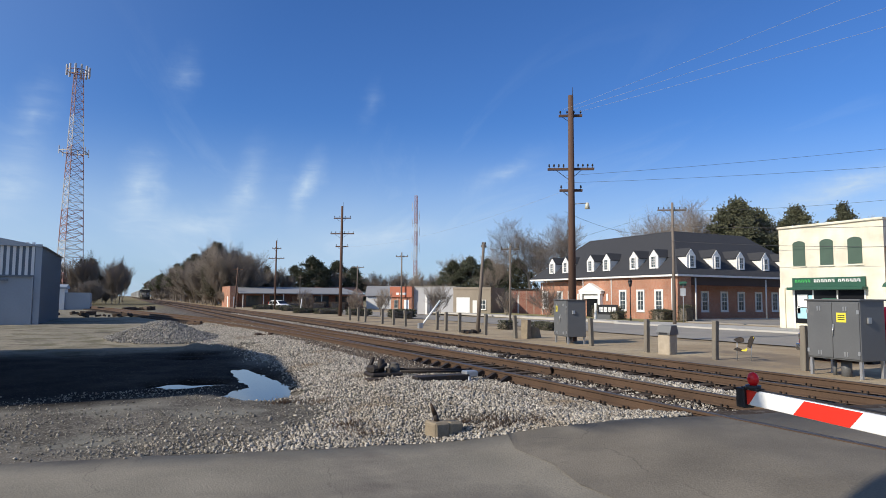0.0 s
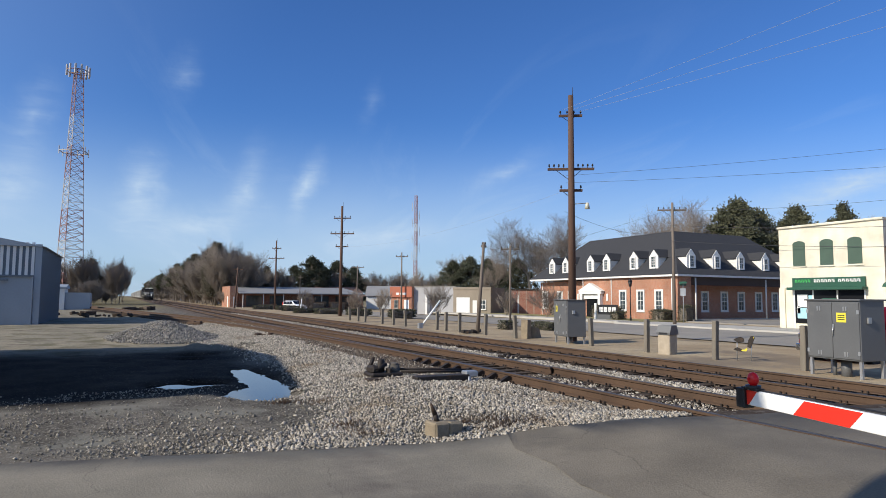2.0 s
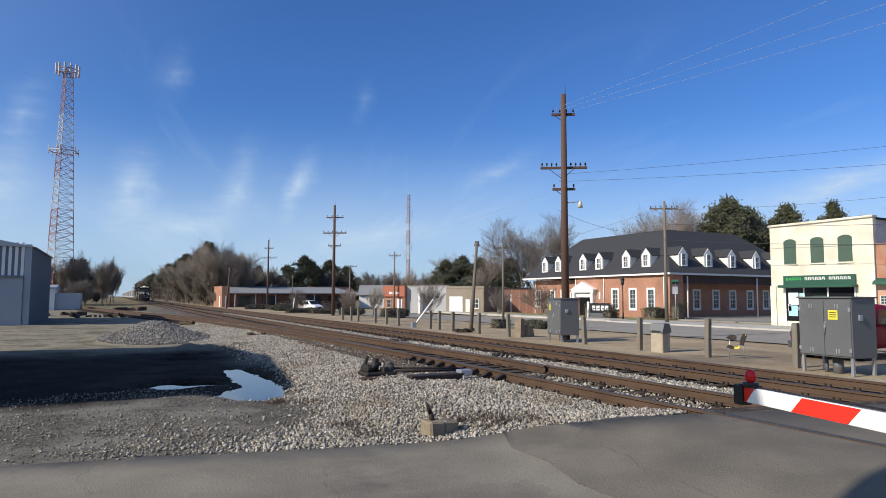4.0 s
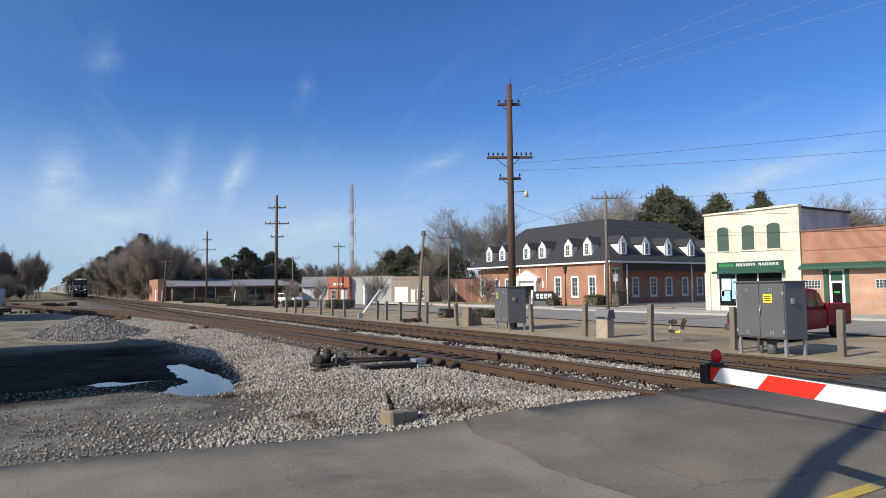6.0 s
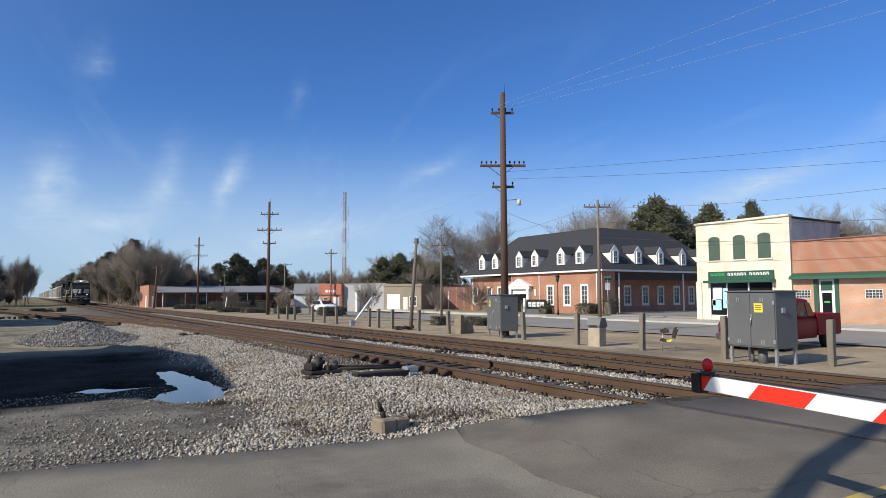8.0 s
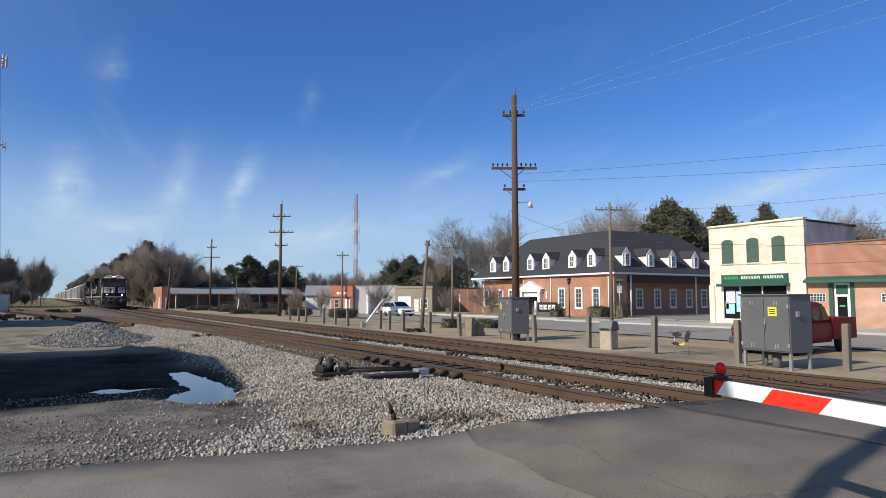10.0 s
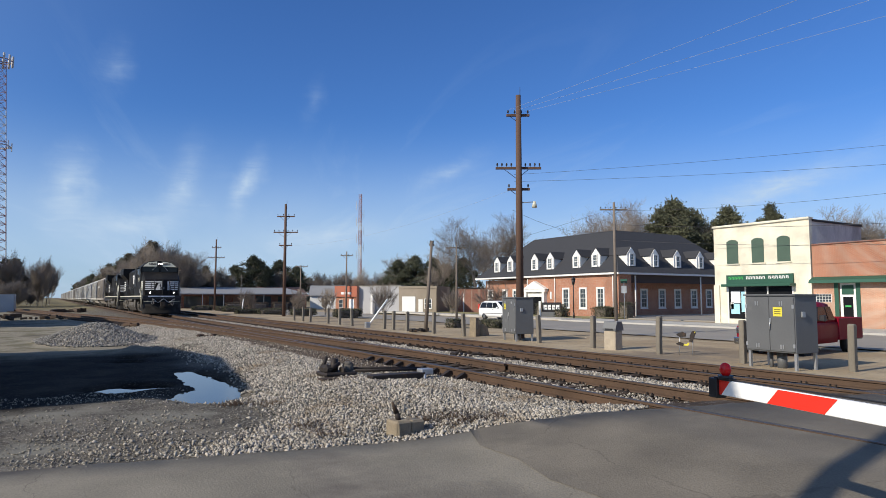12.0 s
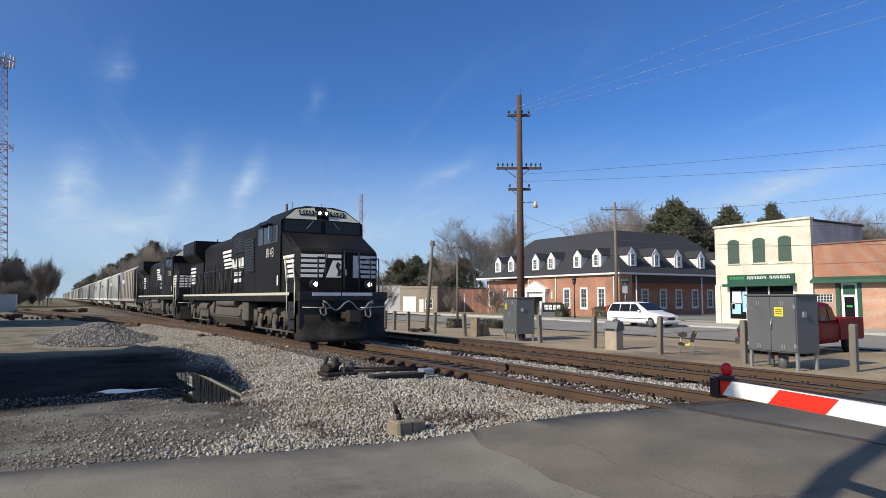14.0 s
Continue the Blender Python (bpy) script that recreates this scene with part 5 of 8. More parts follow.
TRAIN = []
HEAD_Y = 20.58 - 2.9                     # front coupler of the leading engine at 14 s
SPEED = 19.24
lead, lead_wheels = locomotive(pose(TRACKS[0], HEAD_Y, RAIL_Z), "black diesel locomotive with white stripes and lit headlamps", "8143", True)
TRAIN.append((lead, 0.0))
trail, trail_wheels = locomotive(pose(TRACKS[0], HEAD_Y + 22.2, RAIL_Z), "black trailing diesel locomotive with white livery stripes", "2718", False)
TRAIN.append((trail, 22.2))
_kinds = [1, 2, 0, 0, 2, 0, 0, 2, 1, 0, 2, 0, 1, 2, 0, 0, 2, 1, 0, 2, 0, 1, 0, 2, 0, 0, 1, 2]
_words = ["pale grey covered hopper car with dirt streaks", "brown dusty covered hopper car", "grey covered hopper car with dirt streaks"]
_proto = {}
for i, k in enumerate(_kinds):
    off = 44.6 + i * 16.55
    at = pose(TRACKS[0], HEAD_Y + off, RAIL_Z)
    if k not in _proto:
        _proto[k] = car = hopper(at, M_HOP[k], _words[k])
    else:
        car = copy_thing(_proto[k], at)
    TRAIN.append((car, off))


# ---------------------------------------------------------------- crossing gate and railside equipment
def crossing_gate():
    g = thing("crossing_gate", "lowered crossing gate arm with red and white stripes", "crossing gate")
    y_tip, y_end, x, z = 2.80, -3.6, 4.0, 1.43
    bm = bmesh.new()
    box(bm, (x - 0.018, y_end, z - 0.052), (x + 0.018, y_tip, z + 0.052), bevel=0.004)
    part("arm", bm, M_SHEET_W, g, "white reflective gate arm")
    k, y = 0, y_tip
    s = 0.406
    while y - s > y_end:
        if k % 2 == 0:
            for side in (-1, 1):
                y0, y1 = (y - s * 0.22, y) if k == 0 else (y - s * 1.0, y)
                bm = bmesh.new()
                sh = 0.09
                xs = (x - 0.0215, x - 0.0185) if side < 0 else (x + 0.0185, x + 0.0215)
                prism(bm, [(y0 + (sh if k else 0) - sh * 0.5, z - 0.049), (y1 + sh * 0.5, z - 0.049), (y1 - sh * 0.5, z + 0.049), (y0 - sh * 0.5, z + 0.049)] if k else
                      [(y0 + sh * 0.6, z - 0.049), (y1, z - 0.049), (y1, z + 0.049), (y0 - sh * 0.3, z + 0.049)], "x", *xs)
                part("red_stripe", bm, M_SHEET_R, g, "red reflective stripe")
        y -= s if k else s * 0.16
        k += 1
    # end lamp with its box
    bm = bmesh.new()
    box(bm, (x - 0.045, y_tip - 0.02, z - 0.075), (x + 0.045, y_tip + 0.06, z + 0.06), bevel=0.006)
    box(bm, (x - 0.03, y_tip - 0.13, z + 0.052), (x + 0.03, y_tip + 0.02, z + 0.068))
    part("end_bracket", bm, M_BLACK, g)
    bm = bmesh.new()
    rod(bm, (x, y_tip - 0.06, z + 0.06), (x, y_tip - 0.06, z + 0.085), 0.05, 0.05, 14)
    lamp = part("lamp_base", bm, M_BLACK, g)
    bm = bmesh.new()
    bmesh.ops.create_uvsphere(bm, u_segments=16, v_segments=10, radius=0.041)
    for v in bm.verts:
        v.co.x *= 0.9
        v.co.z *= 1.15
        v.co += Vector((x, y_tip - 0.06, z + 0.125))
    for f in bm.faces:
        f.smooth = True
    part("lamp_lens", bm, M_REDLAMP, lamp, "lit red lamp lens")
    part("cable", rods([((x, y_tip - 0.1, z + 0.058), (x, y_end, z + 0.058 + 0.06), 0.006)], 5), M_BLACK, g)
    # mast and mechanism beside the road
    bm = bmesh.new()
    rod(bm, (x - 0.25, y_end - 0.5, 0.3), (x - 0.25, y_end - 0.5, 4.6), 0.065, 0.065, 12)
    part("mast", bm, M_GALV, g)
    bm = bmesh.new()
    box(bm, (x - 0.45, y_end - 0.45, 1.0), (x + 0.1, y_end + 0.1, 1.7), bevel=0.03)
    box(bm, (x - 0.5, y_end - 0.75, 0.25), (x + 0.05, y_end - 0.2, 0.45), bevel=0.02)
    part("mechanism", bm, M_GALV, g)
    tip = Matrix.Translation((x, y_tip, 0))
    g.matrix_world = tip @ pose(0, 0, 0, 0, 0, -12.6) @ tip.inverted()
    return g


crossing_gate()


def wooden_post(x, y, h, lean=(0, 0), r=0.085):
    t = thing("wooden_post", "weathered grey timber bollard post beside the tracks", "post", pose(x, y, ground_z(x, y) - 0.05, *lean), "row of timber posts")
    bm = bmesh.new()
    box(bm, (-r, -r, 0), (r, r, h + 0.05), bevel=0.014)
    bmesh.ops.subdivide_edges(bm, edges=[e for e in bm.edges if abs(e.verts[0].co.z - e.verts[1].co.z) > 0.5], cuts=3)
    for v in bm.verts:
        v.co += Vector((noise.noise((v.co.z, x, y)), noise.noise((v.co.z, y, x)), 0)) * 0.018
    part("shaft", bm, M_POST, t)
    part("cap_chamfer", P([(-r * 0.9, h + 0.05), (r * 0.9, h + 0.05), (r * 0.5, h + 0.085), (-r * 0.6, h + 0.075)], "y", -r * 0.9, r * 0.9), M_POST, t)
    return t


for i, (x, y, h) in enumerate(((18.1, 21.35, 1.17), (17.9, 17.95, 1.22), (18.0, 14.9, 1.28), (17.6, 11.5, 1.25), (18.1, 8.7, 1.22), (17.8, 26.8, 1.12), (17.8, 29.8, 1.12), (17.8, 32.8, 1.12), (17.8, 34.6, 1.12), (17.8, 35.8, 1.12), (17.8, 40.8, 1.12), (17.8, 43.1, 1.12), (17.8, 45.3, 1.12), (17.8, 49.2, 1.12), (17.8, 50.9, 1.12), (17.8, 53.1, 1.12))):
    wooden_post(x, y, h, ((i * 37) % 5 - 2, (i * 53) % 5 - 2))


def relay_cabinet(m, w, d, h, leg, label, sticker):
    """Steel signal cabinet on legs: two doors with hinges, a handle and a warning label on the face towards -x."""
    c = thing("relay_cabinet", label, "signal cabinet", m, "signal cabinets")
    bm = bmesh.new()
    box(bm, (0, 0, leg), (d, w, leg + h), bevel=0.012)
    part("body", bm, M_CAB, c)
    part("roof_lip", B((-0.05, -0.04, leg + h - 0.01), (d + 0.04, w + 0.04, leg + h + 0.035), bevel=0.008), M_CAB, c)
    for k in range(2):
        y0, y1 = (0.02, w / 2 - 0.006) if k == 0 else (w / 2 + 0.006, w - 0.02)
        dr = part("door", B((-0.03, y0, leg + 0.04), (0.0, y1, leg + h - 0.05), bevel=0.008), M_CAB, c)
        ym = (y0 + y1) / 2
        for z in (leg + 0.16, leg + h - 0.22):
            for dy in (-0.035, 0.035):
                part("latch", B((-0.045, ym + dy - 0.018, z - 0.06), (-0.03, ym + dy + 0.018, z + 0.06), bevel=0.004), M_GALV, dr)
        edge = y0 + 0.02 if k == 0 else y1 - 0.02
        for z in (leg + 0.2, leg + h - 0.3):
            part("hinge", B((-0.04, edge - 0.03, z - 0.05), (-0.02, edge + 0.03, z + 0.05)), M_GALV, dr)
    hn = part("door_handle", B((-0.06, w / 2 - 0.07, leg + h * 0.50), (-0.03, w / 2 - 0.02, leg + h * 0.60), bevel=0.008), M_GALV, c)
    part("grip", rods([((-0.075, w / 2 - 0.045, leg + h * 0.56), (-0.075, w / 2 - 0.045, leg + h * 0.40), 0.012)]), M_GALV, hn)
    y0, z0, sw, sh = sticker
    lab = part("warning_label", B((-0.034, y0, z0), (-0.0305, y0 + sw, z0 + sh)), M_YELLOW, c, "yellow warning label with unreadable text")
    for k in range(3):
        part("text_bar", B((-0.037, y0 + sw * 0.15, z0 + sh * (0.25 + 0.22 * k)), (-0.0345, y0 + sw * 0.85, z0 + sh * (0.33 + 0.22 * k))), M_IRON, lab)
    for lx in (0.06, d - 0.06):
        for ly in (0.06, w - 0.06):
            part("leg", B((lx - 0.035, ly - 0.035, -0.08), (lx + 0.035, ly + 0.035, leg)), M_GALV, c)
    bm = bmesh.new()
    rod(bm, (d * 0.5, w * 0.5, -0.08), (d * 0.5, w * 0.5, leg), 0.13, 0.13, 10)
    rod(bm, (d * 0.5, w * 0.72, -0.08), (d * 0.5, w * 0.72, leg), 0.05, 0.05, 8)
    part("conduit", bm, M_CAB, c)
    part("side_fitting", B((d * 0.25, -0.05, leg + h * 0.62), (d * 0.4, 0.0, leg + h * 0.72), bevel=0.01), M_GALV, c)
    return c


relay_cabinet(pose(16.85, 9.47, 0.12, 0, 0, -6), 1.52, 0.90, 1.55, 0.44, "grey steel signal cabinet with double doors and a yellow label", (0.36, 1.42, 0.27, 0.25))
relay_cabinet(pose(17.7, 22.5, 0.12, 0, 0, -12), 1.35, 0.9, 1.62, 0.30, "smaller grey steel signal cabinet beside a utility pole", (0.95, 1.40, 0.18, 0.27))


def litter_bin():
    b = thing("litter_bin", "square aggregate-concrete litter bin with a grey hooded lid", "litter bin", pose(18.15, 17.15, ground_z(18.15, 17.15), 0, 0, 12))
    bm = bmesh.new()
    box(bm, (-0.25, -0.25, -0.03), (0.25, 0.25, 0.72), bevel=0.025)
    part("bin_body", bm, M_BEIGE, b)
    bm = bmesh.new()
    prism(bm, [(-0.28, 0.72), (0.28, 0.72), (0.28, 0.80), (0.17, 1.06), (-0.17, 1.06), (-0.28, 0.80)], "y", -0.28, 0.28)
    part("lid", bm, M_CAB, b, "grey plastic hooded lid")
    part("flap", B((-0.295, -0.17, 0.74), (-0.283, 0.17, 0.80)), M_BLACK, b)


litter_bin()


def signal_junction(x, y):
    """Two short stakes with a bent yellow marker and a dark meter head."""
    s = thing("marker_stand", "metal stakes holding a yellow marker and dark meter heads", "marker", pose(x, y, ground_z(x, y), 0, 0, -60) @ Matrix.Scale(0.74, 4))
    for i, (a, h) in enumerate(((-0.28, 0.95), (0.30, 1.0))):
        part("stake", rods([((a, 0, -0.05), (a + 0.03, 0, h), 0.022)], 6), M_GALV, s)
    bm = bmesh.new()
    prism(bm, [(0.16, 0.62), (0.30, 0.58), (0.46, 1.02), (0.42, 1.12), (0.30, 1.10), (0.20, 0.90)], "y", -0.05, 0.06)
    part("meter_head", bm, M_IRON, s)
    bm = bmesh.new()
    prism(bm, [(-0.40, 0.92), (-0.22, 0.80), (0.02, 0.84), (0.04, 0.98), (-0.12, 1.06), (-0.30, 1.00)], "y", -0.04, 0.05)
    prism(bm, [(-0.42, 0.50), (-0.30, 0.44), (-0.06, 0.40), (-0.04, 0.50), (-0.26, 0.60)], "y", -0.04, 0.05)
    part("meter_head", bm, M_IRON, s)
    bm = bmesh.new()
    rod(bm, (0.44, -0.06, 1.08), (0.41, -0.06, 1.02), 0.02, 0.02, 6)
    prism(bm, [(-0.08, 0.44), (0.12, 0.43), (0.18, 0.54), (0.13, 0.58), (0.06, 0.51), (-0.06, 0.50)], "y", -0.09, -0.055)
    part("yellow_guard", bm, M_YELLOW, s, "bent yellow plastic cable guard")


signal_junction(18.5, 14.2)


def switch_machine():
    """Ground throw for the points: long ties, dark cast machine, rods and a pale junction box."""
    s = thing("switch_stand", "dark cast-iron switch machine on long ties beside the track", "switch machine")
    for y, x0 in ((11.72, 4.45), (12.50, 4.75)):
        part("long_tie", B((x0, y - 0.13, 0.32), (6.7, y + 0.13, 0.50), bevel=0.012), M_TIE, s, "long dark timber tie")
    bm = bmesh.new()
    box(bm, (4.62, 11.85, 0.48), (5.30, 12.40, 0.57), bevel=0.03)
    box(bm, (4.64, 11.95, 0.55), (4.82, 12.30, 0.72), bevel=0.05)
    rod(bm, (4.90, 12.15, 0.55), (4.92, 12.13, 0.83), 0.10, 0.06, 10)
    rod(bm, (4.74, 12.0, 0.62), (4.98, 12.02, 0.74), 0.06, 0.04, 8)
    rod(bm, (4.70, 12.2, 0.66), (4.78, 12.24, 0.86), 0.05, 0.035, 8)
    box(bm, (4.98, 11.88, 0.55), (5.08, 12.05, 0.66), bevel=0.02)
    bmesh.ops.subdivide_edges(bm, edges=bm.edges[:], cuts=1)
    for v in bm.verts:
        v.co += noise.noise_vector(v.co * 9) * 0.016
    part("machine", bm, M_IRON, s, "dark cast machine body")
    bm = bmesh.new()
    rod(bm, (5.20, 12.12, 0.52), (5.20, 12.12, 0.70), 0.12, 0.11, 12)
    rod(bm, (5.20, 12.12, 0.70), (5.20, 12.12, 0.75), 0.11, 0.06, 12)
    part("motor_drum", bm, M_UNDER, s, "dusty round motor drum")
    part("throw_rod", rods([((5.3, 12.2, 0.60), (7.1, 12.2, 0.50), 0.035)]), M_IRON, s)
    part("lock_rod", rods([((5.3, 11.98, 0.58), (7.1, 11.95, 0.5), 0.028)]), M_IRON, s)
    part("low_beam", B((5.2, 10.95, 0.42), (6.35, 11.2, 0.58), bevel=0.012), M_IRON, s, "low dark iron beam")
    jb = part("junction_box", B((6.28, 10.98, 0.52), (6.56, 11.2, 0.64), bevel=0.02), M_GALV, s, "pale grey junction box")
    part("conduit", rods([((6.34, 10.97, 0.30), (6.34, 10.97, 0.54), 0.035)], 8), M_GALV, jb)
    return s


switch_machine()


def concrete_block():
    c = thing("concrete_block", "old tan concrete blocks with a broken iron stub in the gravel", "concrete block", pose(3.82, 7.12, 0.36, 0, 0, 8))
    for x0, x1, h, d in ((-0.19, 0.03, 0.18, 0.14), (0.034, 0.24, 0.16, 0.12)):
        bm = bmesh.new()
        box(bm, (x0, -d, -0.09), (x1, d, h), bevel=0.025)
        bmesh.ops.subdivide_edges(bm, edges=bm.edges[:], cuts=2)
        for v in bm.verts:
            v.co += noise.noise_vector(v.co * 6) * 0.014
        part("block", bm, M_CREAM_STONE, c)
    bm = bmesh.new()
    rod(bm, (-0.08, 0.0, 0.16), (-0.10, 0.02, 0.27), 0.038, 0.030, 7)
    rod(bm, (-0.10, 0.02, 0.26), (-0.16, 0.03, 0.40), 0.034, 0.014, 7)
    part("iron_stub", bm, M_IRON, c, "rusty broken iron stub")


concrete_block()


def weed(x, y, seed, h=0.16):
    rng = random.Random(seed)
    bm = bmesh.new()
    for _ in range(110):
        a, r = rng.random() * math.tau, rng.random() * 0.24
        p = Vector((math.cos(a) * r * 1.4, math.sin(a) * r, 0))
        q = p + Vector((rng.uniform(-0.12, 0.12), rng.uniform(-0.12, 0.12), rng.uniform(0.3, 1) * h))
        w = Vector((0.006, 0.004, 0))
        bm.faces.new([bm.verts.new(p - w), bm.verts.new(p + w), bm.verts.new(q)])
    o = part("dry_weed", bm, M_RUSTLEAF)
    o.matrix_world = pose(x, y, ground_z(x, y))
    return tagged(o, "tuft of dry brown weeds in the gravel", "weeds", kind="stuff")


for i, (x, y) in enumerate(((4.55, 6.95), (4.8, 7.0), (5.1, 6.85), (2.95, 7.6), (2.9, 8.2), (4.3, 7.4), (3.1, 10.2), (2.6, 10.6), (4.7, 7.3))):
    weed(x, y, i, 0.12 + 0.02 * (i % 3))


# ---------------------------------------------------------------- poles, wires, towers
def utility_pole(x, y, h, arms, label, lean=(0, 0), r=0.17, wood=M_POLE, spike=True, z=None, mirror=0.0):
    """Timber pole with crossarms; each arm is (height, half length, insulators, turn in degrees)."""
    p = thing("utility_pole", label, "utility pole", pose(x, y, (ground_z(x, y) if z is None else z) - 0.1, *lean), "utility poles")
    part("pole", rods([((0, 0, 0), (0, 0, h), r, r * 0.62)], 12), wood, p)
    for az, half, n, turn in arms:
        c, s = math.cos(radians(turn)), math.sin(radians(turn))
        bm = bmesh.new()
        box(bm, (-half, 0.14, az - 0.06), (half, 0.24, az + 0.06), bevel=0.01)
        bmesh.ops.rotate(bm, verts=bm.verts, matrix=Matrix.Rotation(radians(turn), 3, "Z"))
        arm = part("crossarm", bm, wood, p)
        if half > 0.5:
            part("arm_brace", rods([((c * 0.55 * half * k, s * 0.55 * half * k + 0.19, az - 0.05), (0, 0.15, az - 0.55 * min(1.0, half)), 0.016) for k in (-1, 1)], 4), M_IRON, p)
        for k in range(n):
            d = -half + 0.08 + k * (2 * half - 0.16) / max(1, n - 1)
            if n > 2 and abs(d) < 0.15:
                continue
            bm = bmesh.new()
            q = Vector((c * d - s * 0.19, s * d + c * 0.19, az + 0.06))
            rod(bm, q, q + Vector((0, 0, 0.10)), 0.018, 0.018, 5)
            rod(bm, q + Vector((0, 0, 0.08)), q + Vector((0, 0, 0.19)), 0.05, 0.032, 8)
            part("insulator", bm, M_IRON, arm)
    if spike:
        part("top_pin", rods([((0.10, 0, h - 0.35), (0.12, 0, h + 0.45), 0.022, 0.010)], 5), M_IRON, p)
    return p


TURN = -32
big = utility_pole(19.2, 24.05, 12.0, [(11.05, 0.57, 4, TURN), (8.40, 1.12, 10, TURN), (7.35, 0.55, 2, TURN)], "tall brown timber utility pole with three crossarms", r=0.20)
# street lamp on the tall pole
part("lamp_arm", rods([((0, 0, 6.65), (0.62, -0.38, 6.70), 0.022)], 6), M_GALV, big)
bm = bmesh.new()
rod(bm, (0.64, -0.39, 6.42), (0.64, -0.39, 6.72), 0.13, 0.07, 10)
lamp_head = part("lamp_head", bm, M_BOARD, big, "pale street-lamp head")
utility_pole(20.9, 65.8, 12.0, [(10.7, 0.95, 4, TURN), (9.0, 1.3, 6, TURN), (7.6, 0.7, 2, TURN)], "brown timber utility pole with three crossarms", r=0.19)
utility_pole(23.4, 111, 12.0, [(10.6, 0.8, 4, TURN), (8.9, 1.4, 6, TURN)], "brown timber utility pole with two crossarms", r=0.18)
utility_pole(40.2, 37.6, 10.1, [(9.5, 1.15, 6, TURN)], "grey timber utility pole on the kerb", r=0.15, wood=M_POLE_GREY, spike=False, z=0.1)
utility_pole(18.2, 31.4, 5.35, [(5.15, 0.16, 2, TURN)], "leaning bare timber pole beside the tracks", lean=(0, 4.5), r=0.12, wood=M_POLE_GREY, spike=False)
utility_pole(33.0, 51.0, 7.3, [(6.95, 0.9, 4, TURN)], "thin timber utility pole behind the posts", r=0.12, wood=M_POLE_GREY, spike=False, z=0)
utility_pole(36.6, 86.2, 8.9, [(8.3, 0.9, 4, TURN)], "timber utility pole with a transformer", r=0.14, wood=M_POLE_GREY, spike=False, z=0)
utility_pole(38.6, 112, 8.1, [(7.8, 1.2, 4, TURN)], "distant timber utility pole with one crossarm", r=0.14, wood=M_POLE_GREY, spike=False, z=0)
utility_pole(17.0, 113, 7.1, [(6.8, 0.9, 4, TURN)], "dark timber utility pole beside the line", lean=(0, 3), r=0.17, spike=False)
utility_pole(27.2, 109, 6.0, [(5.6, 0.4, 2, TURN)], "short lamp pole by the parking lot", r=0.07, wood=M_POLE_GREY, spike=False, z=0)


def wire(a, b, sag, material, r=0.012, label="overhead cable strung between poles"):
    a, b = Vector(a), Vector(b)
    n = 24
    pts = [a.lerp(b, k / n) - Vector((0, 0, sag * 4 * (k / n) * (1 - k / n))) for k in range(n + 1)]
    bm = tube(pts, r, 4)
    return tagged(part("overhead_cable", bm, material), label, "cable", "overhead cables")


wire((19.0, 24.2, 8.05), (62, -26, 13.9), 1.5, M_WIRE, 0.006)
wire((19.0, 24.2, 7.70), (62, -32, 11.9), 1.8, M_WIRE, 0.006)
for xa, xb in ((18.75, 20.6), (19.1, 25.2), (19.6, 29.0)):
    wire((xa, 24.2, 11.25), (xb, -16.0, 12.3), 0.35, M_WIRE_LIT, 0.0045)
wire((40.2, 37.6, 9.4), (43.2, 6, 8.6), 0.7, M_WIRE, 0.009)
wire((40.0, 37.6, 8.2), (43.0, 6, 6.3), 0.6, M_WIRE, 0.013)
wire((40.0, 37.6, 6.9), (43.0, 6, 4.9), 0.5, M_WIRE, 0.013)
wire((18.9, 24.2, 6.3), (40.2, 37.6, 7.9), 0.7, M_WIRE, 0.008)
wire((40.2, 37.6, 9.6), (60, 120, 9.6), 1.2, M_WIRE, 0.01)
wire((18.9, 24.2, 7.3), (20.6, 65.8, 7.6), 0.8, M_WIRE_LIT, 0.004)
wire((18.6, 31.3, 5.2), (33.0, 51.0, 6.9), 0.5, M_WIRE, 0.008)


def lattice_tower(x, y, h, w0, w1, n, label, red_from, legs=3, turn=20):
    """Tapered steel lattice mast of legs and crossed braces, banded in red and white paint."""
    t = thing("radio_tower", label, "radio tower", pose(x, y, 0.2, 0, 0, turn), "radio masts")

    def corner(k, z):
        w = lerp(w0, w1, z / h)
        return Vector((math.cos(k * math.tau / legs) * w, math.sin(k * math.tau / legs) * w, z))
    bands = {}
    for i in range(n):
        z0, z1 = h * i / n, h * (i + 1) / n
        mi = 0 if (z0 / h) >= red_from or (i // max(1, n // 7)) % 2 == 0 and red_from < 0.9 else 1
        bm = bands.setdefault((mi, i // max(1, n // 7)), bmesh.new())
        for k in range(legs):
            a0, a1, b0, b1 = corner(k, z0), corner(k, z1), corner(k + 1, z0), corner(k + 1, z1)
            lr = (0.0022 if h > 42 else 0.0024) * h * lerp(1, 0.7, z0 / h)
            rod(bm, a0, a1, lr, lr, 5, caps=False)
            rod(bm, a0, b1, lr * 0.55, lr * 0.55, 4, caps=False)
            rod(bm, b0, a1, lr * 0.55, lr * 0.55, 4, caps=False)
            rod(bm, a1, b1, lr * 0.5, lr * 0.5, 4, caps=False)
    for (mi, _), bm in bands.items():
        part("lattice_section", bm, M_RED_STEEL if mi == 0 else M_PINK, t, "red lattice section" if mi == 0 else "pale lattice section")
    return t


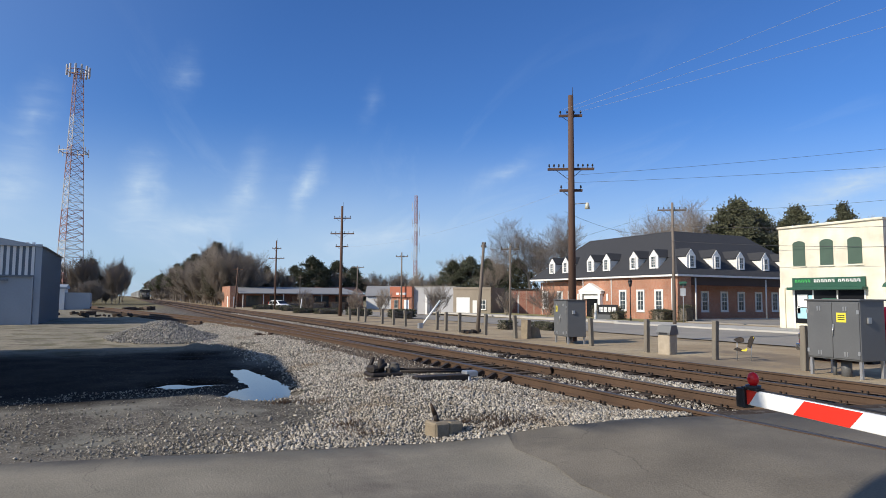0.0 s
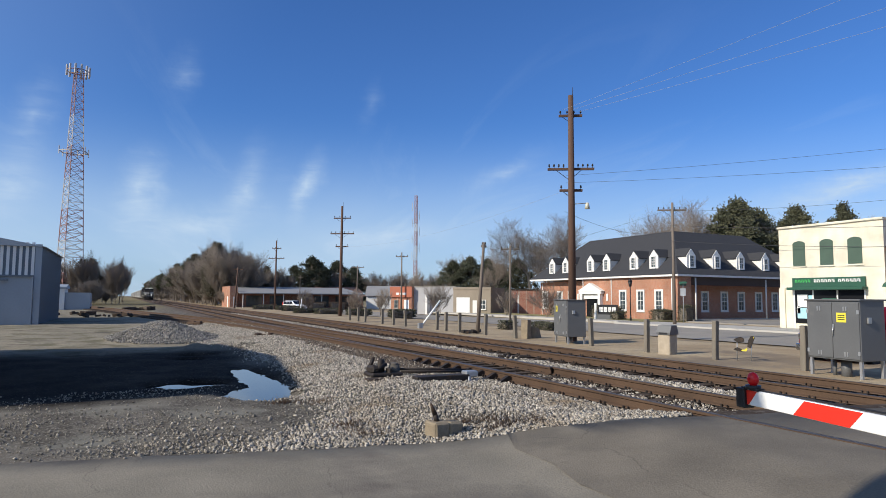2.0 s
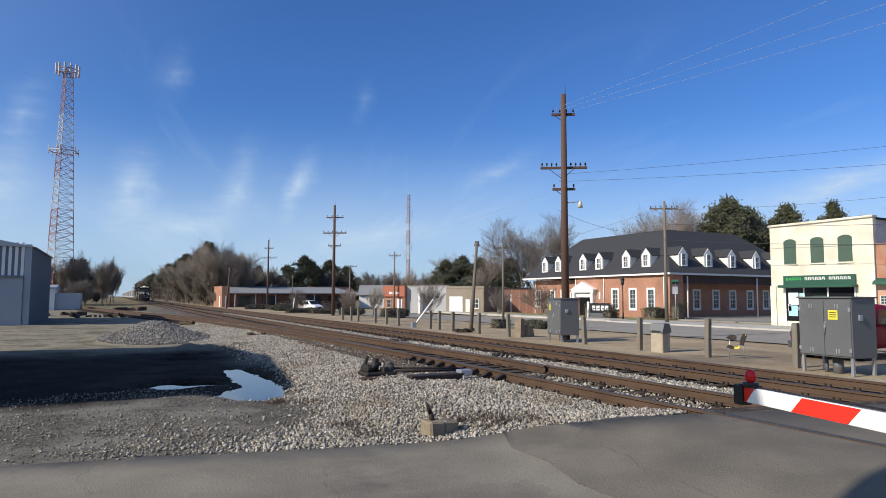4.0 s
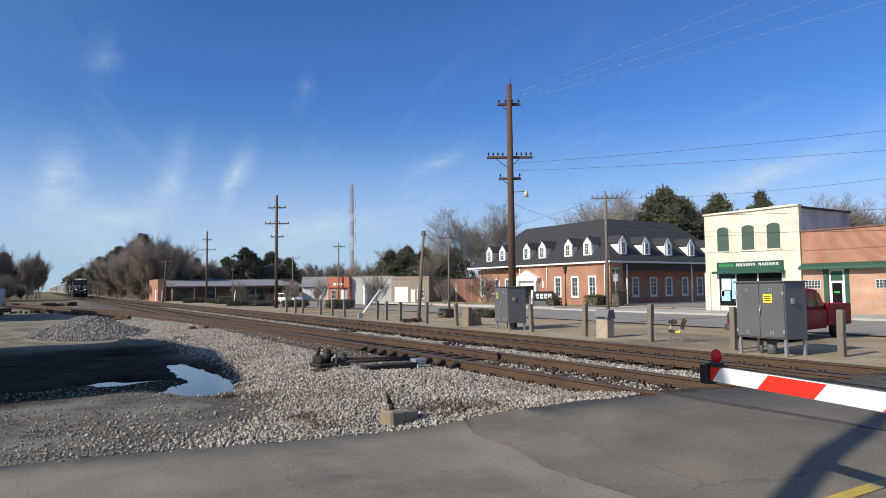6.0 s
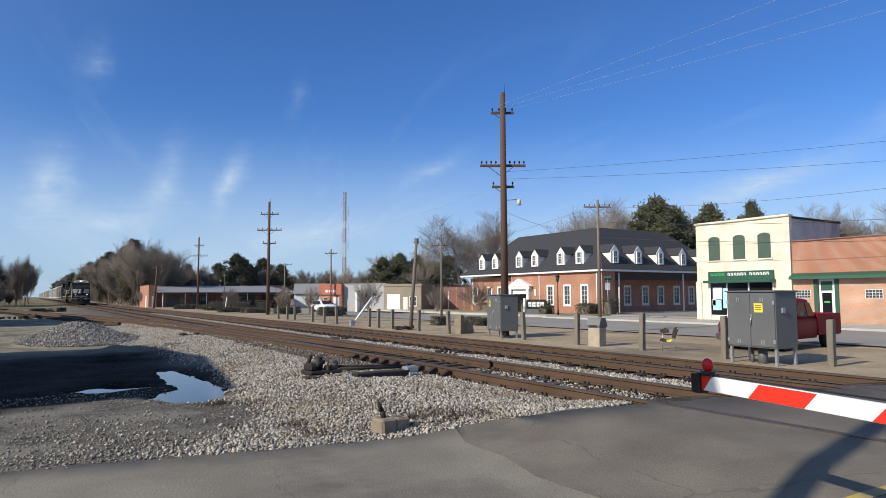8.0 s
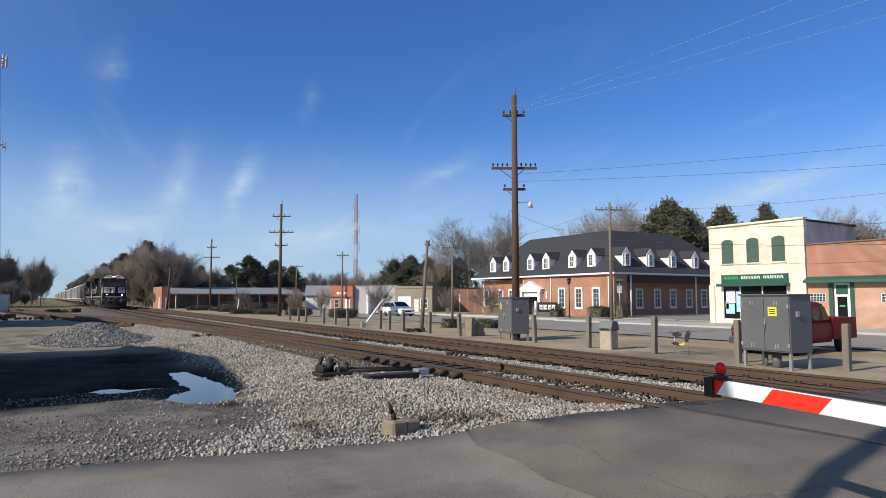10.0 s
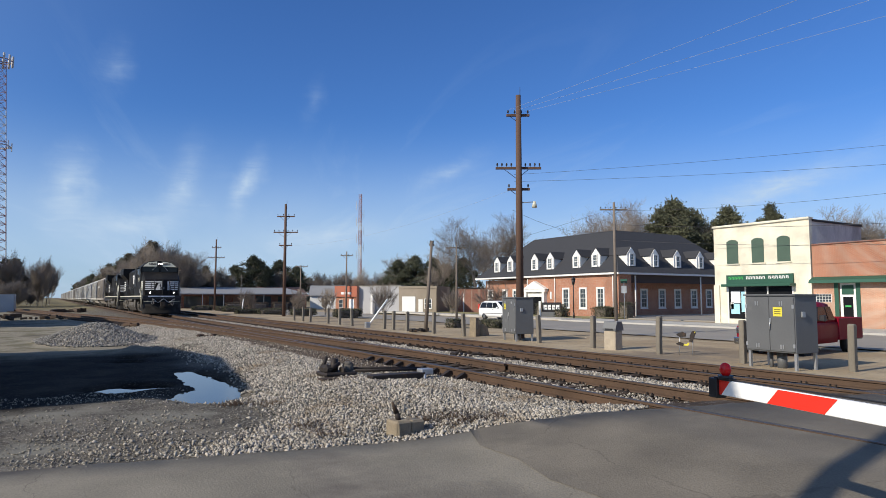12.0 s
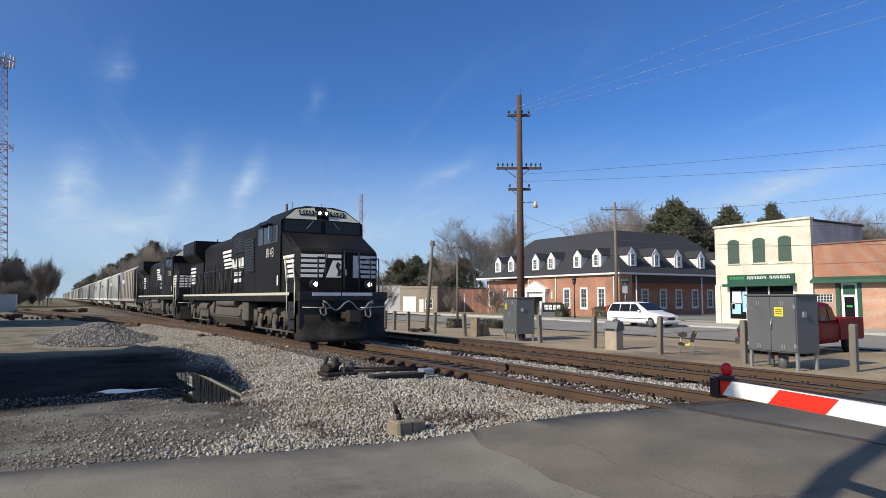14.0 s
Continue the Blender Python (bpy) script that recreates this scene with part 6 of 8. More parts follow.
tower = lattice_tower(-9.9, 141, 46.2, 3.0, 0.95, 30, "tall red and white lattice telephone mast with antennas", 0.78)
for k in range(12):
    a = k * math.tau / 12
    bm = bmesh.new()
    box(bm, (math.cos(a) * 2.0 - 0.16, math.sin(a) * 2.0 - 0.16, 45.0), (math.cos(a) * 2.0 + 0.16, math.sin(a) * 2.0 + 0.16, 46.9), bevel=0.03)
    part("antenna_panel", bm, M_PINK, tower)
part("antenna_ring", rods([((math.cos(k * math.tau / 12) * 2, math.sin(k * math.tau / 12) * 2, 45.9), (math.cos((k + 1) * math.tau / 12) * 2, math.sin((k + 1) * math.tau / 12) * 2, 45.9), 0.1) for k in range(12)] +
                          [((0, 0, 45.7), (math.cos(k * math.tau / 3) * 2, math.sin(k * math.tau / 3) * 2, 45.9), 0.08) for k in range(3)], 5), M_RED_STEEL, tower)
part("antenna_ring", rods([((math.cos(k * math.tau / 6) * 2.6, math.sin(k * math.tau / 6) * 2.6, 29.8), (math.cos((k + 1) * math.tau / 6) * 2.6, math.sin((k + 1) * math.tau / 6) * 2.6, 29.8), 0.1) for k in range(6)] +
                          [((math.cos(k * math.tau / 6) * 2.6, math.sin(k * math.tau / 6) * 2.6, 29.1), (math.cos(k * math.tau / 6) * 2.6, math.sin(k * math.tau / 6) * 2.6, 30.7), 0.09) for k in range(6)] +
                          [((math.cos(k * math.tau / 3) * 1.5, math.sin(k * math.tau / 3) * 1.5, 29.8), (math.cos(k * math.tau / 3) * 2.6, math.sin(k * math.tau / 3) * 2.6, 29.8), 0.08) for k in range(3)], 5), M_PINK, tower)
mast = lattice_tower(81.8, 182, 34.4, 0.75, 0.55, 30, "slender red and white guyed radio mast", 0.72)
for k in range(7):
    z = 15 + k * 2.6
    part("whip_antenna", rods([((0.6, 0, z), (1.5, 0, z), 0.06), ((1.5, 0, z - 1.2), (1.5, 0, z + 1.6), 0.06)] if k % 2 else [((-0.6, 0, z), (-1.4, 0.3, z), 0.06), ((-1.4, 0.3, z - 1.2), (-1.4, 0.3, z + 1.4), 0.08)], 5), M_PINK, mast)


# ---------------------------------------------------------------- buildings
def sash_window(parent, m, w, h, shutters=None, frame_m=M_TRIM, bars=(2, 2), name="window", f=0.09):
    """A window in local coordinates: x across, z up, facing -y: frame, panes and glazing bars, sill."""
    bm = bmesh.new()
    rings = []
    for y in (-0.06, 0.04):
        for e in (f, 0.0):
            rings.append([bm.verts.new(p) for p in ((-w / 2 - e, y, -e), (w / 2 + e, y, -e), (w / 2 + e, y, h + e), (-w / 2 - e, y, h + e))])
    fo, fi, bo, bi = rings
    for k in range(4):
        j = (k + 1) % 4
        for q in ((fo[k], fo[j], fi[j], fi[k]), (bo[j], bo[k], bi[k], bi[j]), (fo[j], fo[k], bo[k], bo[j]), (fi[k], fi[j], bi[j], bi[k])):
            bm.faces.new(q)
    bmesh.ops.recalc_face_normals(bm, faces=bm.faces)
    wi = part(name, bm, frame_m, parent, "white-framed sash window")
    part("meeting_rail", B((-w / 2, -0.06, h / 2 - 0.03), (w / 2, -0.005, h / 2 + 0.03)), frame_m, wi)
    for k in range(1, bars[0]):
        x = -w / 2 + w * k / bars[0]
        part("glazing_bar", B((x - 0.015, -0.03, 0), (x + 0.015, -0.004, h)), frame_m, wi)
    for k in range(1, bars[1] * 2):
        if k != bars[1]:
            z = h * k / (bars[1] * 2)
            part("glazing_bar", B((-w / 2, -0.028, z - 0.012), (w / 2, -0.006, z + 0.012)), frame_m, wi)
    wi.matrix_basis = m
    part("sill", B((-w / 2 - f - 0.04, -0.10, -f - 0.06), (w / 2 + f + 0.04, 0.04, -f)), frame_m, wi)
    part("pane", B((-w / 2, 0.0, 0), (w / 2, 0.02, h)), M_GLASS_BLUE, wi, "dark glass pane")
    return wi


FACE_W = pose(0, 0, 0, 0, 0, -90)        # turns a front that faces -y so that it faces -x


def west(x, y, z):
    return pose(x, y, z) @ FACE_W


def bank():
    b = thing("bank_building", "orange brick bank with dark shingle roof and white dormers", "building")
    X, Y0, Y1, D, Z0, EAVE = 49.5, 45.9, 60.6, 22.0, -0.1, 4.45
    part("wall", B((X, Y0, Z0), (X + 1.9, Y1, EAVE)), M_BRICK, b, "orange-red brick front wall")
    part("wall", B((X + 1.9, Y0 + 2.2, Z0), (X + D, Y1, EAVE)), M_BRICK, b, "brick wall under the porch")
    # dark band added where the wall under the porch roof lies in shade
    part("porch_valance", B((X + 1.92, Y0 - 0.02, EAVE - 0.85), (X + D, Y0 + 0.14, EAVE + 0.015)), M_PORCH_SHADE, b, "dark brown band painted for the porch shade")
    part("porch_floor", B((X + 1.9, Y0 - 0.4, Z0), (X + D, Y0 + 2.2, 0.12)), M_PAVE, b)
    part("wall", B((X + 0.8, Y1, Z0), (X + 14, Y1 + 9.8, EAVE - 0.15)), M_BRICK, b, "orange-red brick side wing")
    # mansard-like hipped roofs
    def hip(x0, y0, x1, y1, z, over, rise, run, name="roof"):
        bm = bmesh.new()
        lo = [bm.verts.new(p) for p in ((x0 - over, y0 - over, z), (x1 + over, y0 - over, z), (x1 + over, y1 + over, z), (x0 - over, y1 + over, z))]
        hi = [bm.verts.new(p) for p in ((x0 + run, y0 + run, z + rise), (x1 - run, y0 + run, z + rise), (x1 - run, y1 - run, z + rise), (x0 + run, y1 - run, z + rise))]
        for k in range(4):
            bm.faces.new((lo[k], lo[(k + 1) % 4], hi[(k + 1) % 4], hi[k]))
        bm.faces.new(hi)
        bm.faces.new(lo[::-1])
        return part(name, bm, M_ROOF, b, "charcoal shingle roof")
    hip(X, Y0, X + D, Y1 + 10.2, EAVE + 0.22, 0.45, 5.1, 5.3)
    # cornice and gutters
    part("cornice", B((X - 0.42, Y0 - 0.42, EAVE + 0.02), (X + D + 0.4, Y1 + 10.6, EAVE + 0.215)), M_TRIM, b, "white cornice")
    # dormers: gabled, white, with a window each
    def dormer(m):
        bm = bmesh.new()
        prism(bm, [(-0.62, 0), (0.62, 0), (0.62, 1.35), (0, 2.05), (-0.62, 1.35)], "y", 0.0, 2.4)
        d = part("dormer", bm, M_TRIM, b, "white gabled dormer")
        d.matrix_basis = m
        bm = bmesh.new()
        for s in (-1, 1):
            prism(bm, [(s * 0.74, 1.24), (0, 2.08), (0, 2.16), (s * 0.78, 1.28)], "y", 0.06, 3.0)
        part("dormer_roof", bm, M_ROOF, d, "charcoal shingles")
        for k in range(8):
            for s in (-1, 1):
                part("siding_board", B((min(s * 0.62, s * 0.635), 0.1, 0.1 + k * 0.155), (max(s * 0.62, s * 0.635), 2.3, 0.2 + k * 0.155)), M_TRIM, d)
        sash_window(b, m @ pose(0, -0.04, 0.22), 0.5, 1.1, bars=(2, 2), name="dormer_window")
    for y, z in ((49.4, 5.3), (52.35, 5.3), (56.75, 5.3), (59.6, 5.3)):
        dormer(west(X + 0.35, y, z))
    for y, z in ((64.4, 5.3), (67.2, 5.3)):
        dormer(west(X + 0.35, y, z))
    for x in (51.9, 55.6, 59.3, 63.3, 67.2):
        dormer(pose(x, Y0 + 0.35, 5.3))
    # ground-floor windows
    for y in (48.4, 51.0, 53.7):
        sash_window(b, west(X - 0.005, y, 1.02), 0.78, 1.95, f=0.2)
    for y in (63.9, 66.1, 69.2):
        sash_window(b, west(X + 0.795, y, 1.02), 0.70, 1.9, f=0.2)
    for x in (55.8, 58.8, 61.5, 64.4, 67.2, 70.0):
        sash_window(b, pose(x, Y0 + 2.195, 1.05), 0.78, 1.8, f=0.2)
    # entrance with pilasters and pediment
    bm = bmesh.new()
    for y in (56.95, 60.2):
        box(bm, (X - 0.5, y, Z0), (X + 0.02, y + 0.42, 2.95), bevel=0.02)
    box(bm, (X - 0.52, 56.8, 2.7), (X + 0.02, 60.75, 3.05), bevel=0.02)
    po = part("entrance_portico", bm, M_TRIM, b, "white pilastered entrance surround")
    part("pediment", P([(56.6, 3.05), (60.95, 3.05), (58.78, 4.0)], "x", X - 0.55, X + 0.02), M_TRIM, po)
    part("fanlight", B((X - 0.22, 57.4, 2.15), (X - 0.2, 60.15, 2.7)), M_TRIM, po)
    part("entrance_door", B((X - 0.12, 57.85, Z0), (X - 0.06, 59.75, 2.15)), M_GLASS, po, "dark glazed entrance door")
    for y in (56.2, 61.4):
        part("wall_lantern", B((X - 0.12, y - 0.14, 1.9), (X - 0.01, y + 0.14, 2.75), bevel=0.03), M_TRIM, b)
    for x, y in ((X - 0.07, 46.6), (X - 0.07, 55.5), (X + 0.72, 69.8), (X - 0.07, 60.45)):
        part("downspout", rods([((x, y, 0), (x, y, EAVE - 0.1), 0.055)], 8), M_TRIM, b)
    for x in (51.9, 62.6):
        part("downspout", rods([((x, Y0 - 0.1, 0), (x, Y0 - 0.1, EAVE - 0.1), 0.08)], 8), M_TRIM, b)
    return b


bank()


def monument_sign():
    s = thing("bank_sign", "dark monument sign with white letter shapes on brick piers", "sign", pose(44.6, 50.6, 0.05, 0, 0, -50))
    part("sign_base", B((-1.1, -0.2, -0.1), (1.1, 0.2, 0.5), bevel=0.02), M_CAB, s)
    pn = part("sign_panel", B((-1.0, -0.16, 0.5), (1.0, 0.16, 1.5), bevel=0.03), M_BLACK, s)
    for x, w in ((-0.66, 0.34), (-0.22, 0.34), (0.22, 0.3), (0.64, 0.36)):
        bm = bmesh.new()
        box(bm, (x - w / 2, -0.175, 0.75), (x - w / 2 + 0.11, -0.162, 1.25))
        box(bm, (x - w / 2 + 0.12, -0.175, 0.98), (x + w / 2, -0.162, 1.25))
        box(bm, (x - w / 2 + 0.12, -0.175, 0.75), (x + w / 2, -0.162, 0.93))
        part("letter_shape", bm, M_WHITE, pn, "white letter shape")
    part("white_post", B((-1.35, -0.15, -0.1), (-1.12, 0.15, 1.65), bevel=0.02), M_TRIM, s)


monument_sign()


def lamp_post(x, y, h):
    p = thing("lamp_post", "black old-style street lamp post by the bank", "street lamp", pose(x, y, 0.05))
    part("post", rods([((0, 0, 0), (0, 0, 0.6), 0.1, 0.07), ((0, 0, 0.6), (0, 0, h), 0.055, 0.045)], 8), M_BLACK, p)
    bm = bmesh.new()
    rod(bm, (0, 0, h), (0, 0, h + 0.5), 0.11, 0.2, 8)
    rod(bm, (0, 0, h + 0.5), (0, 0, h + 0.8), 0.24, 0.03, 8)
    part("lantern", bm, M_BLACK, p)


lamp_post(44.2, 46.9, 3.3)


def street_sign(x, y, h):
    p = thing("street_sign", "street sign post with green name blades", "street sign", pose(x, y, 0.05))
    part("post", rods([((0, 0, 0), (0, 0, h), 0.035)], 6), M_GALV, p)
    part("name_blade", B((-0.4, -0.01, h - 0.12), (0.4, 0.01, h + 0.06)), M_GREEN, p)
    part("name_blade", B((-0.01, -0.4, h + 0.07), (0.01, 0.4, h + 0.24)), M_GREEN, p)
    part("sign_plate", B((-0.02, -0.3, h - 1.0), (0.0, 0.3, h - 0.35)), M_GALV, p)


street_sign(43.4, 39.6, 3.4)


def corner_store():
    s = thing("restaurant_building", "two-storey cream-painted brick restaurant with green sign", "building")
    X, Y0, Y1, H = 43.3, 23.15, 30.4, 7.35
    part("front_wall", B((X, Y0, -0.1), (X + 0.35, Y1, H)), M_CREAM, s, "cream-painted brick front")
    part("side_wall", B((X + 0.35, Y0 + 0.02, -0.1), (X + 7, Y1 - 0.02, H - 0.12)), M_STUCCO, s, "stained grey cement side wall")
    part("side_wall", B((X + 7, Y0 + 0.02, -0.1), (X + 24, Y1 - 0.02, H - 1.35)), M_STUCCO, s, "stained grey cement side wall")
    part("coping", B((X - 0.12, Y0 - 0.05, H), (X + 0.45, Y1 + 0.08, H + 0.16), bevel=0.02), M_CREAM, s)
    part("coping", B((X + 0.45, Y0 - 0.06, H - 0.12), (X + 7.05, Y0 + 0.4, H + 0.02)), M_IRON, s)
    part("corner_pilaster", B((X - 0.12, Y1 - 0.42, -0.1), (X, Y1 + 0.03, 3.0)), M_CREAM, s)
    for y in (24.95, 26.85, 28.85):
        poly = [(-0.46, 0), (0.46, 0), (0.46, 1.62), (0.3, 1.74), (0, 1.80), (-0.3, 1.74), (-0.46, 1.62)]
        sh = part("shutter", P(poly, "y", -0.04, 0.06), M_SHUTTER, s, "faded dark green boarded window")
        sh.matrix_basis = west(X, y, 4.58)
        part("sill", B((-0.56, -0.08, -0.11), (0.56, 0.06, -0.01)), M_CREAM, sh)
    fas = part("sign_fascia", B((X - 0.16, 24.3, 3.06), (X - 0.01, 29.35, 3.72), bevel=0.01), M_GREEN, s, "dark green sign fascia")
    rng = random.Random(3)
    for word, (y0, y1, m) in enumerate(((29.15, 27.95, M_GREEN_TXT), (27.75, 26.25, M_WHITE), (26.05, 24.55, M_WHITE))):
        n = 5 if word == 0 else 6
        for k in range(n):
            a = lerp(y0, y1, (k + 0.1) / n)
            c = lerp(y0, y1, (k + 0.85) / n)
            bm = bmesh.new()
            box(bm, (X - 0.175, c, 3.38), (X - 0.162, c + abs(a - c) * 0.36, 3.60))
            box(bm, (X - 0.175, c, 3.52), (X - 0.162, a, 3.60))
            box(bm, (X - 0.175, a - abs(a - c) * 0.3, 3.38 + 0.05 * rng.random()), (X - 0.162, a, 3.51))
            part("letter_shape", bm, m, fas)
    part("awning", B((X - 0.7, 24.2, 2.86), (X - 0.01, 29.45, 3.05), bevel=0.02), M_GREEN, s, "narrow green canopy")
    part("shop_front", B((X - 0.02, 24.4, 0.5), (X - 0.005, 29.3, 2.85)), M_GLASS, s, "dark shop window")
    for y in (24.4, 26.2, 27.9, 29.3):
        part("mullion", B((X - 0.06, y - 0.05, -0.1), (X - 0.02, y + 0.05, 2.86)), M_TRIM, s)
    for k, (y, z, w, h, m) in enumerate(((28.75, 0.85, 0.7, 0.75, M_BLUE_POSTER), (28.7, 1.65, 0.75, 0.9, M_WHITE), (28.05, 1.0, 0.4, 1.5, M_BLUE_POSTER), (29.0, 1.2, 0.25, 0.5, M_WHITE))):
        part("poster", B((X - 0.035, y - w / 2, z), (X - 0.022, y + w / 2, z + h)), m, s, "faded window poster")
    part("store_door", B((X - 0.03, 26.3, -0.05), (X - 0.021, 27.3, 2.3)), M_GREEN, s)
    return s


corner_store()


def brick_shop():
    s = thing("brick_shop", "low salmon-brick shop with green fascia and glazed door", "building")
    X, Y0, Y1, H = 43.4, 6.0, 23.1, 5.55
    part("wall", B((X, Y0, -0.1), (X + 0.35, 20.45, 3.0)), M_BRICK_TAN, s, "salmon brick front")
    part("wall", B((X, 21.5, -0.1), (X + 0.35, Y1, 3.0)), M_BRICK_TAN, s, "salmon brick front")
    part("upper_wall", B((X, Y0, 3.0), (X + 0.35, Y1, H)), M_BRICK, s, "darker brick upper wall")
    part("body", B((X + 0.35, Y0, -0.1), (X + 20, Y1 - 0.02, H - 0.3)), M_BRICK_DARK, s)
    part("coping", B((X - 0.06, Y0, H), (X + 0.4, Y1, H + 0.1), bevel=0.015), M_BRICK_DARK, s)
    bm = bmesh.new()
    prism(bm, [(X - 0.6, 3.0), (X - 0.003, 3.0), (X - 0.003, 3.42), (X - 0.5, 3.2)], "y", Y0, Y1)
    part("fascia", bm, M_GREEN, s, "green metal fascia canopy")
    dr = part("shop_door", B((X + 0.06, 20.5, -0.05), (X + 0.12, 21.45, 2.98)), M_TRIM, s, "white-framed glazed door")
    part("pane", B((X + 0.04, 20.68, 0.25), (X + 0.06, 21.27, 2.1)), M_GLASS, dr)
    part("transom", B((X + 0.04, 20.62, 2.25), (X + 0.06, 21.33, 2.85)), M_GREEN, dr)
    part("door_sign", B((X + 0.03, 20.8, 1.45), (X + 0.04, 21.15, 1.56)), M_GREEN_TXT, dr)
    part("pilaster", B((X - 0.05, 20.2, -0.1), (X, 20.45, 3.0)), M_GREEN, s)
    part("pilaster", B((X - 0.05, 21.5, -0.1), (X, 21.75, 3.0)), M_GREEN, s)
    for y in (22.45, 18.2, 16.0, 12.5):
        gb = part("glass_block_window", B((X - 0.02, y - 0.5, 1.75), (X + 0.03, y + 0.5, 2.3)), M_TRIM, s, "glass-block window")
        for i in range(5):
            for j in range(3):
                part("glass_block", B((X - 0.032, y - 0.47 + i * 0.19, 1.78 + j * 0.172), (X - 0.02, y - 0.31 + i * 0.19, 1.93 + j * 0.172)), M_GLASS_BLUE, gb)
    return s


brick_shop()


def sidewalk():
    bm = bmesh.new()
    box(bm, (38.2, -80, -0.12), (43.25, 42.5, 0.13), bevel=0.02)
    tagged(part("pavement", bm, M_PAVE), "pale concrete pavement with a kerb by the shops", "pavement", kind="structure")
    bm = bmesh.new()
    box(bm, (40.4, 44.5, -0.12), (43.0, 84, 0.10), bevel=0.02)
    tagged(part("pavement", bm, M_PAVE), "pale concrete pavement before the bank", "pavement", kind="structure")
    bm = bmesh.new()
    box(bm, (43.0, 44.5, -0.12), (49.0, 84, 0.06))
    tagged(part("lawn", bm, M_GRASS), "dry winter lawn before the bank", "lawn", kind="structure")
    bm = bmesh.new()
    box(bm, (49.0, 30.6, -0.12), (90, 45.4, 0.04))
    tagged(part("side_lot", bm, M_STREET), "grey asphalt lot beside the bank", "parking lot", kind="structure")


sidewalk()


# a row of small buildings across the far end of the lot, turned to face the crossing
FAR = Matrix.Translation((35.8, 88.3, -0.28)) @ Matrix.Rotation(math.atan2(-0.75, 0.66), 4, "Z")


def far_row():
    o = thing("orange_shop", "small red-brick shop with a bright orange metal fascia", "building", FAR)
    part("wall", B((0, 0, 0), (3.5, 6, 4.0)), M_BRICK, o)
    fa = part("fascia", B((-0.05, -0.25, 2.45), (3.55, -0.005, 4.05), bevel=0.02), M_ORANGE, o, "orange metal fascia")
    for k in range(3):
        part("text_bar", B((1.0 + k * 0.6, -0.27, 2.8), (1.45 + k * 0.6, -0.255, 3.15)), M_WHITE, fa)
    part("shop_door", B((2.2, -0.04, 0), (3.0, -0.005, 2.1)), M_WHITE, o, "white door")
    sash_window(o, pose(0.9, -0.01, 0.9), 0.55, 1.1, frame_m=M_PAVE, bars=(1, 1), f=0.06)
    part("pilaster", B((3.3, -0.12, 0), (3.52, -0.005, 2.45)), M_BRICK_DARK, o)

    g = thing("grey_block_building", "plain grey block-walled building", "building", FAR @ pose(3.54, 0.6, 0))
    part("wall", B((0, 0, 0), (6.6, 8, 3.95)), M_BLOCKWALL, g)
    part("coping", B((0.01, -0.06, 3.95), (6.6, 8, 4.08)), M_PAVE, g)
    part("vent", B((4.5, -0.05, 2.3), (5.1, -0.005, 2.6)), M_IRON, g)
    part("buttress", P([(0, 0), (1.1, 0), (0.9, 2.3), (0, 2.9)], "x", 2.3, 2.6), M_TRIM, g).matrix_basis = pose(0, -1.1, 0)

    t = thing("garage_building", "tan cement garage with a white overhead door", "building", FAR @ pose(10.18, -0.4, 0))
    part("wall", B((0, 0, 0), (5.6, 6.5, 3.6)), M_TAN, t)
    part("parapet", B((-0.05, -0.08, 3.6), (5.7, 6.6, 3.95), bevel=0.02), M_TAN, t)
    part("overhead_door", B((0.5, -0.05, 0), (2.5, -0.005, 2.5)), M_WHITE, t, "white overhead door")
    part("side_door", B((2.95, -0.05, 0), (3.6, -0.005, 2.1)), M_TRIM, t)
    sash_window(t, pose(4.4, -0.01, 0.9), 0.9, 1.2, bars=(2, 1))
    part("dark_side", B((5.602, 0.1, 0), (5.66, 6.4, 3.59)), M_TAN, t)

    r = thing("red_brick_annex", "low dark red brick building behind the garage", "building", FAR @ pose(17.0, 5.0, 0))
    part("wall", B((0, 0, 0), (10, 6, 3.6)), M_BRICK_DARK, r)
    part("downspout", B((1.2, -0.06, 0), (1.35, -0.005, 2.9)), M_TRIM, r)
    part("roof_edge", B((-0.1, -0.1, 3.6), (10.1, 6.1, 3.75)), M_IRON, r)

    h = thing("white_cottage", "small white cottage with a grey gabled roof", "house", pose(50, 128, -0.3, 0, 0, -25))
    part("wall", B((-3.6, 0, 0), (3.6, 8, 2.9)), M_TRIM, h)
    part("roof", P([(-0.5, 2.8), (8.5, 2.8), (4.0, 5.0)], "x", -3.9, 3.9), M_ROOF_GREY, h, "grey gabled roof")
    for k in range(4):
        part("garage_panel", B((-3.0 + k * 1.45, -0.06, 0.2), (-1.8 + k * 1.45, -0.005, 2.5)), M_WHITE, h)

    s = thing("strip_building", "long low brick strip building with a pale metal roof", "building", pose(18.0, 124, -0.2) @ Matrix.Scale(1.09, 4))
    # the darker brick puts the shade under the canopy into the wall colour
    part("wall", B((0, 0, 0), (22, 9, 2.9)), M_BRICK_DARK, s)
    part("end_wall", B((-0.35, -0.9, 0), (-0.003, 9, 3.9)), M_BRICK, s, "orange brick end wall")
    part("front_pier", B((-0.003, -0.9, 0), (0.9, -0.003, 3.9)), M_BRICK, s, "orange brick pier")
    bm = bmesh.new()
    prism(bm, [(-3.2, 2.60), (10, 3.9), (10, 4.0), (-3.2, 2.75)], "x", 0.92, 23)
    part("roof", bm, M_ROOF_GREY, s, "pale grey metal roof")
    part("end_door", B((-0.4, 1.0, 0), (-0.352, 2.0, 2.2)), M_WHITE, s)
    part("front_door", B((0.2, -0.95, 0), (0.7, -0.902, 2.1)), M_WHITE, s)
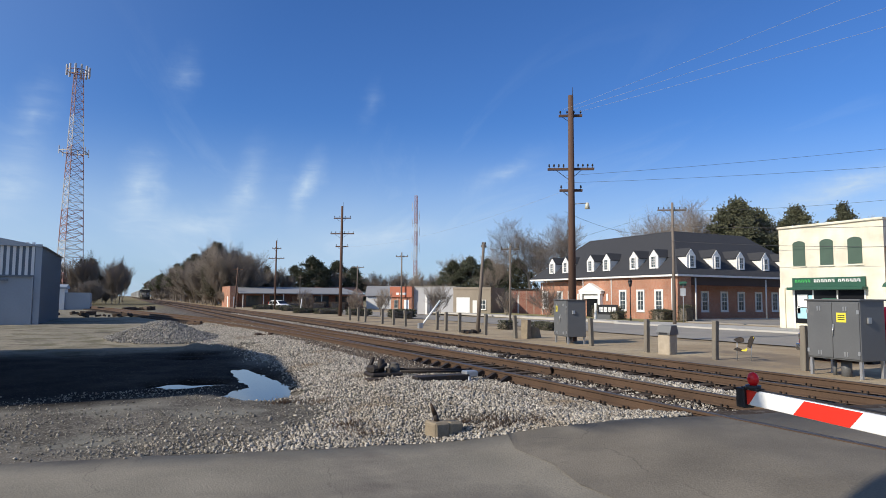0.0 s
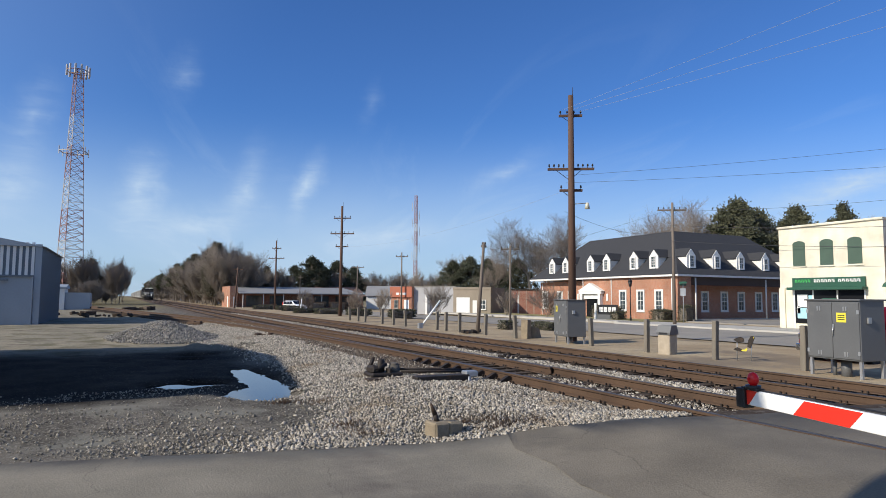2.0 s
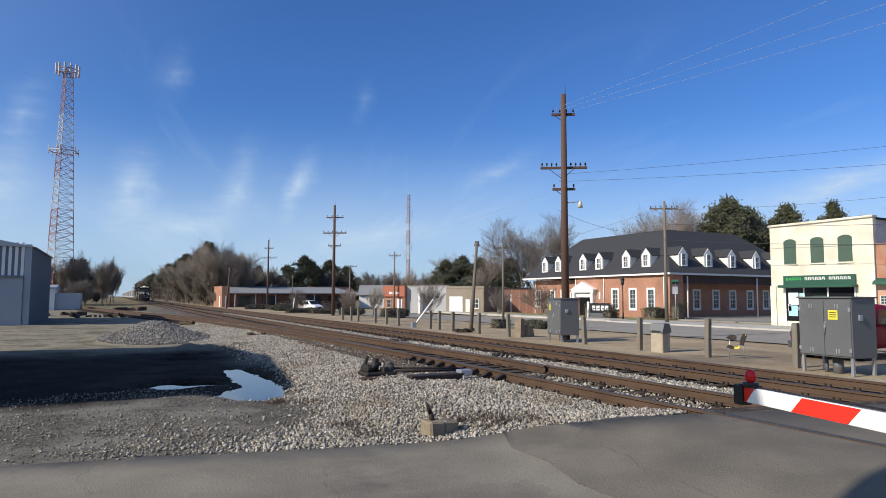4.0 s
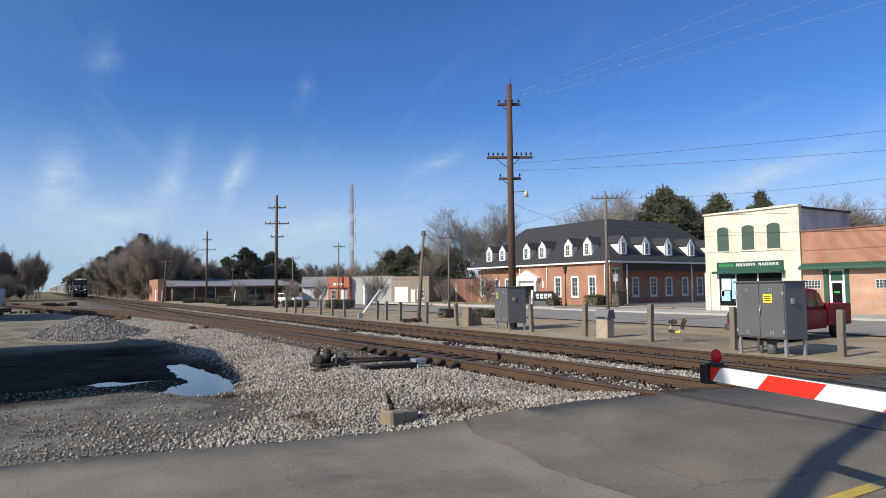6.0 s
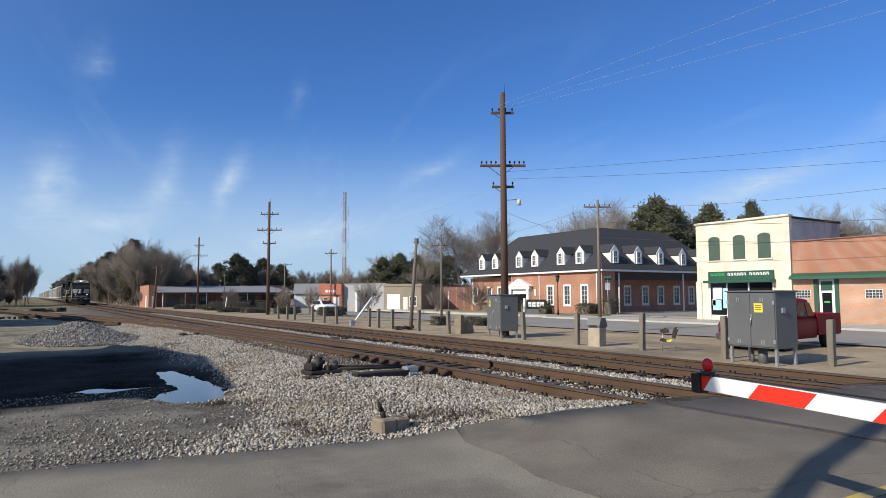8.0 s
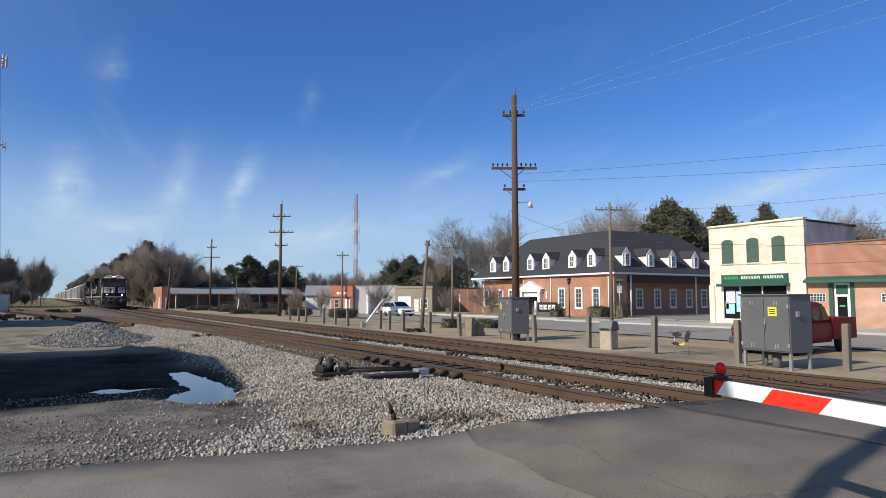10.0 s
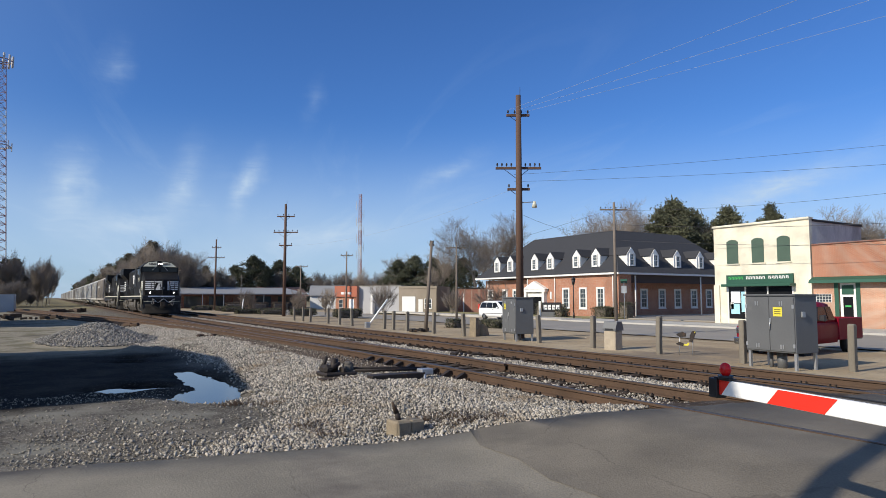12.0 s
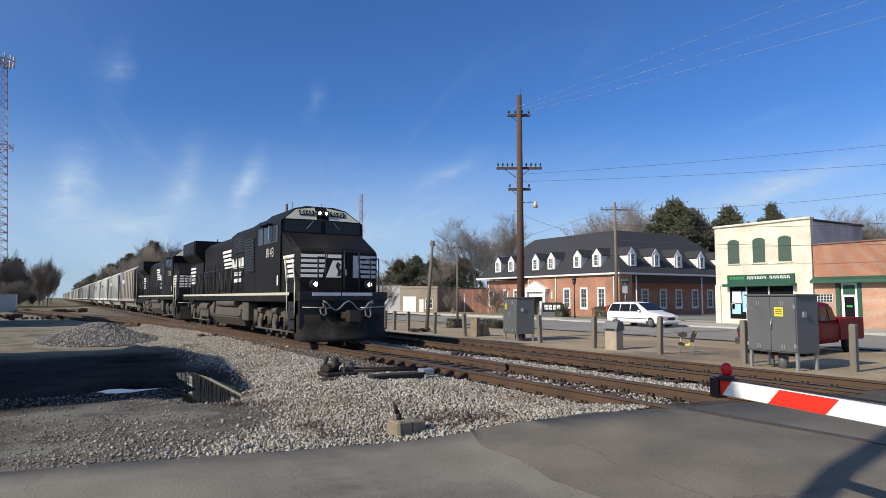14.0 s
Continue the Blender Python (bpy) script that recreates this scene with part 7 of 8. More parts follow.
    for k in range(5):
        part("shop_window", B((2.5 + k * 4.0, -0.06, 0.4), (5.2 + k * 4.0, -0.005, 2.3)), M_GLASS_BLUE, s)
    for k in range(7):
        part("canopy_post", rods([((1.5 + k * 3.4, -2.9, 0), (1.5 + k * 3.4, -2.9, 2.62), 0.06)], 6), M_TRIM, s)

    c = thing("far_house", "distant house with a reddish hipped roof", "house", pose(45, 140, -0.3, 0, 0, 10))
    part("wall", B((-5, 0, 0), (5, 7, 2.8)), M_BRICK, c)
    part("roof", P([(-0.6, 2.7), (7.6, 2.7), (3.5, 4.8)], "x", -5.5, 5.5), M_BRICK_DARK, c)


far_row()


def corrugated_shed():
    s = thing("metal_shed", "blue-grey corrugated steel shed with a large sliding door", "shed")
    X1, Y0, Y1, Z0, H = -4.55, 45.5, 58.5, 0.15, 4.95
    X0 = -22.0
    # walls in the darker copy, so the side's shade is part of its colour
    part("wall", B((X0, Y0, Z0), (X1, Y1, Z0 + H)), M_SIDING_D, s, "blue-grey steel walls, darker tone for the shaded side")
    bm = bmesh.new()
    prism(bm, [(X1 + 0.25, Z0 + H - 0.05), (X1 - 2.2, Z0 + H + 0.42), ((X0 + X1) / 2, Z0 + H + 2.2), (X0 - 0.2, Z0 + H - 0.05)], "y", Y0 - 0.2, Y1 + 0.2)
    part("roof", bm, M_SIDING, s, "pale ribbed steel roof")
    bm = bmesh.new()
    x = X0
    while x < X1 - 0.4:
        box(bm, (x, Y0 - 0.05, Z0 + 3.15), (x + 0.16, Y0 - 0.004, Z0 + H + 0.2))
        x += 0.32
    part("upper_cladding", bm, M_TRIM, s, "pale corrugated upper cladding")
    bm = bmesh.new()
    y = Y0 + 0.1
    while y < Y1:
        box(bm, (X1 + 0.003, y, Z0), (X1 + 0.04, y + 0.1, Z0 + H - 0.1))
        y += 0.3
    part("side_ribs", bm, M_SIDING_D, s)
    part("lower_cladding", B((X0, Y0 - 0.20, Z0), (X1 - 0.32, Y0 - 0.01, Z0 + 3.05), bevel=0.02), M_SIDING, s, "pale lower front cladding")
    part("sliding_door", B((X0 + 2, Y0 - 0.32, Z0), (X1 - 2.1, Y0 - 0.205, Z0 + 2.75), bevel=0.02), M_BLOCKWALL, s, "pale grey sliding door")
    part("drip_rail", B((X0, Y0 - 0.34, Z0 + 3.04), (X1 - 0.3, Y0 - 0.06, Z0 + 3.14)), M_SIDING_D, s)
    part("door_track", B((X0 + 1, Y0 - 0.36, Z0 + 2.76), (X1 - 1.6, Y0 - 0.21, Z0 + 2.88)), M_SIDING_D, s)
    part("corner_trim", B((X1 - 0.3, Y0 - 0.06, Z0), (X1 + 0.05, Y0 - 0.003, Z0 + H + 0.1)), M_SIDING, s)
    return s


corrugated_shed()


def small_shack():
    s = thing("small_shack", "small white and grey corrugated shack beside the yard", "shed", pose(-9.2, 92, 0.25, 0, 0, 0))
    part("wall", B((0, 0, 0), (2.6, 5, 2.7)), M_TRIM, s)
    part("roof", P([(-0.2, 2.65), (5.3, 2.65), (5.3, 2.9), (2.5, 3.25), (-0.2, 2.9)], "x", -0.2, 2.8), M_SIDING, s)
    part("lean_to", B((2.61, 0.4, 0), (5.4, 5, 2.2)), M_SIDING, s)
    part("door", B((0.9, -0.05, 0.0), (1.7, -0.005, 2.0)), M_SIDING_D, s)


small_shack()


def depot():
    """The freight house that stands beside the lot and shades it."""
    d = thing("freight_house", "brick freight house with a low gabled roof", "building")
    X0, X1, Y0, Y1, E, R = -19.0, -4.75, 12.15, 24.2, 5.05, 5.6
    part("wall", P([(Y0, 0.1), (Y1, 0.1), (Y1, E - 0.1), ((Y0 + Y1) / 2, R - 0.1), (Y0, E - 0.1)], "x", X0, X1), M_BRICK_DARK, d)
    part("roof", P([(Y0 - 0.15, E - 0.1), (Y1 + 0.15, E - 0.1), (Y1 + 0.15, E), ((Y0 + Y1) / 2, R), (Y0 - 0.15, E)], "x", X0 - 0.2, X1 + 0.05), M_ROOF_GREY, d)
    for y in (14.5, 19.5):
        part("freight_door", B((X1 + 0.003, y, 0.3), (X1 + 0.06, y + 2.4, 3.1)), M_SIDING_D, d)


depot()


def signal_mast():
    """Leaning timber mast behind the camera's shoulder; its shadow crosses the road."""
    p = thing("leaning_mast", "stout leaning timber mast beside the road", "mast", pose(-4.2, 0.70, 0.4, -17.0))
    part("pole", rods([((0, 0, -0.2), (0, 0, 9.4), 0.135, 0.12)], 12), M_POLE, p)


signal_mast()


# ---------------------------------------------------------------- trees and shrubs
def bare_tree_meshes(seed, h, spread, levels=5, twig=M_TWIG, stems=1, limbs=2, thick=0.017, fine=0.011):
    """Trunk and limbs in one mesh, fine twigs in another: a branching winter tree of height h."""
    rng = random.Random(seed)
    tv, tf, cv, cf = [], [], [], []

    def tube(vs, fs, a, b, r0, r1, n):
        d = (b - a)
        if d.length < 1e-5:
            return
        d.normalize()
        u = d.orthogonal().normalized()
        w = d.cross(u)
        i = len(vs)
        for p, r in ((a, r0), (b, r1)):
            for k in range(n):
                c, s = math.cos(k * math.tau / n), math.sin(k * math.tau / n)
                vs.append(p + (u * c + w * s) * r)
        for k in range(n):
            fs.append((i + k, i + (k + 1) % n, i + n + (k + 1) % n, i + n + k))

    def grow(p, d, length, r, lev):
        n = 3 if lev < levels - 1 else 2
        q = p
        for k in range(n):
            d = (d + Vector((rng.uniform(-1, 1), rng.uniform(-1, 1), rng.uniform(-0.3, 0.6))) * 0.16).normalized()
            e = q + d * length / n
            r1 = r * (1 - 0.28 / n * (k + 1))
            if lev < limbs:
                tube(tv, tf, q, e, r, r1, 7 if lev == 0 else 5)
            else:
                tube(cv, cf, q, e, max(r, fine), max(r1, fine * 0.7), 3)
            q, r = e, r1
            if lev < levels and (k > 0 or lev > 0 or stems > 1):
                for _ in range(2 if lev < levels - 1 else 3):
                    ax = Vector((rng.uniform(-1, 1), rng.uniform(-1, 1), rng.uniform(-0.25, 0.7))).normalized()
                    nd = (d * 0.75 + ax * spread).normalized()
                    grow(q, nd, length * rng.uniform(0.55, 0.78), r * rng.uniform(0.45, 0.62), lev + 1)

    for s in range(stems):
        tilt = Vector((rng.uniform(-0.35, 0.35), rng.uniform(-0.35, 0.35), 1)) if stems > 1 else Vector((rng.uniform(-0.05, 0.05), rng.uniform(-0.05, 0.05), 1))
        grow(Vector((0, 0, -0.1)), tilt.normalized(), h * 0.42, h * thick / (stems ** 0.5), 0)
    top = max(v.z for v in cv)
    k = h / top
    return (mesh_from("trunk", [v * k for v in tv], tf, M_BARK), mesh_from("crown", [v * k for v in cv], cf, twig))


def tree_thing(meshes, m, label, group="bare trees", name="bare_tree", cat="tree"):
    t = thing(name, label, cat, m, group)
    for nm, me in zip(("trunk", "crown"), meshes):
        o = new(nm, me)
        o.parent = t
    return t


def evergreen_meshes(seed, h, width, base, clumps, leaf, material, shape):
    """Trunk with limbs, and a crown of many small tufts grouped in clumps with gaps between."""
    rng = random.Random(seed)
    bm = bmesh.new()
    rod(bm, (0, 0, -0.1), (0, 0, h * 0.9), h * 0.016, h * 0.004, 7)
    cv, cf = [], []
    for i in range(clumps):
        f = (i + rng.random()) / clumps
        z = lerp(base, h, f)
        if shape == "cone":
            reach = width * (1 - f) ** 0.8 + 0.15
        else:
            reach = width * math.sin(math.pi * min(1, 0.18 + f * 0.86)) ** 0.7
        a = rng.random() * math.tau
        rr = reach * math.sqrt(rng.uniform(0.15, 1))
        c = Vector((math.cos(a) * rr, math.sin(a) * rr, z + rng.uniform(-0.4, 0.4)))
        rod(bm, (0, 0, max(0.5, z - rr * 0.5)), c, h * 0.004, 0.02, 4, caps=False)
        size = rng.uniform(0.55, 1.0) * (h * 0.085)
        for _ in range(leaf):
            d = Vector((rng.gauss(0, 1), rng.gauss(0, 1), rng.gauss(0, 0.6)))
            p = c + d * size * 0.5
            ax = Vector((rng.uniform(-1, 1), rng.uniform(-1, 1), rng.uniform(-0.4, 1))).normalized()
            u = ax.orthogonal().normalized()
            s = h * rng.uniform(0.008, 0.016)
            k = len(cv)
            cv += [p - u * s * 0.5, p + u * s * 0.5, p + ax * s * 1.8, p + ax.cross(u) * s]
            cf += [(k, k + 1, k + 2), (k, k + 2, k + 3)]
    me = bpy.data.meshes.new("trunk")
    bm.to_mesh(me)
    bm.free()
    me.materials.append(M_BARK)
    return me, mesh_from("crown", cv, cf, material)


def plant_trees():
    rng = random.Random(21)
    bare = [bare_tree_meshes(s, 12.0, 0.62) for s in (1, 2, 3)]
    pine = [evergreen_meshes(s, 16.0, 4.6, 7.5, 52, 150, M_NEEDLE, "round") for s in (4, 5)]
    cedar = [evergreen_meshes(s, 10.0, 4.0, 0.8, 150, 130, M_CEDAR, "round") for s in (6, 9)]

    def put(kind, x, y, h, ref, label, group="bare trees", name="bare_tree", slim=1.0):
        k = h / ref
        m = pose(x, y, -0.2 if x > 20 else 0.2, 0, 0, rng.uniform(0, 360)) @ Matrix.Diagonal((k * slim, k * slim, k, 1))
        return tree_thing(kind[rng.randrange(len(kind))], m, label, group, name)

    word = "leafless grey-brown winter tree"
    upright = [bare_tree_meshes(s, 14.0, 0.30, 5, M_TWIG_WOOD, 2, 2, 0.013, 0.010) for s in (61, 62, 63)]
    thin_wood = [bare_tree_meshes(s, 12.0, 0.36, 5, M_TWIG_WOOD, 1, 2, 0.012, 0.010) for s in (64, 65)]
    scrub = [bare_tree_meshes(s, 5.0, 0.42, 4, M_TWIG_WOOD, 9, 1, 0.010, 0.009) for s in (66, 67)]
    ivy = [evergreen_meshes(s, 14.0, 2.7, 2.5, 120, 120, M_IVY, "round") for s in (68, 69)]
    # wood on the far side of the line, beside the track
    for i in range(120):
        y = 138 + (i / 120) ** 1.7 * 480 + rng.uniform(-5, 5)
        x = 17.2 + rng.random() ** 1.4 * 7 + (y - 132) * 0.004
        k = rng.random() < 0.7
        put(upright if k else thin_wood, x, y, rng.uniform(11.5, 14.8) * (0.82 if x > 22 else 1), 14.0 if k else 12.0, word, "winter woodland")
    for i in range(26):
        put(thin_wood, 23 + rng.random() * 13, 138 + rng.random() * 70, rng.uniform(6.5, 9.5), 12.0, word, "winter woodland")
    for i in range(46):
        y = 134 + (i / 46) ** 1.6 * 300 + rng.uniform(-3, 3)
        put(scrub, 16.0 + rng.random() * 6 + (y - 130) * 0.004, y, rng.uniform(2.5, 4.6), 5.0, "leafless thicket of brushwood beside the line", "brushwood", "thicket")
    for i in range(16):
        y = 215 + i * 26 + rng.uniform(-8, 8)
        put(pine, 16.2 + rng.uniform(0, 3), y, rng.uniform(11, 14), 16.0, "dark green pine at the edge of the wood", "pines", "pine_tree")
    for x, y, h in ((17.8, 146, 13.3), (18.6, 168, 13.2), (17.9, 196, 13.5), (20.8, 152, 11.5), (29.5, 150, 9.0)):
        put(ivy, x, y, h, 14.0, "ivy-clad tree standing in the winter wood", "ivy-clad trees", "ivy_tree")
    # wood on the yard side
    for i in range(44):
        y = 132 + (i / 44) ** 1.4 * 330 + rng.uniform(-5, 5)
        put(upright, -3.4 - rng.random() ** 1.3 * 24, y, rng.uniform(8.5, 11.5), 14.0, word, "winter woodland", slim=0.72)
    for x, y, h in ((-0.9, 150, 10.6), (-1.6, 146, 10.2), (-2.3, 152, 10.4), (-0.2, 172, 11.2), (-1.0, 178, 11.0), (-0.5, 205, 12), (-2.6, 160, 10.4), (-7.5, 142, 10.5), (-9.0, 138, 9.5),
                    (-11.5, 134, 10), (-16, 128, 9.5), (-14, 140, 10.5), (-19, 120, 9)):
        put(upright, x, y, h, 14.0, word, "winter woodland", slim=0.6)
    for x, y, h in ((-6.2, 150, 9.2), (-8.2, 156, 9.4)):
        put(ivy, x, y, h, 14.0, "ivy-clad tree standing in the winter wood", "ivy-clad trees", "ivy_tree")
    for i in range(40):
        y = 118 + (i / 40) ** 1.4 * 220 + rng.uniform(-3, 3)
        put(scrub, -2.8 - rng.random() * 15, y, rng.uniform(2.6, 5.0), 5.0, "leafless thicket of brushwood beside the yard", "brushwood", "thicket")
    # evergreens and low trees behind the strip building
    for x, y, h in ((36, 150, 9.5), (39, 146, 11.5), (42, 150, 10.5), (47, 152, 11), (50, 148, 9.5)):
        put(cedar, x, y, h, 10.0, "dark green evergreen behind the strip building", "evergreens", "evergreen_tree")
    for x, y, h in ((30, 150, 9), (27, 158, 10), (62, 170, 9), (68, 160, 10), (74, 165, 9), (80, 172, 9.5), (86, 165, 9), (56, 165, 8), (92, 172, 10), (52, 175, 9)):
        put(bare, x, y, h, 12.0, word)
    for x, y, h in ((56.5, 108, 9.2), (59.5, 106.5, 10), (62.5, 105.0, 9.6), (65, 104, 8.6), (67.5, 102, 9.6)):
        put(cedar, x, y, h, 10.0, "dark green cedar behind the grey building", "evergreens", "evergreen_tree")
    for x, y, h in ((63, 118, 12), (67, 113, 11.5)):
        put(bare, x, y, h, 12.0, word)
    for i in range(26):
        a, d = radians(16.5 + i * 0.46 + rng.uniform(-0.3, 0.3)), rng.uniform(150, 190)
        put(thin_wood, math.sin(a) * d, math.cos(a) * d, rng.uniform(6.5, 9.8), 12.0, word, "winter woodland")
    # large bare trees beside and behind the bank
    vase = [bare_tree_meshes(s, 15.0, 0.64, 5, M_TWIG, 1, 3, 0.020, 0.009) for s in (52, 53)]
    for x, y, h in ((56.0, 81, 15.2), (62.0, 84, 16.2), (59.0, 79, 15.0), (51.0, 84, 11.5)):
        put(vase, x, y, h, 15.0, "large leafless spreading tree beside the bank")
    for x, y, h in ((84, 78, 19.5), (88, 73, 20), (94, 76, 20), (80, 72, 17.5), (86, 83, 19), (92, 70, 19), (90, 78, 18.5)):
        put(vase, x, y, h, 15.0, word)
    for x, y, h, w in ((84.5, 66.5, 17.4, 0.95), (88, 69, 17.0, 0.85), (90.5, 66.8, 16.0, 0.7), (94.5, 63.6, 16.6, 0.85), (99, 59.0, 16.8, 0.62), (83, 64.5, 13.5, 0.8)):
        put(pine, x, y, h, 16.0, "tall dark green pine rising behind the roofs", "pines", "pine_tree", w)
    for x, y, h in ((106, 55, 17), (110, 52, 17.5), (114, 50, 17), (108, 58, 16.5), (103, 62, 16), (108, 40, 17), (114, 42, 17), (112, 36, 16.5), (120, 38, 17), (116, 28, 17), (106, 30, 15), (124, 30, 18), (118, 22, 17)):
        put(bare, x, y, h, 12.0, word)
    # ornamental trees of many upright stems
    orn = [bare_tree_meshes(s, 4.0, 0.45, 3, M_TWIG, 5) for s in (31, 32)]
    for x, y, h in ((33.4, 67.0, 4.2), (42.8, 58.5, 4.4), (30.2, 78, 3.6), (41.0, 64.5, 3.6), (25.5, 75, 3.4), (22.8, 86, 3.4)):
        put(orn, x, y, h, 4.0, "small many-stemmed ornamental tree without leaves", "ornamental trees", "ornamental_tree")


plant_trees()


def shrub(x, y, w, d, h, seed, z=0.0, material=M_HEDGE, label="clipped dark evergreen shrub with dense leaves"):
    rng = random.Random(seed)
    cv, cf = [], []
    n = int(900 * max(0.4, w * d))
    for _ in range(min(n, 2600)):
        p = Vector((rng.uniform(-1, 1), rng.uniform(-1, 1), rng.uniform(0, 1)))
        k = max(abs(p.x), abs(p.y), p.z)
        p = p / k * rng.uniform(0.82, 1.0)
        lump = 1 + 0.12 * noise.noise(p * 2.5 + Vector((seed, 0, 0)))
        p = Vector((p.x * w / 2 * lump, p.y * d / 2 * lump, abs(p.z) * h * lump))
        ax = Vector((rng.uniform(-1, 1), rng.uniform(-1, 1), rng.uniform(-0.3, 1))).normalized()
        u = ax.orthogonal().normalized()
        s = rng.uniform(0.05, 0.10)
        i = len(cv)
        cv += [p - u * s * 0.5, p + u * s * 0.5, p + ax * s * 1.4]
        cf.append((i, i + 1, i + 2))
    t = thing("shrub", label, "shrub", pose(x, y, z), "clipped shrubs")
    o = new("foliage", mesh_from("foliage", cv, cf, material))
    o.parent = t
    bm = bmesh.new()
    box(bm, (-w * 0.38, -d * 0.38, -0.1), (w * 0.38, d * 0.38, h * 0.8), bevel=0.12)
    part("inner_growth", bm, M_BARK, t)
    return t


for i, (x, y, w, d, h) in enumerate(((48.6, 47.2, 1.6, 2.0, 1.1), (48.8, 54.6, 1.0, 2.2, 1.3), (48.6, 57.0, 1.0, 1.2, 1.4), (48.6, 61.8, 1.0, 1.6, 1.2), (49.0, 64.5, 1.0, 3.5, 1.0), (45.2, 50.0, 1.3, 1.8, 0.9),
                                     (49.5, 44.9, 1.4, 1.2, 1.6), (22.5, 35.0, 1.0, 1.0, 0.6), (24.6, 33.2, 1.2, 1.0, 0.5), (25.6, 35.6, 1.1, 1.0, 0.5), (26.5, 62.0, 3.0, 1.2, 0.8), (27.5, 63.5, 2.0, 1.2, 0.8),
                                     (22.6, 76, 3.4, 1.5, 0.7), (20.4, 79, 2.6, 1.4, 0.6), (24.8, 71, 3.0, 1.4, 0.7), (22.0, 92, 3.0, 1.4, 0.7), (20.0, 104, 3.0, 1.4, 0.7), (23, 101, 3, 1.4, 0.7))):
    shrub(x, y, w, d, h, i, 0.0 if x > 28 else 0.05)
for i, (x, y) in enumerate(((28.5, 121.4), (32.8, 121.4), (36.8, 121.2), (23.6, 121.6), (40, 121.4))):
    shrub(x, y - 3.2, 3.4, 1.2, 1.4 if i < 3 else 0.9, 60 + i, -0.2, M_BROWNLEAF, "brown winter shrub before the strip building")


def debris(x, y, z, seed, n, label, material, spread=1.0, size=0.25):
    rng = random.Random(seed)
    t = thing("scrap_pile", label, "scrap pile", pose(x, y, z), "scrap piles")
    for _ in range(n):
        bm = bmesh.new()
        s = rng.uniform(0.5, 1.2) * size
        box(bm, (-s, -s * 0.4, -s * 0.3), (s, s * 0.4, s * 0.4), bevel=0.02)
        o = part("timber", bm, material, t)
        o.matrix_basis = pose(rng.uniform(-1, 1) * spread, rng.uniform(-1, 1) * spread * 0.5, s * 0.35, rng.uniform(-12, 12), rng.uniform(-12, 12), rng.uniform(0, 180))


debris(-0.6, 60, 0.35, 1, 11, "heap of dark old railway ties and scrap", M_TIE, 2.2, 0.34)
debris(3.2, 40.5, 0.40, 2, 8, "rusty track scrap lying beside the siding", M_RAIL, 1.0, 0.22)
debris(-5.5, 66, 0.35, 3, 16, "dark stack of old ties by the yard", M_TIE, 3.0, 0.42)
debris(9.75, 14.6, 0.47, 7, 10, "dark oily track fittings heaped between the tracks", M_IRON, 0.55, 0.10)
debris(9.6, 21.5, 0.47, 8, 9, "dark oily track fittings heaped between the tracks", M_IRON, 0.6, 0.10)
debris(5.9, 27.5, 0.44, 9, 8, "rusty track scrap lying beside the near track", M_RAIL, 0.8, 0.13)
debris(18.1, 31.6, 0.12, 4, 9, "dark scrap and timber at the foot of a leaning pole", M_IRON, 0.7, 0.22)
debris(1.6, 88, 0.3, 5, 16, "low dark stack of ties beside the track", M_TIE, 1.6, 0.55)


def guard_post(x, y):
    """Pale concrete stub and boulder by the posts."""
    t = thing("concrete_stub", "broken pale concrete stub and wedge by the posts", "concrete stub", pose(x, y, 0.1, 0, 0, 25))
    part("stub", P([(-0.22, -0.05), (0.22, -0.05), (0.16, 0.9), (-0.18, 0.95)], "y", -0.18, 0.18), M_CREAM_STONE, t)
    part("wedge", P([(0.25, -0.05), (1.0, -0.05), (0.8, 0.45), (0.35, 0.6)], "y", -0.3, 0.25), M_CREAM_STONE, t)


guard_post(18.3, 26.6)


def white_brace(x, y):
    """White steel barrier leg with a slanted arm."""
    t = thing("old_gate_arm", "white raised barrier arm beside the lot", "barrier", pose(x, y, 0.1, 0, 0, 2))
    part("arm", rods([((0, 0, 0.1), (1.42, 0, 1.82), 0.065)], 6), M_WHITE, t)
    part("foot", B((-0.2, -0.12, -0.05), (0.12, 0.12, 0.35), bevel=0.02), M_GALV, t)


white_brace(17.67, 37.96)
wp = thing("white_marker_post", "thin white leaning marker post by the lot", "marker post", pose(20.6, 82, 0.1, 0, 6))
part("shaft", rods([((0, 0, 0), (0, 0, 1.8), 0.06)], 6), M_WHITE, wp)


# ---------------------------------------------------------------- vehicles (local: front towards -y, ground at z = 0)
def car_wheel(parent, x, y, r, spin=True):
    bm = bmesh.new()
    rod(bm, (-0.11, 0, 0), (0.11, 0, 0), r, r, 22)
    w = part("wheel", bm, M_TYRE, parent, "black tyre")
    s = 1 if x > 0 else -1
    bm = bmesh.new()
    rod(bm, (s * 0.10, 0, 0), (s * 0.125, 0, 0), r * 0.66, r * 0.6, 18)
    for k in range(5):
        a = k * math.tau / 5
        rod(bm, (s * 0.13, 0, 0), (s * 0.13, math.cos(a) * r * 0.58, math.sin(a) * r * 0.58), 0.03, 0.02, 5)
    part("rim", bm, M_CHROME, w, "silver wheel rim")
    w.matrix_basis = pose(x, y, r)
    return w


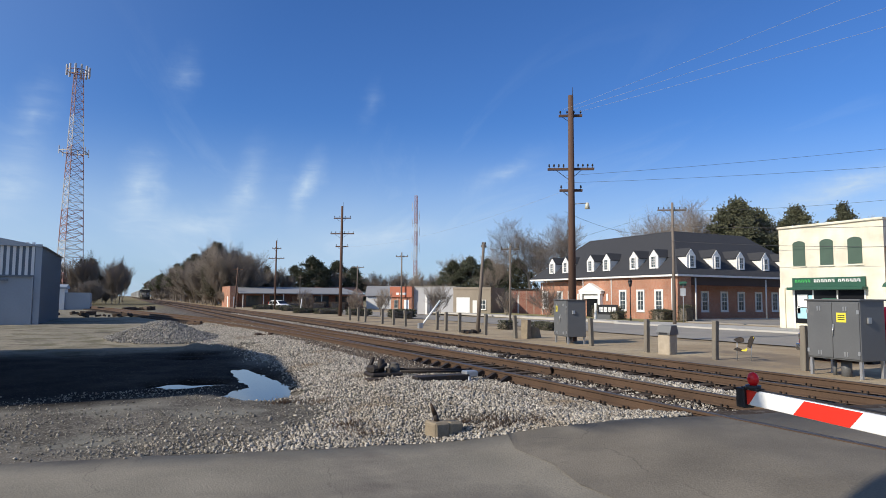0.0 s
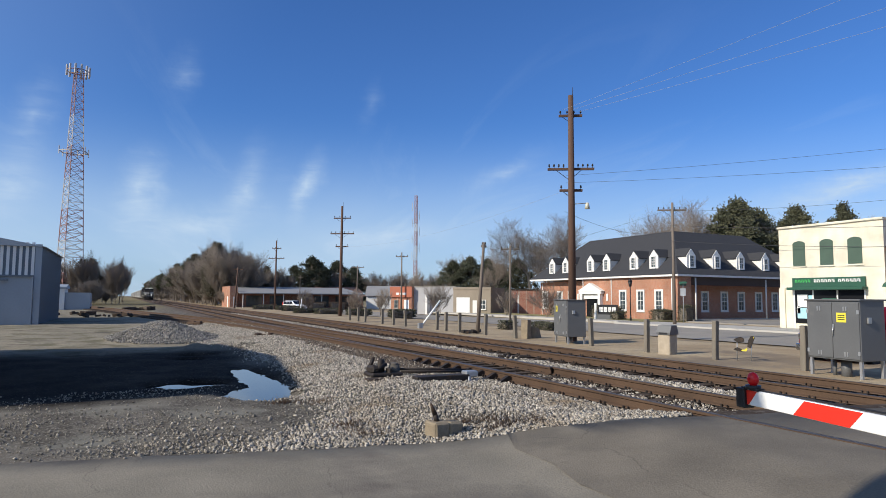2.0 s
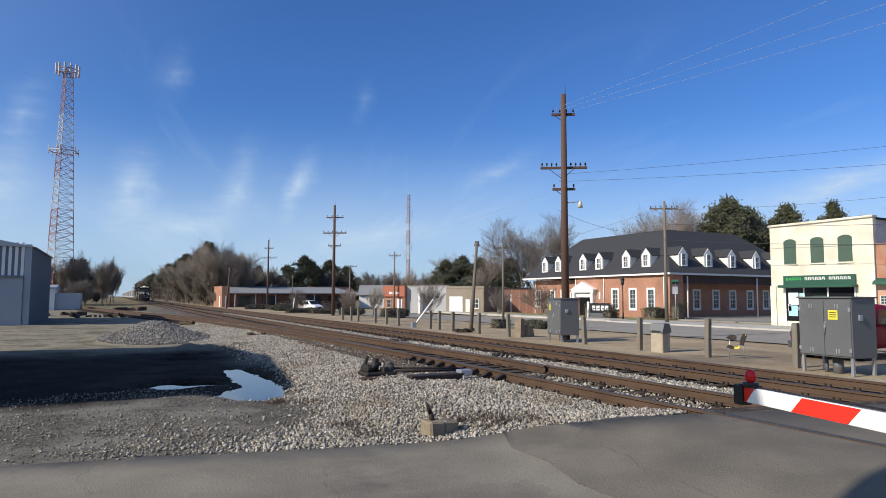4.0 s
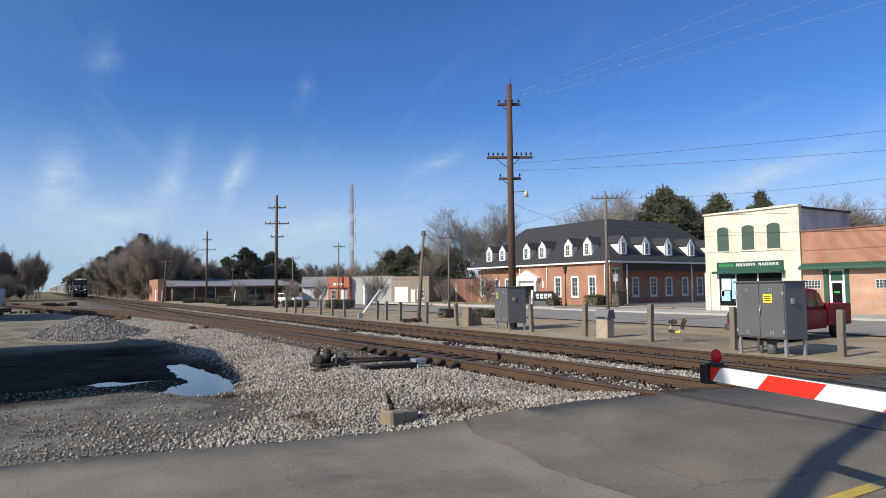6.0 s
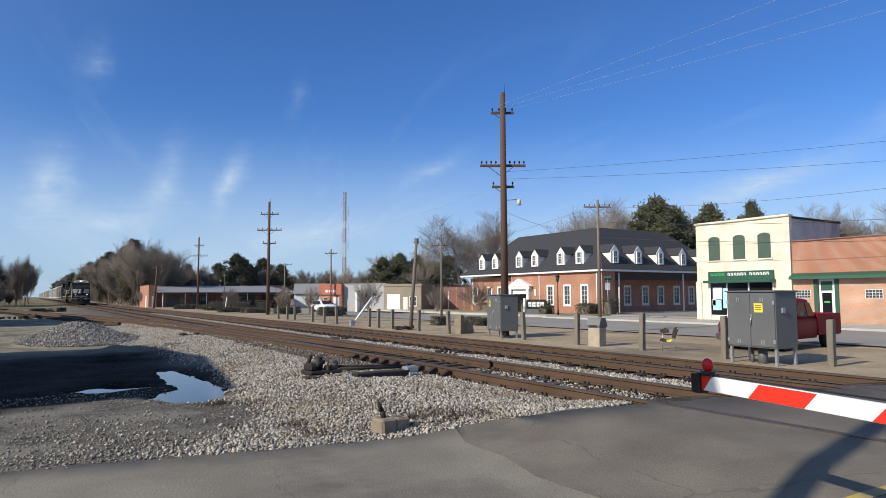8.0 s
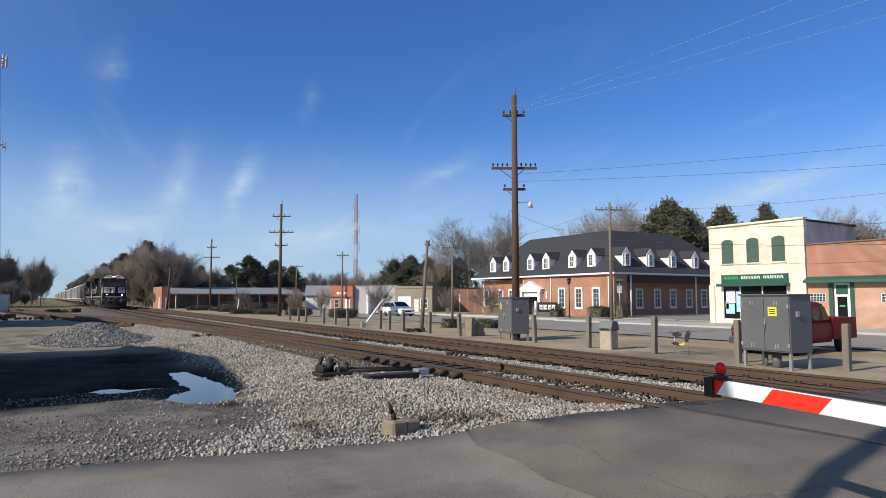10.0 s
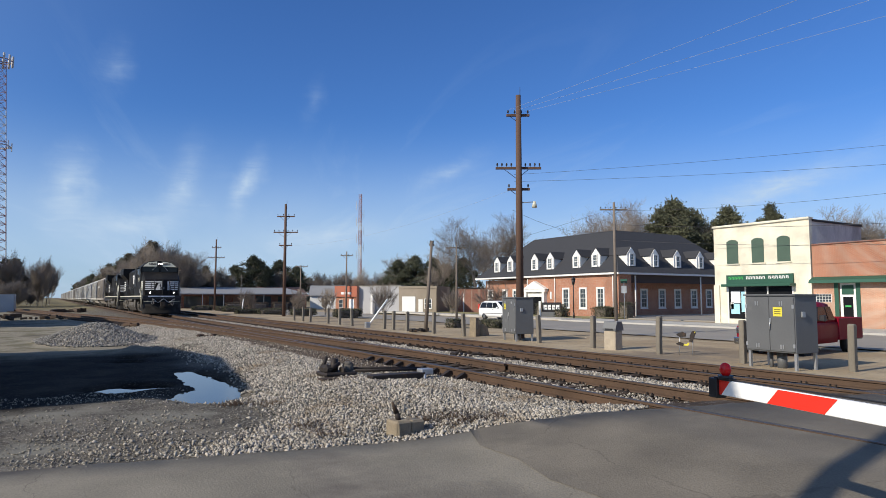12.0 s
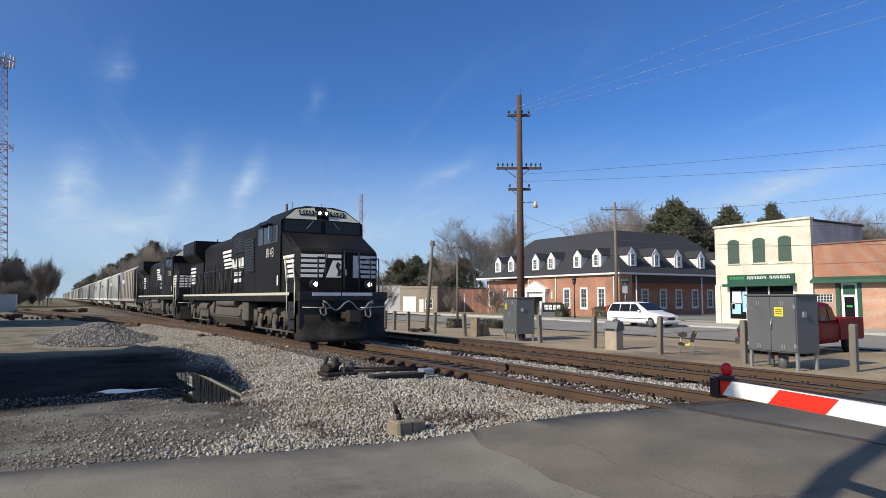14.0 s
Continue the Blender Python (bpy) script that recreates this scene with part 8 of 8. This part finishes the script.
def shell(bm, rows):
    """Skins cross-sections, each (y, [(x, z), ...] for the right half from bottom to top)."""
    rings = []
    for y, half in rows:
        pts = [(x, z) for x, z in half] + [(-x, z) for x, z in half[::-1]]
        rings.append([bm.verts.new((x, y, z)) for x, z in pts])
    n = len(rings[0])
    for a, b in zip(rings, rings[1:]):
        for k in range(n):
            f = bm.faces.new((a[k], a[(k + 1) % n], b[(k + 1) % n], b[k]))
            f.smooth = True
    bm.faces.new(rings[0][::-1]), bm.faces.new(rings[-1])
    bmesh.ops.recalc_face_normals(bm, faces=bm.faces)


def minivan(m):
    v = thing("minivan", "white minivan driving along the street", "car", m)
    bm = bmesh.new()

    def sec(y, w, top, lo=0.25, sh=0.95):
        return (y, [(w * 0.93, lo), (w, lo + 0.2), (w, sh), (w * 0.97, min(top, sh + 0.05)), (w * 0.9, top), (w * 0.5, top + 0.015)])
    shell(bm, [sec(0.0, 0.78, 0.70, 0.3, 0.62), sec(0.12, 0.9, 0.80, 0.22, 0.70), sec(0.7, 0.97, 0.95, 0.22, 0.85), sec(1.15, 0.98, 1.03, 0.22, 0.95), sec(2.2, 0.99, 1.05), sec(4.4, 0.98, 1.05), sec(4.95, 0.95, 1.03), sec(5.08, 0.85, 1.0, 0.32)])
    part("body", bm, M_CAR_WHITE, v, "white painted body")
    bm = bmesh.new()

    def cab(y, w0, w1, z1):
        return (y, [(w0, 1.03), (lerp(w0, w1, 0.5), lerp(1.03, z1, 0.5)), (w1, z1 - 0.05), (w1 * 0.8, z1)])
    shell(bm, [cab(1.15, 0.93, 0.92, 1.06), cab(2.25, 0.95, 0.76, 1.66), cab(2.9, 0.95, 0.78, 1.74), cab(4.3, 0.94, 0.78, 1.72), cab(4.75, 0.92, 0.74, 1.62), cab(5.02, 0.88, 0.86, 1.08)])
    part("roof", bm, M_CAR_WHITE, v, "white roof and pillars")
    for s in (-1, 1):
        for y0, y1, t0, t1 in ((1.75, 2.75, 2.35, 2.75), (2.83, 3.7, 2.83, 3.7), (3.78, 4.75, 3.78, 4.55)):
            bm = bmesh.new()
            q = [(s * 0.965, y0, 1.08), (s * 0.965, y1, 1.08), (s * 0.83, t1, 1.58), (s * 0.83, t0, 1.58)]
            vs = [bm.verts.new(p) for p in q] + [bm.verts.new((p[0] - s * 0.03, p[1], p[2])) for p in q]
            for f in ((0, 1, 2, 3), (7, 6, 5, 4), (0, 4, 5, 1), (1, 5, 6, 2), (2, 6, 7, 3), (3, 7, 4, 0)):
                bm.faces.new([vs[i] for i in f])
            bmesh.ops.recalc_face_normals(bm, faces=bm.faces)
            part("side_window", bm, M_GLASS, v, "dark side window")
        part("headlamp", B((min(s * 0.45, s * 0.86), -0.01, 0.60), (max(s * 0.45, s * 0.86), 0.2, 0.76), bevel=0.03), M_CHROME, v)
        part("tail_lamp", B((min(s * 0.80, s * 0.93), 4.98, 0.95), (max(s * 0.80, s * 0.93), 5.09, 1.45), bevel=0.02), M_SHEET_R, v)
        part("mirror", B((min(s * 0.98, s * 1.14), 1.8, 1.02), (max(s * 0.98, s * 1.14), 1.95, 1.18), bevel=0.03), M_CAR_WHITE, v)
        part("door_handle", B((min(s * 0.985, s * 1.01), 2.5, 0.92), (max(s * 0.985, s * 1.01), 2.68, 0.96)), M_CHROME, v)
        part("rub_strip", B((min(s * 0.985, s * 1.0), 1.2, 0.55), (max(s * 0.985, s * 1.0), 4.4, 0.60)), M_CAB, v)
    bm = bmesh.new()
    q = [(-0.82, 1.33, 1.14), (0.82, 1.33, 1.14), (0.70, 2.20, 1.62), (-0.70, 2.20, 1.62)]
    vs = [bm.verts.new((p[0], p[1] - 0.03, p[2] + 0.035)) for p in q] + [bm.verts.new(p) for p in q]
    for f in ((0, 1, 2, 3), (7, 6, 5, 4), (0, 4, 5, 1), (1, 5, 6, 2), (2, 6, 7, 3), (3, 7, 4, 0)):
        bm.faces.new([vs[i] for i in f])
    bmesh.ops.recalc_face_normals(bm, faces=bm.faces)
    part("windscreen", bm, M_GLASS, v, "dark windscreen")
    part("grille", B((-0.4, -0.02, 0.5), (0.4, 0.06, 0.68), bevel=0.02), M_IRON, v)
    part("front_bumper", B((-0.82, -0.06, 0.3), (0.82, 0.2, 0.46), bevel=0.04), M_CAR_WHITE, v)
    part("rear_window", B((-0.72, 4.98, 1.15), (0.72, 5.0, 1.5)), M_GLASS, v)
    wheels = [car_wheel(v, s * 0.87, y, 0.34) for s in (-1, 1) for y in (0.98, 4.05)]
    return v, wheels


def pickup(m):
    v = thing("pickup_truck", "dark red pickup truck parked on the gravel lot", "pickup truck", m)
    bm = bmesh.new()

    def sec(y, w, top, lo=0.42):
        return (y, [(w * 0.95, lo), (w, lo + 0.2), (w, top - 0.15), (w * 0.97, top - 0.05), (w * 0.86, top), (w * 0.4, top + 0.02)])
    shell(bm, [sec(0.0, 0.88, 0.98), sec(0.12, 0.98, 1.08), sec(0.6, 1.0, 1.14), sec(1.6, 1.0, 1.18), sec(3.55, 1.0, 1.18)])
    part("body", bm, M_CAR_RED, v, "dark red painted body")
    bm = bmesh.new()

    def cab(y, w0, w1, z1):
        return (y, [(w0, 1.14), (lerp(w0, w1, 0.5), lerp(1.14, z1, 0.5)), (w1, z1 - 0.06), (w1 * 0.8, z1)])
    shell(bm, [cab(1.45, 0.95, 0.94, 1.2), cab(2.1, 0.96, 0.78, 1.82), cab(2.7, 0.96, 0.78, 1.88), cab(3.3, 0.95, 0.77, 1.84), cab(3.5, 0.95, 0.85, 1.3)])
    part("cab_roof", bm, M_CAR_RED, v)
    bm = bmesh.new()
    for s in (-1, 1):
        box(bm, (s * 0.97 - 0.05, 3.56, 0.5), (s * 0.97 + 0.05, 5.75, 1.28), bevel=0.02)
    box(bm, (-0.95, 5.65, 0.55), (0.95, 5.75, 1.28), bevel=0.02)
    box(bm, (-0.92, 3.56, 0.55), (0.92, 5.65, 0.62))
    box(bm, (-0.92, 3.56, 0.62), (0.92, 3.62, 1.28))
    part("cargo_bed", bm, M_CAR_RED, v)
    for s in (-1, 1):
        for y0, y1, t0, t1 in ((1.9, 2.75, 2.25, 2.75), (2.83, 3.38, 2.83, 3.25)):
            bm = bmesh.new()
            q = [(s * 0.975, y0, 1.22), (s * 0.975, y1, 1.22), (s * 0.86, t1, 1.70), (s * 0.86, t0, 1.70)]
            vs = [bm.verts.new(p) for p in q] + [bm.verts.new((p[0] - s * 0.05, p[1], p[2])) for p in q]
            for f in ((0, 1, 2, 3), (7, 6, 5, 4), (0, 4, 5, 1), (1, 5, 6, 2), (2, 6, 7, 3), (3, 7, 4, 0)):
                bm.faces.new([vs[i] for i in f])
            bmesh.ops.recalc_face_normals(bm, faces=bm.faces)
            part("side_window", bm, M_GLASS, v, "dark side window")
        part("headlamp", B((min(s * 0.55, s * 0.93), -0.03, 0.78), (max(s * 0.55, s * 0.93), 0.1, 0.98), bevel=0.02), M_CHROME, v)
        part("tail_lamp", B((min(s * 0.88, s * 1.0), 5.73, 0.8), (max(s * 0.88, s * 1.0), 5.77, 1.2)), M_SHEET_R, v)
        part("mirror", B((min(s * 1.0, s * 1.2), 1.95, 1.2), (max(s * 1.0, s * 1.2), 2.1, 1.42), bevel=0.03), M_BLACK, v)
    part("grille", B((-0.5, -0.04, 0.72), (0.5, 0.02, 1.0), bevel=0.02), M_CHROME, v)
    part("front_bumper", B((-0.98, -0.14, 0.42), (0.98, 0.1, 0.66), bevel=0.04), M_CHROME, v)
    part("rear_bumper", B((-0.95, 5.75, 0.45), (0.95, 5.92, 0.66), bevel=0.03), M_CHROME, v)
    for s in (-1, 1):
        for y in (1.0, 4.6):
            car_wheel(v, s * 0.88, y, 0.39)
    return v


van, van_wheels = minivan(pose(36.0, 31.3, 0.02))
pickup(pose(20.6, 12.7, 0.03, 0, 0, -84))


# ---------------------------------------------------------------- what moves
VAN_PATH = [(0.0, 25.8, 118.0), (1.5, 27.0, 114.8), (3.0, 28.6, 110.5), (5.0, 31.4, 102.5), (6.5, 34.2, 95.8), (7.5, 35.5, 90.5), (9.25, 36.0, 74.8), (11.0, 36.0, 58.0),
            (12.5, 36.0, 43.0), (14.0, 36.0, 31.3)]


def van_at(t):
    """Glide of the van along its way: x, y at t seconds."""
    for i in range(len(VAN_PATH) - 1):
        (t0, *p0), (t1, *p1) = VAN_PATH[i], VAN_PATH[i + 1]
        if t <= t1 or i == len(VAN_PATH) - 2:
            tp, *pp = VAN_PATH[max(0, i - 1)]
            tn, *pn = VAN_PATH[min(len(VAN_PATH) - 1, i + 2)]
            u, h = (t - t0) / (t1 - t0), t1 - t0
            out = []
            for a, b, c, d in zip(pp, p0, p1, pn):
                m0, m1 = (c - a) / (t1 - tp), (d - b) / (tn - t0)
                out.append((2 * u ** 3 - 3 * u ** 2 + 1) * b + (u ** 3 - 2 * u ** 2 + u) * h * m0 + (3 * u ** 2 - 2 * u ** 3) * c + (u ** 3 - u ** 2) * h * m1)
            return out


def van_pose(t):
    x, y = van_at(t)
    (xa, ya), (xb, yb) = van_at(max(0, t - 0.2)), van_at(min(14, t + 0.2))
    turn = math.degrees(math.atan2(xb - xa, ya - yb))
    return pose(x, y, street_z(y), 0, 0, turn) @ pose(0, -2.5, 0)


def street_z(y):
    return 0.02 - 0.30 * smooth((y - 45) / 45)


def motions():
    ticks = [k / FPS for k in range(14 * FPS + 1)]
    for car, off in TRAIN:
        walk(car, [(t, pose(TRACKS[0], HEAD_Y + off + SPEED * (14.0 - t), RAIL_Z)) for t in (0.0, 3.5, 7.0, 10.5, 14.0)])
    for w in lead_wheels:
        home = w.matrix_basis.translation.copy()
        walk(w, [(t, pose(*home, math.degrees(SPEED * t / 0.51) % 360)) for t in ticks])
    walk(van, [(k * 0.25, van_pose(k * 0.25)) for k in range(57)])
    for w in van_wheels:
        home = w.matrix_basis.translation.copy()
        walk(w, [(t, pose(*home, math.degrees((VAN_PATH[0][2] - van_at(t)[1]) / 0.34) % 360)) for t in ticks])


motions()
